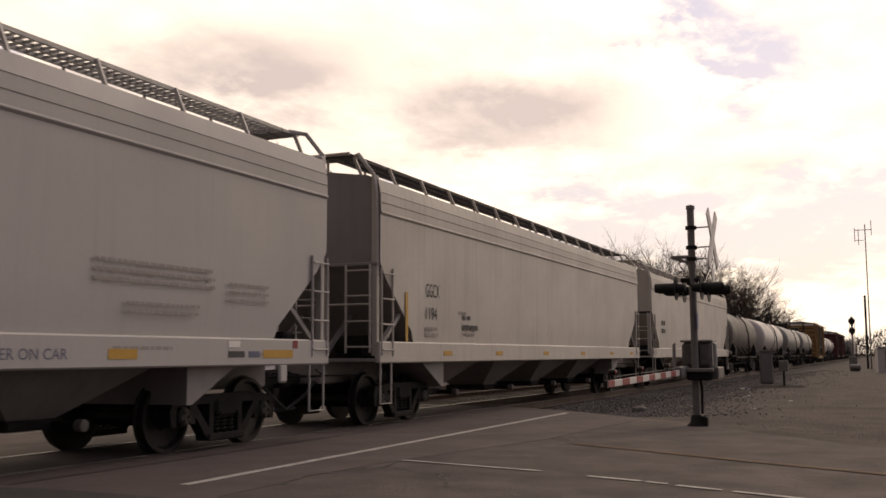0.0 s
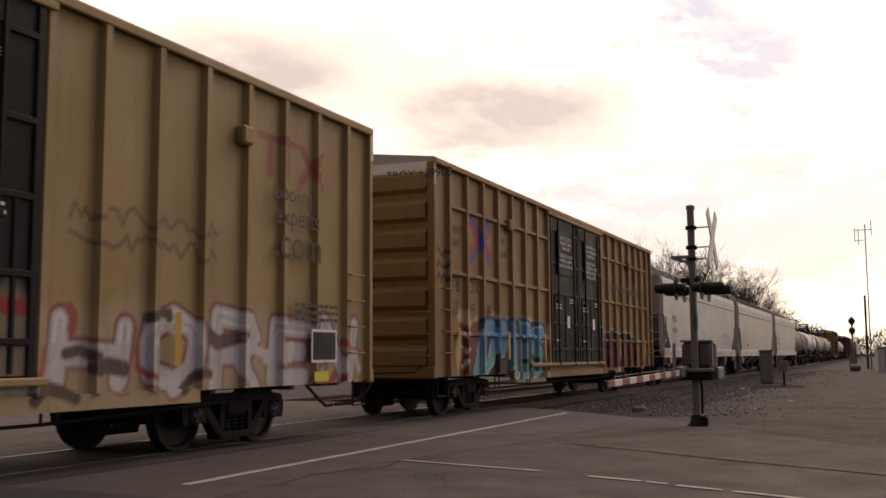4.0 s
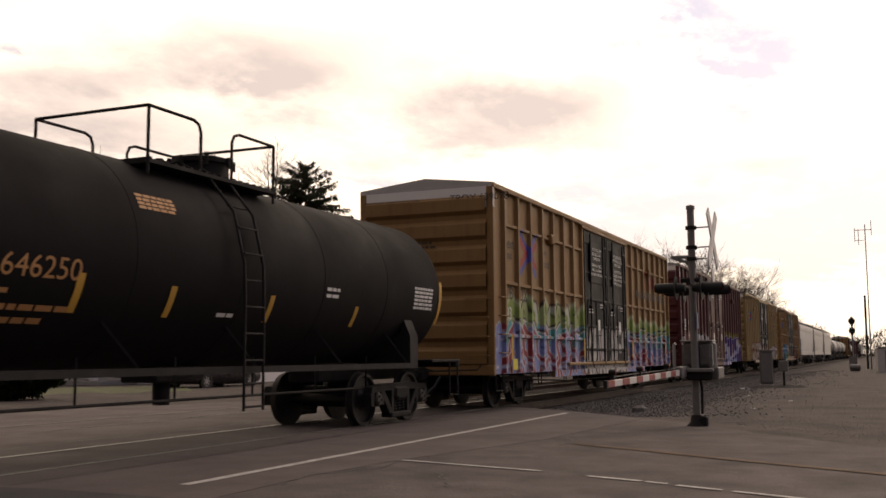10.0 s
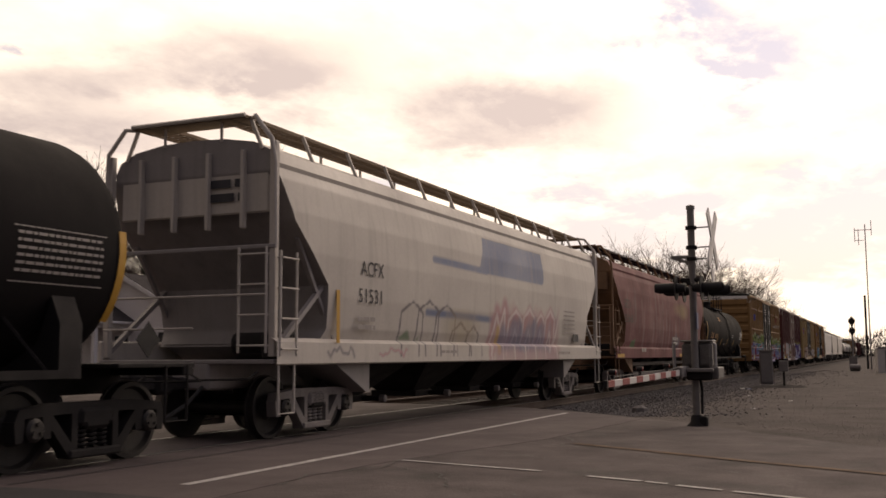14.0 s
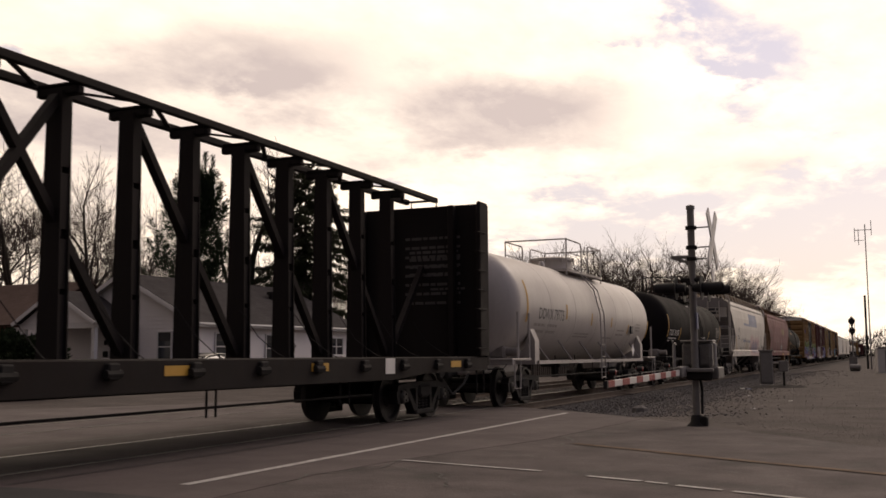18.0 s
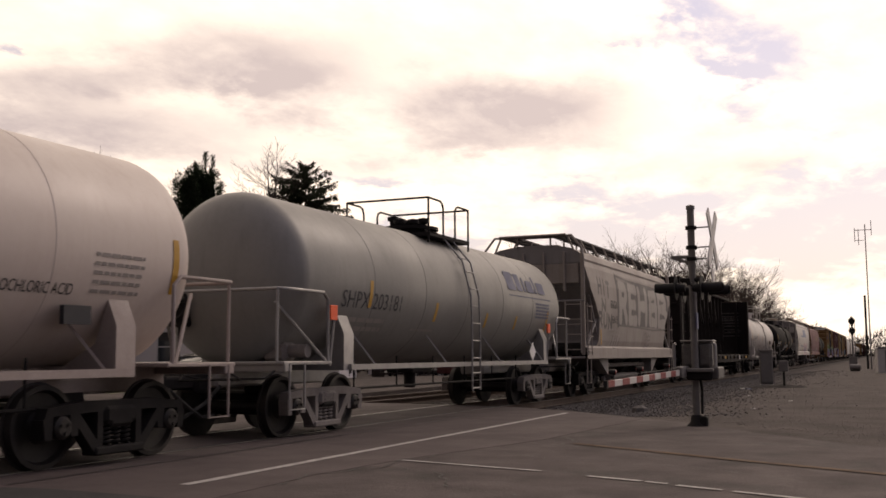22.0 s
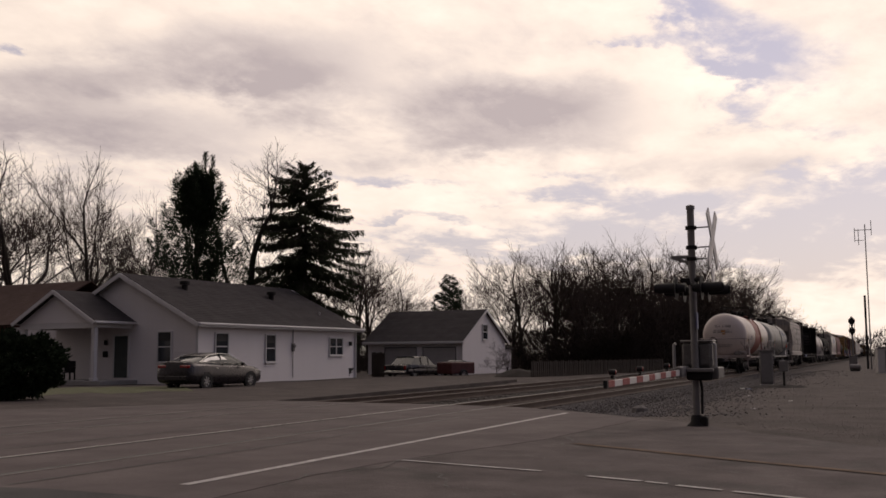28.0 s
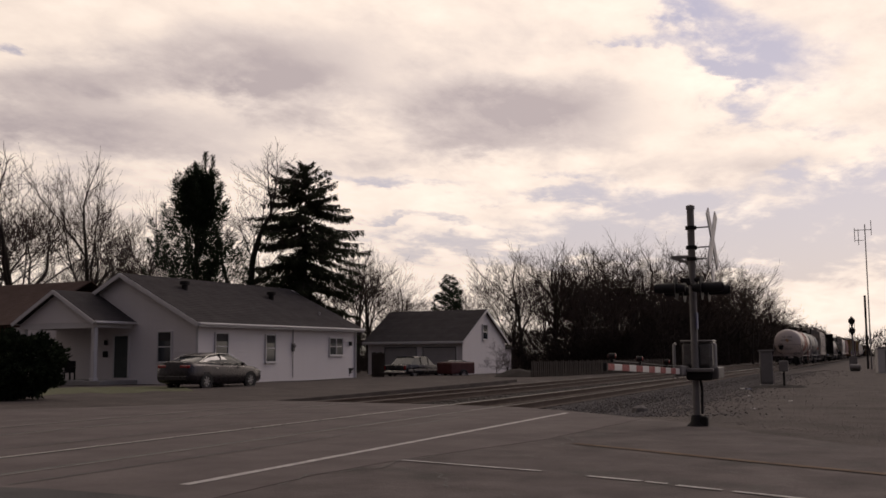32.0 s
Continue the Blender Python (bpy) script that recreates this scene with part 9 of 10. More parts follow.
    part("porch_floor", Geo().box(P0, P1 + 0.5, PY, 0, -0.3, 0.12, 0.03), CONCRETE, h)
    for s, xe in ((1, P1 + 0.32), (-1, P0 - 0.32)):
        ze = PE - 0.1
        roof_slope("porch_roof", h, SHINGLE, (xe, PY - 0.3, ze), (xe, 3.5, ze), (mid, PY - 0.3, PR), (mid, 3.5, PR), rows=18)
        part("bargeboard", Geo().bar((xe, PY - 0.32, ze - 0.05), (mid, PY - 0.32, PR - 0.05), 0.05, 0.18), TRIM, h)
        part("gutter", Geo().box(min(xe, xe + s * 0.1), max(xe, xe + s * 0.1), PY - 0.3, 0.0, ze - 0.05, ze + 0.06, 0.02), TRIM, h)
        part("porch_beam", Geo().box(min(xe - s * 0.35, xe - s * 0.2), max(xe - s * 0.35, xe - s * 0.2), PY, 0.0, PE - 0.35, PE - 0.1, 0.01), TRIM, h)
    g = Geo()
    k = 8
    for i in range(k):
        f0, f1 = i / k, (i + 1) / k
        g.add([(P0 + (mid - P0) * f0, PY - 0.018, PE - 0.1 + (PR - PE) * f0), (P1 - (P1 - mid) * f0, PY - 0.018, PE - 0.1 + (PR - PE) * f0), (P1 - (P1 - mid) * f1, PY, PE - 0.1 + (PR - PE) * f1), (P0 + (mid - P0) * f1, PY, PE - 0.1 + (PR - PE) * f1)], [(0, 1, 2, 3)])
    part("porch_gable", g, SIDING, h, fix=False, smooth=0)
    part("porch_beam", Geo().box(P0, P1, PY, PY + 0.15, PE - 0.38, PE - 0.1, 0.01), TRIM, h)
    for x in (P0 + 0.12, P1 - 0.06, -7.9):
        part("porch_post", Geo().box(x - 0.11, x + 0.11, PY + 0.02, PY + 0.24, 0.1, PE - 0.36, 0.015).box(x - 0.15, x + 0.15, PY - 0.02, PY + 0.28, 0.1, 0.25, 0.02), TRIM, h)
    board_wall(h, (-13.5, 0.6), (-W, 0.6), B, 2.9)
    for x, mat in ((-9.2, TRIM), (-7.0, STEEL_DARK)):
        c = thing("porch_chair", "%s porch chair with slatted back" % ("white" if mat is TRIM else "dark"), "chair", h.matrix_basis @ pose(x, -1.4, 0.12, 0, 0, 20))
        part("seat", Geo().box(-0.3, 0.3, -0.28, 0.28, 0.36, 0.42, 0.02), mat, c)
        part("backrest", Geo().box(-0.3, 0.3, 0.24, 0.30, 0.42, 0.95, 0.02), mat, c)
        for sx in (-0.27, 0.27):
            part("armrest", Geo().box(sx - 0.05, sx + 0.05, -0.3, 0.28, 0.6, 0.64, 0.01), mat, c)
            for sy in (-0.25, 0.25):
                part("leg", Geo().box(sx - 0.03, sx + 0.03, sy - 0.03, sy + 0.03, 0, 0.62 if sy < 0 else 0.4), mat, c)
    return h


def neighbour_house():
    h = thing("neighbour_house", "low brick house with a brown shingle roof", "house", pose(-39.5, 42.5, 0, 0, 0, -3.5))
    part("wall", Geo().box(-9, 5.0, 0, 9, -0.4, 3.0), BRICK_RED, h)
    roof_slope("roof", h, SHINGLE_BROWN, (-9.5, -0.6, 3.0), (5.5, -0.6, 3.0), (-9.5, 4.5, 5.7), (5.5, 4.5, 5.7))
    roof_slope("roof", h, SHINGLE_BROWN, (5.5, 9.6, 3.0), (-9.5, 9.6, 3.0), (5.5, 4.5, 5.7), (-9.5, 4.5, 5.7))
    window_in(h, "y", -3, -1.6, 0.9, 2.1, 0.0, 2)
    window_in(h, "y", 1.6, 3.0, 0.9, 2.1, 0.0, 2)


def garage():
    """A two-door garage; local x along its door wall, which faces the road."""
    W, D, EV, RG, B = 7.7, 7.7, 2.32, 4.58, -0.6
    h = thing("garage", "white clapboard two-door garage with a dark shingle roof", "garage", pose(-18.24, 66.6, 0, 0, 0, -3.0))
    board_wall(h, (-W, 0), (0, 0), B, EV)
    board_wall(h, (0, 0), (0, D), B, EV, "white gable wall of the garage", RG - 0.05)
    board_wall(h, (0, D), (-W, D), B, EV)
    board_wall(h, (-W, D), (-W, 0), B, EV, "", RG - 0.05)
    roof_slope("roof", h, SHINGLE, (-W - 0.3, -0.35, EV - 0.15), (0.2, -0.35, EV - 0.15), (-W - 0.3, D / 2, RG), (0.2, D / 2, RG), label="dark shingle roof")
    roof_slope("roof", h, SHINGLE, (0.2, D + 0.35, EV - 0.15), (-W - 0.3, D + 0.35, EV - 0.15), (0.2, D / 2, RG), (-W - 0.3, D / 2, RG))
    for a, b in (((0.22, -0.37, EV - 0.22), (0.22, D / 2, RG - 0.06)), ((0.22, D + 0.37, EV - 0.22), (0.22, D / 2, RG - 0.06))):
        part("bargeboard", Geo().bar(a, b, 0.05, 0.16), TRIM, h)
    part("fascia", Geo().box(-W - 0.3, 0.2, -0.40, -0.36, EV - 0.24, EV - 0.08, 0.01), TRIM, h)
    for x0 in (-6.3, -3.15):
        d = part("garage_door", Geo().box(x0, x0 + 2.68, -0.05, 0.02, B, 1.86, 0.01), DOOR_GREY, h, "pale grey panelled garage door")
        for i in range(4):
            z = -0.3 + 0.53 * i
            part("door_panel", Geo().box(x0 + 0.06, x0 + 2.62, -0.065, -0.05, z, z + 0.47, 0.012), DOOR_GREY, d)
        part("door_frame", Geo().box(x0 - 0.1, x0, -0.08, 0.0, B, 1.96, 0.01).box(x0 + 2.68, x0 + 2.78, -0.08, 0.0, B, 1.96, 0.01).box(x0 - 0.1, x0 + 2.78, -0.08, 0.0, 1.86, 1.98, 0.01), TRIM, d)
        part("weather_strip", Geo().box(x0 + 0.01, x0 + 0.05, -0.07, -0.045, B, 1.85).box(x0 + 2.63, x0 + 2.67, -0.07, -0.045, B, 1.85).box(x0, x0 + 2.68, -0.07, -0.045, 1.80, 1.855), STEEL_DARK, d)
    window_in(h, "x", D / 2 - 0.42, D / 2 + 0.42, 2.45, 3.45, 0.035)
    shed = thing("lean_to", "low lean-to shed behind the garage", "shed", h.matrix_basis @ pose(-2.6, D + 1.2, 0))
    part("wall", Geo().box(-1.2, 1.6, 0, 2.4, -0.5, 1.7), SIDING, shed)
    part("roof", Geo().prism([(-0.2, 1.7), (2.6, 1.7), (2.6, 1.8), (-0.2, 2.1)], -1.4, 1.8, "x"), SHINGLE, shed)


def wheel_on(car, x, y, r, w=0.2):
    s = 1 if x > 0 else -1
    t = part("wheel", Geo().lathe([(x - w / 2, r * 0.66), (x - w / 2, r * 0.95), (x - w * 0.35, r), (x + w * 0.35, r), (x + w / 2, r * 0.95), (x + w / 2, r * 0.66)], "x", 24, at=(0, y, r), closed=True), RUBBER, car, "black rubber tyre")
    g = Geo().lathe([(x + s * w * 0.30, r * 0.66), (x + s * w * 0.42, r * 0.6), (x + s * w * 0.2, r * 0.55)], "x", 20, at=(0, y, r), closed=True)
    for k in range(7):
        a = k * 2 * math.pi / 7
        g.bar((x + s * w * 0.36, y, r), (x + s * w * 0.36, y + r * 0.6 * math.cos(a), r + r * 0.6 * math.sin(a)), 0.05, 0.03, (1, 0, 0))
    part("rim", g, STEEL_GREY, t, "alloy rim")


def loft(rows):
    """A smooth body through cross-sections; each row: (y, list of (x, z)) over one half, bottom to top."""
    g = Geo()
    n = len(rows[0][1])
    for y, half in rows:
        g.v += [(x, y, z) for x, z in half] + [(-x, y, z) for x, z in reversed(half)]
    m = 2 * n
    for j in range(len(rows) - 1):
        for i in range(m):
            g.f.append((j * m + i, j * m + (i + 1) % m, (j + 1) * m + (i + 1) % m, (j + 1) * m + i))
    g.f += [tuple(reversed(range(m))), tuple((len(rows) - 1) * m + i for i in range(m))]
    return g


def sedan():
    """Local y runs from tail to nose."""
    c = thing("sedan_car", "dark brown-grey four-door sedan parked beside the house", "car", pose(-17.0, 35.75, -0.09, 0, 0, -4))
    def sec(w, zb, zs, zt):
        return [(w * 0.86, zb), (w * 0.98, zb + 0.12), (w, (zb + zs) / 2), (w * 0.97, zs), (w * 0.85, zt - 0.02), (w * 0.5, zt + 0.02), (0.02, zt + 0.03)]
    rows = [(-2.44, sec(0.74, 0.42, 0.66, 0.78)), (-2.38, sec(0.86, 0.30, 0.84, 1.08)), (-2.15, sec(0.91, 0.24, 0.92, 1.13)), (-1.4, sec(0.92, 0.20, 0.94, 1.10)), (0, sec(0.925, 0.18, 0.90, 1.03)),
            (1.0, sec(0.92, 0.18, 0.86, 1.0)), (1.7, sec(0.90, 0.20, 0.80, 0.92)), (2.2, sec(0.84, 0.24, 0.70, 0.80)), (2.42, sec(0.66, 0.34, 0.55, 0.64))]
    part("body", loft(rows), CAR_GREY, c, smooth=60)
    def cab(w0, w1, z0, z1):
        return [(w0, z0), (w0 * 0.98, z0 + (z1 - z0) * 0.3), (w1 * 1.03, z1 - 0.08), (w1 * 0.9, z1 - 0.02), (0.02, z1)]
    glassy = [(-2.05, cab(0.74, 0.72, 1.04, 1.13)), (-1.1, cab(0.83, 0.62, 1.0, 1.40)), (-0.4, cab(0.84, 0.64, 0.98, 1.465)), (0.3, cab(0.84, 0.64, 0.97, 1.45)), (1.3, cab(0.80, 0.76, 0.94, 1.01))]
    part("window_glass", loft(glassy), GLASS_DARK, c, "tinted glasshouse", smooth=50)
    roof = [(-1.35, [(0.64, 1.30), (0.62, 1.33), (0.3, 1.36), (0.02, 1.365)]), (-1.0, [(0.65, 1.39), (0.62, 1.42), (0.3, 1.44), (0.02, 1.45)]), (-0.4, [(0.655, 1.43), (0.62, 1.465), (0.3, 1.48), (0.02, 1.485)]), (0.32, [(0.65, 1.40), (0.60, 1.43), (0.3, 1.455), (0.02, 1.46)])]
    part("roof", loft(roof), CAR_GREY, c, smooth=50)
    for s in (-1, 1):
        part("window_trim", Geo().tube([(s * 0.80, -1.75, 1.10), (s * 0.69, -1.1, 1.37), (s * 0.67, -0.4, 1.45), (s * 0.67, 0.25, 1.43), (s * 0.80, 1.15, 1.03), (s * 0.87, 0.2, 1.03), (s * 0.87, -1.2, 1.08), (s * 0.80, -1.75, 1.10)], 0.014, 6), CHROME, c, "bright window surround")
        part("door_pillar", Geo().bar((s * 0.86, -0.35, 0.96), (s * 0.67, -0.42, 1.43), 0.07, 0.03), BLACK, c)
        part("mirror", Geo().box(min(s * 0.9, s * 1.06), max(s * 0.9, s * 1.06), 0.72, 0.86, 0.95, 1.08, 0.03), CAR_GREY, c)
        part("tail_lamp", Geo().box(min(s * 0.35, s * 0.83), max(s * 0.35, s * 0.83), -2.43, -2.30, 0.86, 0.99, 0.03), TAIL_RED, c, "red tail lamp")
        part("headlamp", Geo().box(min(s * 0.5, s * 0.80), max(s * 0.5, s * 0.80), 2.18, 2.33, 0.62, 0.72, 0.03), STEEL_GREY, c)
        part("door_handle", Geo().box(min(s * 0.9, s * 0.94), max(s * 0.9, s * 0.94), -0.85, -0.65, 0.83, 0.86, 0.008), CHROME, c)
        for y in (-1.4, 1.42):
            part("wheel_arch", Geo().lathe([(s * 0.90, 0.36), (s * 0.925, 0.38), (s * 0.925, 0.345), (s * 0.90, 0.345)], "x", 24, at=(0, y, 0.33), closed=True), BLACK, c)
            wheel_on(c, s * 0.83, y, 0.33)
    part("bumper", Geo().box(-0.8, 0.8, -2.46, -2.36, 0.36, 0.58, 0.05), CAR_GREY, c)
    part("trunk_strip", Geo().box(-0.35, 0.35, -2.42, -2.40, 0.84, 0.88, 0.008), CHROME, c, "bright strip on the boot lid")
    part("number_plate", Geo().box(-0.2, 0.2, -2.43, -2.41, 0.62, 0.76, 0.004), TRIM, c)


def old_wagon():
    c = thing("old_saloon_car", "old dark saloon car parked before the garage", "car", pose(-19.85, 62.2, -0.32, 0, 0, -8))
    def sec(w, zb, zs, zt):
        return [(w * 0.9, zb), (w, zb + 0.1), (w, zs), (w * 0.96, zt), (0.02, zt + 0.02)]
    part("body", loft([(-2.5, sec(0.9, 0.42, 0.75, 0.92)), (-2.4, sec(0.95, 0.34, 0.85, 0.96)), (0.8, sec(0.96, 0.3, 0.85, 0.95)), (2.4, sec(0.93, 0.34, 0.8, 0.9)), (2.5, sec(0.9, 0.42, 0.72, 0.85))]), CAR_DARK, c, smooth=50)
    part("window_glass", loft([(-1.75, [(0.82, 0.95), (0.78, 0.99), (0.02, 1.0)]), (-1.15, [(0.86, 0.94), (0.70, 1.44), (0.02, 1.48)]), (0.3, [(0.86, 0.94), (0.74, 1.46), (0.02, 1.5)]), (1.0, [(0.84, 0.93), (0.8, 0.97), (0.02, 0.98)])]), GLASS_DARK, c, smooth=30)
    part("roof", loft([(-1.2, [(0.74, 1.43), (0.6, 1.49), (0.02, 1.51)]), (0.3, [(0.76, 1.44), (0.6, 1.5), (0.02, 1.52)])]), CAR_DARK, c)
    part("side_strip", Geo().box(0.95, 0.975, -2.3, 2.3, 0.55, 0.68, 0.01).box(-0.975, -0.95, -2.3, 2.3, 0.55, 0.68, 0.01), CAR_SILVER, c, "silver side moulding")
    part("bumper", Geo().box(-0.92, 0.92, -2.62, -2.45, 0.42, 0.6, 0.04), CHROME, c)
    for s in (-1, 1):
        part("tail_lamp", Geo().box(min(s * 0.72, s * 0.9), max(s * 0.72, s * 0.9), -2.53, -2.45, 0.66, 0.9, 0.02), TAIL_RED, c)
        for y in (-0.6, 0.3):
            part("window_pillar", Geo().bar((s * 0.87, y, 0.95), (s * 0.76, y, 1.46), 0.07, 0.03), CAR_DARK, c)
        for y in (-1.5, 1.55):
            wheel_on(c, s * 0.86, y, 0.34)
    t = thing("refuse_trailer", "low dark red trailer loaded with rubbish", "trailer", pose(-17.0, 62.4, -0.32, 0, 0, -30))
    part("bed", Geo().box(-0.8, 0.8, -1.0, 1.0, 0.35, 1.12, 0.06), RUST_RED, t)
    part("load", Geo().grid(lambda u, v: ((u - 0.5) * 1.5, (v - 0.5) * 1.9, 1.13 + 0.15 * abs(math.sin(7 * u + 5 * v)) * math.sin(math.pi * u) * math.sin(math.pi * v)), 8, 8), CAR_DARK, t)
    for s in (-1, 1):
        wheel_on(t, s * 0.85, 0, 0.32)


def yard():
    b = thing("wheeled_bin", "dark wheeled bin beside the house", "bin", pose(-20.75, 54.4, -0.14))
    part("bin_body", Geo().prism([(-0.22, 0), (0.22, 0), (0.27, 0.6), (-0.27, 0.6)], -0.26, 0.26, "y"), BLACK, b)
    part("lid", Geo().box(-0.3, 0.3, -0.3, 0.3, 0.6, 0.66, 0.03), BLACK, b)
    q = thing("plank_gate", "weathered brown plank gate between house and garage", "gate", pose(-20.7, 57.6, -0.3))
    plank = normals_out(Geo().box(-0.07, 0.07, -0.012, 0.012, 0.0, 1.75, 0.004).mesh("plank", [FENCE], 0))
    for k in range(6):
        part("plank", plank, None, q, at=(0.15 * k, 0, 0.03 * math.sin(k * 2.1)))
    for z in (0.35, 1.4):
        part("gate_rail", Geo().box(-0.08, 0.83, 0.012, 0.05, z - 0.05, z + 0.05), FENCE, q)
    # board fence behind the tracks
    f = thing("board_fence", "grey weathered board fence behind the tracks", "fence", pose(-9.9, 57.0, -0.2))
    board = Geo().prism([(-0.15, -0.1), (0.15, -0.1), (0.15, 0.98), (0.08, 1.06), (-0.08, 1.06), (-0.15, 0.98)], -0.015, 0.015, "x").mesh("board", [FENCE], 0)
    normals_out(board)
    for k in range(90):
        part("board", board, None, f, at=pose(0.008 * math.sin(k * 2.3) + 0.02 * k, k * 0.33, 0.03 * math.sin(k * 1.7), 0, 0, 0))
    part("rail", Geo().bar((-0.05, 0, 0.35), (1.75, 29.5, 0.35), 0.05, 0.09).bar((-0.05, 0, 0.85), (1.75, 29.5, 0.85), 0.05, 0.09), FENCE, f)
    g = Geo().grid(lambda u, v: ((u - 0.5) * 4, (v - 0.5) * 5, 0.8 * max(0, math.sin(math.pi * u)) ** 1.2 * max(0, math.sin(math.pi * v)) + 0.06 * noise.noise(Vector((u * 9, v * 9, 1))) - 0.15), 24, 24)
    solid("gravel_mound", g, DIRT, "heap of dark gravel beside the garage", "gravel heap", pose(-11.3, 58.5, -0.25), smooth=60)
    # strip of grass before the house
    near0, near1, back0, back1 = Vector((-18.4, 24.8)), Vector((-14.4, 31.0)), Vector((-25.5, 31.2)), Vector((-18.6, 35.9))

    def turf(u, v):
        w = v + 0.10 * math.sin(u * 17) * (1 - v) + 0.06 * math.sin(u * 41)
        q = near0.lerp(near1, u).lerp(back0.lerp(back1, u), w)
        return q.x, q.y, -0.005 + 0.02 * noise.noise(Vector((q.x * 2, q.y * 2, 2))) - 0.03 * (abs(2 * v - 1) > 0.99)
    g = Geo().grid(turf, 60, 14)
    d = Geo().grid(lambda u, v: ((u - 0.5) * 3.2, (v - 0.5) * 3.0, -0.08 + 0.26 * math.sin(math.pi * u) * math.sin(math.pi * v) + 0.05 * noise.noise(Vector((u * 7, v * 7, 3)))), 24, 24)
    solid("dirt_heap", d, DIRT, "low heap of dark dirt round the relay cabinet", "dirt heap", pose(5.3, 42.0, -0.17), smooth=60)
    solid("lawn", g, GRASS, "thin winter lawn in front of the house", "lawn", kind="structure", smooth=60)


DIRT = material("dark_dirt", (0.030, 0.025, 0.023), 0.95, spec=0.15, var=0.5, scale=2, fine=20, bump=0.03)
FENCE = material("weathered_fence", (0.042, 0.033, 0.029), 0.9, spec=0.15, var=0.5, scale=3, rnd=0.6, bump=0.004)
house()
neighbour_house()
garage()
sedan()
old_wagon()
yard()


# ---- trees ----
BARK = material("grey_bark", (0.052, 0.043, 0.038), 0.95, spec=0.1, var=0.5, scale=2, bump=0.01)
TWIG = material("bare_twigs", (0.066, 0.049, 0.042), 0.95, spec=0.1, var=0.4, scale=1, bump=0.0)
NEEDLE = material("dark_needles", (0.022, 0.034, 0.016), 0.9, spec=0.1, var=0.5, scale=1.2, bump=0.0, dark=(0.013, 0.018, 0.010))
NEEDLE_B = material("olive_needles", (0.035, 0.042, 0.022), 0.9, spec=0.1, var=0.5, scale=1.2, bump=0.0, dark=(0.02, 0.022, 0.013))
BRUSH = material("winter_brush", (0.042, 0.032, 0.027), 0.95, spec=0.1, var=0.5, scale=0.5, bump=0.0, dark=(0.024, 0.019, 0.016))


def bare_tree_meshes(seed, spread=0.5, fork=0.28, depth=6, thick=0.018, lean=0.0, rise=0.08, fine=0.0085, stems=()):
    """Trunk-and-limbs mesh and a twig mesh for a leafless tree about 12 m high, and its true height."""
    rng = random.Random(seed)
    wood, twig = Geo(), Geo()

    def grow(p, d, ln, r, lv):
        pts, q, dd = [p], p.copy(), d.copy()
        n = 4 if lv < 3 else 3 if lv < 5 else 2
        for i in range(n):
            dd = (dd + Vector((rng.uniform(-1, 1), rng.uniform(-1, 1), rng.uniform(-0.6, 0.7))) * (0.13 if lv else 0.05)).normalized()
            q = q + dd * (ln / n)
            pts.append(q.copy())
        r1 = r * 0.62
        (wood if lv < 4 else twig).tube(pts, r, 7 if lv == 0 else 5 if lv < 3 else 3, False, r1)
        if lv >= depth:
            return
        az = rng.uniform(0, 6.28)
        for k in range(rng.randint(3, 4)):
            f = 1.0 if k == 0 else rng.uniform(0.3, 0.98)
            j = min(int(f * n), n - 1)
            base = pts[j].lerp(pts[j + 1], f * n - j)
            az += 2.4 + rng.uniform(-0.5, 0.5)
            side = Vector((math.cos(az), math.sin(az), rng.uniform(-0.45, 0.4))).normalized()
            a = (0.3 if k == 0 else rng.uniform(0.55, 1.3)) * (spread / 0.5)
            nd = (dd + side * a + Vector((0, 0, rise + (0.7 if k == 0 and lv < 2 else 0)))).normalized()
            grow(base, nd, ln * rng.uniform(0.55, 0.86), max(r1 * (1.0 if k == 0 else rng.uniform(0.5, 0.8)), fine), lv + 1)
    for pts, r0, r1, ln in stems:
        pts = [Vector(q) for q in pts]
        wood.tube(pts, r0, 8, False, r1)
        for k in range(len(pts) - 1):
            f = (k + 1) / (len(pts) - 1)
            if f < 0.4:
                continue
            for _ in range(2):
                a = rng.uniform(0, 6.28)
                d = (pts[k + 1] - pts[k]).normalized() + Vector((math.cos(a), math.sin(a), rng.uniform(-0.1, 0.5))) * (0.7 if f < 1 else 0.45)
                grow(pts[k + 1], d.normalized(), ln * rng.uniform(0.7, 1.1), r1 * (0.6 if f < 1 else 0.9), 2)
    if not stems:
        grow(Vector((0, 0, -0.3)), Vector((lean, 0.02, 1)).normalized(), 12.0 * fork, 12.0 * thick, 0)
    return wood.mesh("trunk", [BARK], 60), twig.mesh("twigs", [TWIG], 0), max(v[2] for v in twig.v)


def bare_tree(meshes, x, y, top, rz, label, wide=1.0):
    """top: the tree's height in metres."""
    s = top / meshes[2]
    t = thing("bare_tree", label, "tree", pose(x, y, ground_height(x, y), 0, 0, rz) @ Matrix.Diagonal((s * wide, s * wide, s, 1)), group="leafless trees")
    part("trunk", meshes[0], None, t)
    part("crown", meshes[1], None, t, "fine bare twigs")
    return t


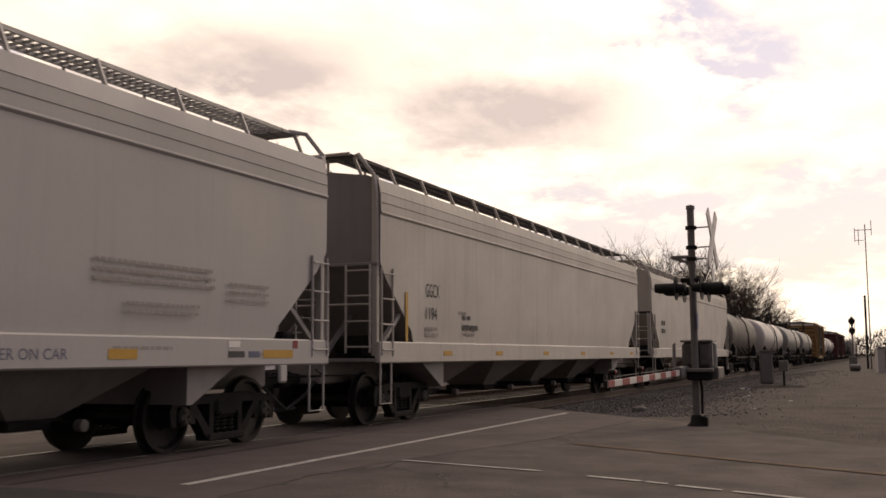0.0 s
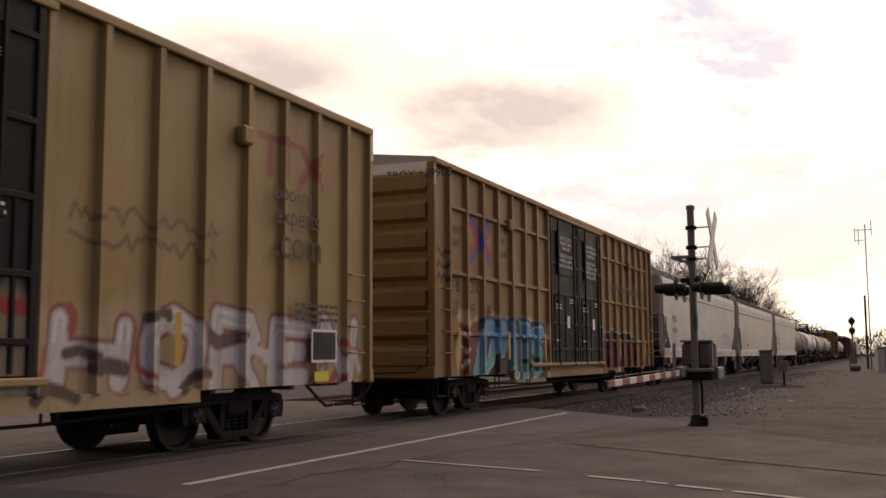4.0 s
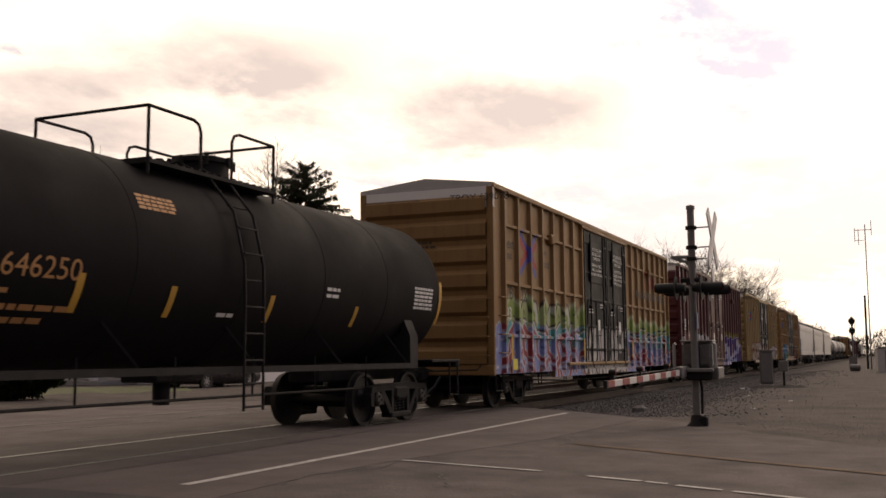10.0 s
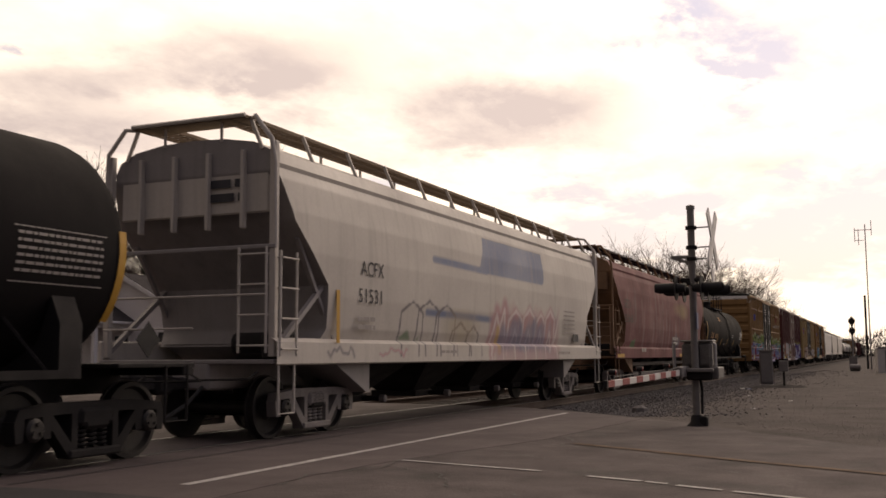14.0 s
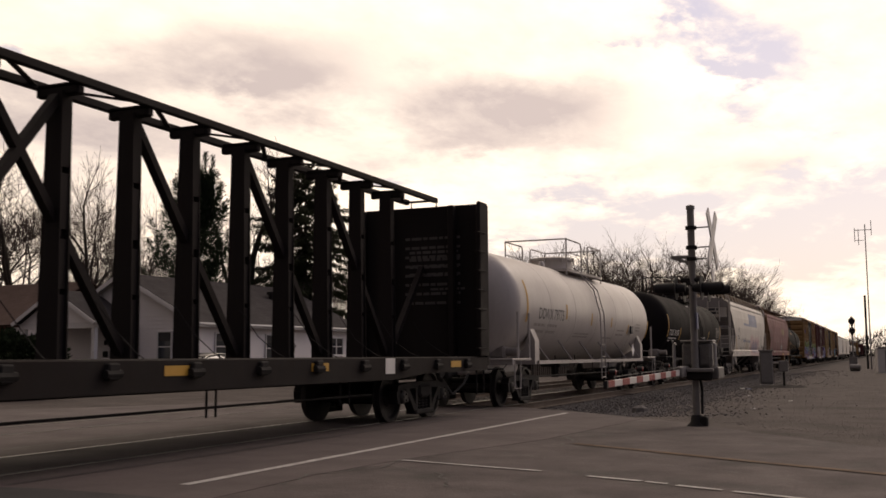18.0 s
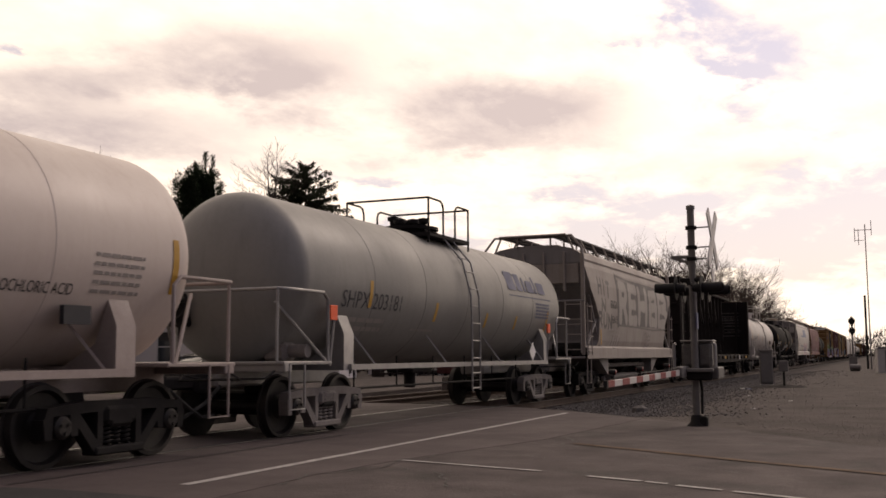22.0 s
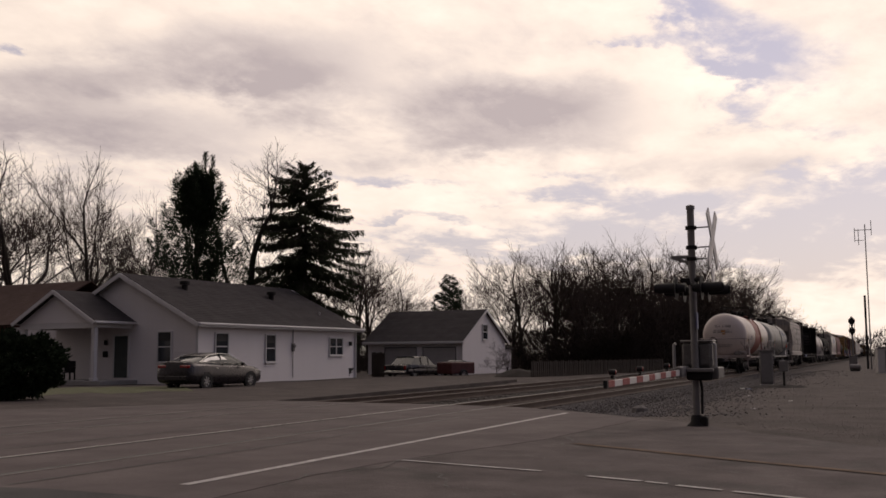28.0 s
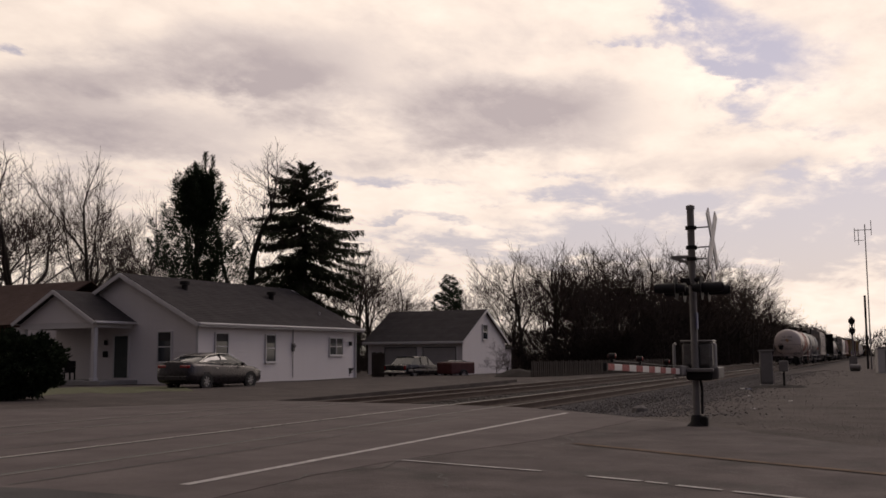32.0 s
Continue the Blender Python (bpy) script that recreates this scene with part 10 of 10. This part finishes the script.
def conifer(x, y, height, radius, seed, needle, label, droop=0.25, bare=0.12, dense=1.0, wild=0.3, taper=0.75, gap=0.07, lumps=0.0, hang=0.0, lift=0.10, size=1.0, foot=0.45, up=0.45):
    """A trunk, limbs at uneven heights, and crowns of needle sprays along them."""
    rng = random.Random(seed)
    t = thing("conifer", label, "tree", pose(x, y, ground_height(x, y)))
    part("trunk", Geo().tube([(0, 0, -0.3), (0.1, 0.05, height * 0.5), (0, 0, height)], height * 0.018, 8, True, 0.03), BARK, t)
    limbs, sprays = Geo(), Geo()
    z = height * bare
    while z < height * 0.985:
        f = (z / height - bare) / (1 - bare)
        a = rng.uniform(0, 6.283)
        d = Vector((math.cos(a), math.sin(a), 0))
        reach = radius * (1 - f) ** taper * (0.4 + 0.6 * min(1, f * 4 + foot))
        reach *= 1 + lumps * noise.noise(Vector((d.x * 1.3, d.y * 1.3, z * 0.45)))
        ln = (reach + 0.2) * rng.uniform(1 - wild, 1 + wild * 0.4)
        rise = lift + up * f
        pts = [Vector((0, 0, z)) + d * (ln * u) + Vector((0, 0, ln * (rise * u - (droop + 0.15) * u * u + 0.16 * u ** 4))) for u in (0, 0.35, 0.7, 1.0)]
        limbs.tube(pts, 0.032 * (1 - f) + 0.010, 4, False, 0.006)
        side = Vector((-d.y, d.x, 0))
        for _ in range(max(3, int(ln * 4.2 * dense))):
            u = rng.uniform(0.10, 1.0)
            i = min(int(u * 3), 2)
            q = pts[i].lerp(pts[i + 1], u * 3 - i)
            tw = (d * rng.uniform(0.3, 1.0) + side * rng.uniform(-1, 1) + Vector((0, 0, rng.uniform(-0.45, 0.4) - hang))).normalized()
            tl = (0.25 + 0.22 * ln * (1 - 0.6 * u)) * rng.uniform(0.5, 1.2)
            limbs.tube([q, q + tw * tl], 0.008, 3, False, 0.003)
            for _ in range(5 + int(tl * 6)):
                p = q + tw * (tl * rng.uniform(0.1, 1.0))
                v = (tw + Vector((rng.uniform(-1, 1), rng.uniform(-1, 1), rng.uniform(-1, 0.7)))).normalized() * rng.uniform(0.09, 0.24) * size
                w = v.cross(Vector((rng.uniform(-1, 1), rng.uniform(-1, 1), rng.uniform(-1, 1)))).normalized() * rng.uniform(0.018, 0.045) * size
                sprays.add([p - w, p + w, p + v * 0.6 + w * 0.7, p + v, p + v * 0.6 - w * 0.7], [(0, 1, 2, 3, 4)])
        z += rng.uniform(0.3, 1.7) * gap
    part("limb", limbs, BARK, t, smooth=0, fix=False)
    part("crown", sprays, needle, t, smooth=0, fix=False)
    return t


def blades(P, D, W, name, mat, parent):
    """Slim pointed blades from P along D with half-width W, joined into one mesh part."""
    P, D, W = np.array(P), np.array(D), np.array(W)
    V = np.stack([P - W * 0.5, P + W * 0.5, P + D * 0.55 + W, P + D, P + D * 0.55 - W], axis=1).reshape(-1, 3)
    me = bpy.data.meshes.new(name)
    me.from_pydata(V.tolist(), [], np.arange(5 * len(P)).reshape(-1, 5).tolist())
    me.materials.append(mat)
    return part(name, me, None, parent)


def layered_spruce(x, y, height, seed, label):
    """Long boughs in tiers, rising near the top and level lower down, each hung with drooping sprays."""
    rng = np.random.RandomState(seed)
    t = thing("conifer", label, "tree", pose(x, y, ground_height(x, y)))
    part("trunk", Geo().tube([(0, 0, -0.3), (0.05, 0.05, height * 0.5), (0, 0, height)], 0.24, 8, True, 0.03), BARK, t)
    limbs, P, D, W = Geo(), [], [], []
    drop = 0.12
    while drop < height - 2.0:
        reach = min(4.3, 0.35 + 1.35 * drop ** 0.85) * rng.uniform(0.62, 1.08)
        a = rng.uniform(0, 6.283)
        d = np.array((math.cos(a), math.sin(a), 0.0))
        side = np.array((-d[1], d[0], 0.0))
        slope = max(-0.16, 0.75 - 0.24 * drop) + rng.uniform(-0.17, 0.15)
        def along(u):
            return np.array((0, 0, height - drop)) + d * (reach * u) + np.array((0, 0, reach * (slope * u - 0.20 * u * u + 0.16 * u ** 4)))
        limbs.tube([Vector(along(u)) for u in (0, 0.3, 0.6, 0.85, 1.0)], 0.014 + 0.008 * reach, 4, False, 0.006)
        n = int(reach * 17) + 6
        for k in range(n):
            u = 0.06 + 0.94 * (k + rng.uniform(0, 1)) / n
            q = along(u)
            wide = (0.10 + 0.26 * reach * (1 - u) ** 0.7 * min(1, u * 5)) * rng.uniform(0.1, 1.0)
            s = rng.choice((-1, 1))
            e = q + side * (s * wide) + d * (wide * 0.5) - np.array((0, 0, 0.22 * wide))
            if wide > 0.2:
                limbs.tube([Vector(q), Vector(e)], 0.008, 3, False, 0.004)
            m = 3 + int(wide * 7)
            for _ in range(m):
                p = q + (e - q) * rng.uniform(0, 1)
                v = d * rng.uniform(-0.1, 0.5) + side * (s * rng.uniform(-0.2, 0.5)) + np.array((0, 0, rng.uniform(-1.25, 0.12)))
                v *= rng.uniform(0.14, 0.50) * (0.50 + 0.13 * min(drop, 4)) / np.linalg.norm(v)
                w = np.cross(v, rng.normal(0, 1, 3))
                P.append(p)
                D.append(v)
                W.append(w / np.linalg.norm(w) * rng.uniform(0.018, 0.042))
        drop += rng.uniform(0.3, 1.7) * (0.052 if drop < 3 else 0.072)
    part("limb", limbs, BARK, t, smooth=0, fix=False)
    blades(P, D, W, "crown", NEEDLE_B, t)
    return t


def white_pine(x, y, height, seed, label):
    """A dense heart of needles with upswept plumes standing out of it, several leaders at the top."""
    rng = np.random.RandomState(seed)
    t = thing("conifer", label, "tree", pose(x, y, ground_height(x, y)))
    part("trunk", Geo().tube([(0, 0, -0.3), (0.1, 0.05, height * 0.5), (0.1, 0, height - 1.2)], 0.26, 8, True, 0.04), BARK, t)
    limbs, P, D, W = Geo(), [], [], []
    def plume(foot, tip, fat, count):
        axis = tip - foot
        ln = np.linalg.norm(axis)
        bend = np.array((axis[0] * 0.25, axis[1] * 0.25, -0.12 * ln))
        for _ in range(count):
            u = rng.uniform(0, 1) ** 0.8
            c = foot + axis * u + bend * (4 * u * (1 - u))
            r = fat * (1.0 - 0.75 * u) * min(1, 0.35 + 2.5 * u)
            p = c + rng.normal(0, 0.42, 3) * r
            v = axis / ln * rng.uniform(0.4, 1.2) + rng.normal(0, 0.55, 3) + np.array((0, 0, 0.25))
            v *= rng.uniform(0.12, 0.28) / np.linalg.norm(v)
            w = np.cross(v, rng.normal(0, 1, 3))
            P.append(p)
            D.append(v)
            W.append(w / np.linalg.norm(w) * rng.uniform(0.014, 0.032))
        limbs.tube([Vector(foot), Vector(foot + axis * 0.5 + bend), Vector(tip)], 0.03, 4, False, 0.008)
    def girth(z):
        d = height - z
        return 0.6 + 0.34 * d if d < 3.2 else min(3.0, 1.7 + 0.48 * (d - 3.2))
    for dx, dy, top, fat in ((-0.25, 0.2, height - 0.45, 0.34), (0.65, 0.0, height + 0.1, 0.34), (1.0, 0.3, height - 0.1, 0.32), (0.25, -0.2, height - 0.9, 0.36), (-0.9, 0.3, height - 1.3, 0.36), (1.35, -0.3, height - 1.2, 0.32), (-0.5, -0.6, height - 1.6, 0.4), (0.6, 0.7, height - 1.1, 0.4)):
        plume(np.array((dx * 0.3 + 0.1, dy * 0.3, top - 2.9)), np.array((dx, dy, top - 0.25)), fat * 1.5, 560)
    z = 2.0
    while z < height - 1.9:
        a = rng.uniform(0, 6.283)
        r = girth(z + 0.6) * rng.uniform(0.8, 1.22)
        d = np.array((math.cos(a), math.sin(a), 0.0))
        r *= 1.0 if rng.uniform(0, 1) < 0.6 else rng.uniform(0.3, 0.7)
        plume(np.array((0.1, 0, z - 0.3)) + d * r * 0.1, np.array((0.1, 0, z + rng.uniform(0.4, 1.1))) + d * r, rng.uniform(0.6, 0.95), 190)
        z += rng.uniform(0.01, 0.065)
    part("limb", limbs, BARK, t, smooth=0, fix=False)
    blades(P, D, W, "crown", NEEDLE, t)
    return t


def twig_mass(name, count, place, size, mat, label, seed, upright=0.6):
    """Tangled brush: many thin stems as slim blades, joined."""
    rng = np.random.RandomState(seed)
    P = np.array([place(rng) for _ in range(count)])
    d = rng.normal(0, 1, (count, 3))
    d[:, 2] = np.abs(d[:, 2]) * (1 + upright * 2)
    d /= np.linalg.norm(d, axis=1)[:, None]
    ln = rng.uniform(size[0], size[1], count)[:, None]
    w = np.cross(d, rng.normal(0, 1, (count, 3)))
    w /= np.linalg.norm(w, axis=1)[:, None]
    w *= rng.uniform(size[2], size[3], count)[:, None]
    V = np.stack([P - w, P + w, P + d * ln], axis=1).reshape(-1, 3)
    F = np.arange(3 * count).reshape(-1, 3)
    me = bpy.data.meshes.new(name)
    me.from_pydata(V.tolist(), [], F.tolist())
    me.materials.append(mat)
    return tagged(new(name, me), label, "undergrowth", kind="stuff")


def plant():
    elm = bare_tree_meshes(8, 0.44, 0.24, rise=0.24)
    slim = bare_tree_meshes(13, 0.42, 0.32, 6, 0.012, rise=0.26)
    low = bare_tree_meshes(34, 0.62, 0.16, 6, 0.014, rise=0.26)
    far_elm = bare_tree_meshes(8, 0.46, 0.26, 5, 0.016, rise=0.22, fine=0.02)
    far_low = bare_tree_meshes(34, 0.55, 0.18, 5, 0.015, rise=0.24, fine=0.02)
    vase = bare_tree_meshes(44, 0.50, 0.20, 6, 0.012, rise=0.20, fine=0.0055)
    spindly = bare_tree_meshes(51, 0.46, 0.26, 6, 0.011, rise=0.22, fine=0.0055)
    fork_tree = bare_tree_meshes(62, 0.5, rise=0.16, fine=0.008, stems=(
        ([(-0.6, 0, -0.3), (-0.7, 0.1, 2.0), (-0.1, 0, 4.0), (0.85, 0, 5.3), (1.0, 0, 7.0), (1.5, 0.1, 8.6), (2.3, 0, 9.6)], 0.36, 0.09, 1.9),
        ([(0.2, 0, 4.5), (-0.9, 0.1, 5.5), (-1.3, 0, 6.8), (-1.5, 0.1, 8.2), (-2.2, 0, 9.2)], 0.15, 0.05, 1.5)))
    behind = "tall leafless tree behind the white house"
    for m, x, y, top, rz, wide in ((vase, -44.6, 51.5, 15.6, 10, 1.15), (elm, -51.5, 51.5, 19.0, 120, 1.0), (vase, -36.8, 50.0, 14.6, 40, 0.72), (spindly, -35.3, 54.0, 13.0, 10, 0.8), (low, -40.5, 60.0, 11.5, 90, 1.0),
                                   (spindly, -48.5, 56.0, 14.0, 80, 1.2), (elm, -44.0, 60.0, 13.0, 200, 1.0), (spindly, -39.6, 55.0, 12.0, 150, 1.0), (fork_tree, -29.8, 56.0, 15.6, -4, 1.0), (low, -33.0, 62.0, 9.6, 60, 1.0), (low, -29.5, 66.0, 9.5, 0, 1.0), (vase, -29.5, 72.0, 9.8, 220, 0.9), (vase, -27.4, 70.0, 10.2, 20, 0.8),
                                   (spindly, -28.6, 78.0, 10.0, 60, 1.0), (low, -29.3, 79.0, 8.6, 130, 1.0), (slim, -23.0, 84.0, 9.0, 77, 1.0), (vase, -30.0, 96.0, 9.5, 300, 1.0), (vase, -54.0, 56.0, 16.0, 330, 1.0)):
        bare_tree(m, x, y, top, rz, behind, wide)
    white_pine(-30.35, 52.0, 14.3, 4, "dense dark evergreen with upswept plumes behind the house")
    layered_spruce(-26.0, 58.0, 14.2, 9, "tall spruce with drooping layered branches")
    conifer(-24.9, 80.0, 8.2, 2.1, 12, NEEDLE, "small dark evergreen behind the garage", 0.05, 0.05, 2.0, 0.3, 0.7, 0.03, 0.3)
    # the line of trees along the far side of the tracks
    rng = random.Random(77)
    strip_label = "leafless tree in the wooded strip along the railway"
    for m, x, y, top, rz in ((vase, -19.3, 93.0, 12.4, 30), (vase, -17.8, 95.0, 12.6, 160), (spindly, -18.8, 99.0, 12.8, 110), (vase, -16.2, 101.0, 13.0, 250), (low, -17.2, 93.0, 9.5, 10), (low, -14.6, 97.0, 9.6, 80),
                             (vase, -20.4, 86.0, 11.0, 0), (vase, -18.6, 90.0, 10.6, 70), (low, -21.8, 88.0, 9.4, 130), (spindly, -16.6, 98.0, 12.6, 20), (spindly, -15.0, 104.0, 14.8, 75), (vase, -13.6, 106.0, 13.4, 190), (spindly, -11.9, 110.0, 14.7, 15),
                             (vase, -10.6, 114.0, 13.6, 100), (spindly, -9.3, 120.0, 14.2, 220), (vase, -9.0, 132.0, 13.8, 5), (spindly, -8.0, 150.0, 14.8, 60), (vase, -9.0, 142.0, 14.0, 140), (spindly, -9.0, 165.0, 14.0, 40), (vase, -8.2, 186.0, 12.0, 290)):
        bare_tree(m, x, y, top, rz, strip_label)
    kinds = (vase, spindly, vase, elm, slim, vase)
    for k in range(62):
        u = (k / 61) ** 1.4
        y = 88 + 320 * u + rng.uniform(-4, 4)
        x = -9.4 - rng.uniform(0, 1) ** 1.2 * (9 if y < 140 else 16)
        if y < 110:
            x = max(x - (100 - min(y, 100)) * 0.10, 9.8 - 0.355 * y)
        top = rng.uniform(8.2, 9.6) if y < 98 else rng.uniform(9.5, 12.0) if y < 190 else rng.uniform(9.0, 11.0)
        bare_tree(kinds[k % 6] if y < 125 else (far_elm, far_low)[k % 2], x, y, top, rng.uniform(0, 360), strip_label)

    def strip(r):
        y = 84 + r.uniform(0, 1) ** 1.5 * 320
        x = -8.6 - abs(r.normal(0, 1)) * 4.5 - max(0, 95 - y) * 0.08
        if y < 90:
            x = min(x, -10.2 - 0.3 * r.uniform(0, 1))
        x = max(x, 9.4 - 0.355 * y + r.uniform(0, 1))
        top = 7.8 * (0.70 + 0.32 * math.sin(y * 0.33) * math.sin(x * 0.7 + y * 0.11)) * min(1.0, 0.5 + (y - 84) * 0.035)
        return x, y, -0.3 + top * r.uniform(0, 1) ** 0.85
    twig_mass("undergrowth", 120000, strip, (0.6, 1.5, 0.012, 0.038), BRUSH, "dense leafless undergrowth along the railway", 5)

    def back(r):
        x = r.uniform(-52, -16)
        y = 62 + (x + 52) * 0.7 + r.uniform(0, 25)
        return x, y, -0.3 + r.uniform(0, 1) ** 1.2 * 3.8
    twig_mass("undergrowth", 34000, back, (0.6, 1.4, 0.014, 0.045), BRUSH, "leafless hedge and brush behind the houses", 6)

    def far(r):
        u = r.uniform(0, 1)
        x = -60 + 260 * u
        y = 420 + r.uniform(0, 60) - 40 * u
        return x, y, r.uniform(0, 1) ** 1.3 * (7 + 3.5 * math.sin(x * 0.09) * math.sin(x * 0.031 + 1))
    twig_mass("far_woods", 16000, far, (1.5, 4.0, 0.06, 0.22), BRUSH, "low line of bare woods on the horizon", 7)

    def shrubs(r):
        k = r.randint(0, 3)
        cx, cy, s = ((11.2, 92.0, 2.2), (14.0, 97.0, 2.6), (17.5, 100.0, 2.8))[k]
        v = r.normal(0, 0.45, 3) * s
        return cx + v[0], cy + v[1], 1.4 + abs(v[2]) * 1.3 - 0.9
    twig_mass("thicket", 5000, shrubs, (0.3, 0.9, 0.015, 0.05), BRUSH, "dark thicket beside the gravel lot", 8)
    # bush before the porch
    rng = random.Random(6)
    b = thing("evergreen_bush", "dark rounded evergreen bush before the porch", "bush", pose(-14.75, 23.0, -0.1) @ Matrix.Scale(0.95, 4))
    g, st = Geo(), Geo()
    for k in range(60):
        a, h, ln = rng.uniform(0, 6.28), rng.uniform(0.2, 1.0), rng.uniform(0.7, 1.15)
        st.tube([(0, 0, 0.1), (0.5 * math.cos(a) * ln, 0.5 * math.sin(a) * ln, h), (1.1 * math.cos(a) * ln, 1.1 * math.sin(a) * ln, h + 0.5)], 0.02, 4, False, 0.006)
    for _ in range(17000):
        v = Vector((rng.gauss(0, 1), rng.gauss(0, 1), rng.gauss(0, 1))).normalized()
        r = rng.uniform(0.5, 1.0) ** 0.5 * (1 + 0.30 * noise.noise(v * 2.2) + 0.22 * noise.noise(v * 5.5))
        q = Vector((v.x * 1.35 * r, v.y * 1.35 * r, 1.12 + v.z * 1.0 * r))
        d = (v + Vector((rng.uniform(-1, 1), rng.uniform(-1, 1), rng.uniform(-0.6, 1)))).normalized() * rng.uniform(0.08, 0.17)
        w = d.cross(Vector((rng.uniform(-1, 1), 1, rng.uniform(-1, 1)))).normalized() * 0.045
        g.add([q - w, q + w, q + d], [(0, 1, 2)])
    part("stems", st, BARK, b, smooth=0, fix=False)
    part("foliage", g, NEEDLE, b, smooth=0, fix=False)
    # twiggy shrub before the garage
    low2 = bare_tree_meshes(55, 0.55, 0.14, 5, 0.006)
    for x, y, s, rz in ((-13.4, 60.5, 2.4, 0), (-12.8, 60.9, 2.2, 80), (-13.0, 61.5, 2.5, 160)):
        bare_tree(low2, x, y, s, rz, "leafless shrub against the garage wall")


plant()


# ---- movement ----
def motions():
    for car in TRAIN:
        y = car.matrix_basis.translation.y
        walk(car, [(0.0, pose(0, y, 0)), (CLIP, pose(0, y + SPEED * CLIP, 0))])
    # wheels roll while their wagon passes the crossing
    turn = SPEED / 0.457
    for wheel, dy, along in SPINNING:
        t0 = max(0.0, (2.0 - along) / SPEED)
        t1 = min(CLIP, (36.0 - along) / SPEED)
        if t1 - t0 < 0.2:
            continue
        f0, f1 = int(t0 * FPS), int(t1 * FPS)
        rows = [(f / FPS, pose(0, dy, 0.457, -math.degrees(turn * f / FPS) % 360)) for f in range(f0, f1 + 1)]
        if f0 > 0:
            rows.insert(0, (0.0, rows[0][1]))
        if f1 < CLIP * FPS - 1:
            rows.append((CLIP, rows[-1][1]))
        walk(wheel, rows)
    # the gate begins to lift at the end
    x, y, z = GATE.matrix_basis.translation
    walk(GATE, [(t, pose(x, y, z, a)) for t, a in ((0.0, 0.7), (16.0, 0.7), (31.6, 0.7), (31.75, 0.4), (31.9, -0.8), (32.0, -1.6))])


motions()
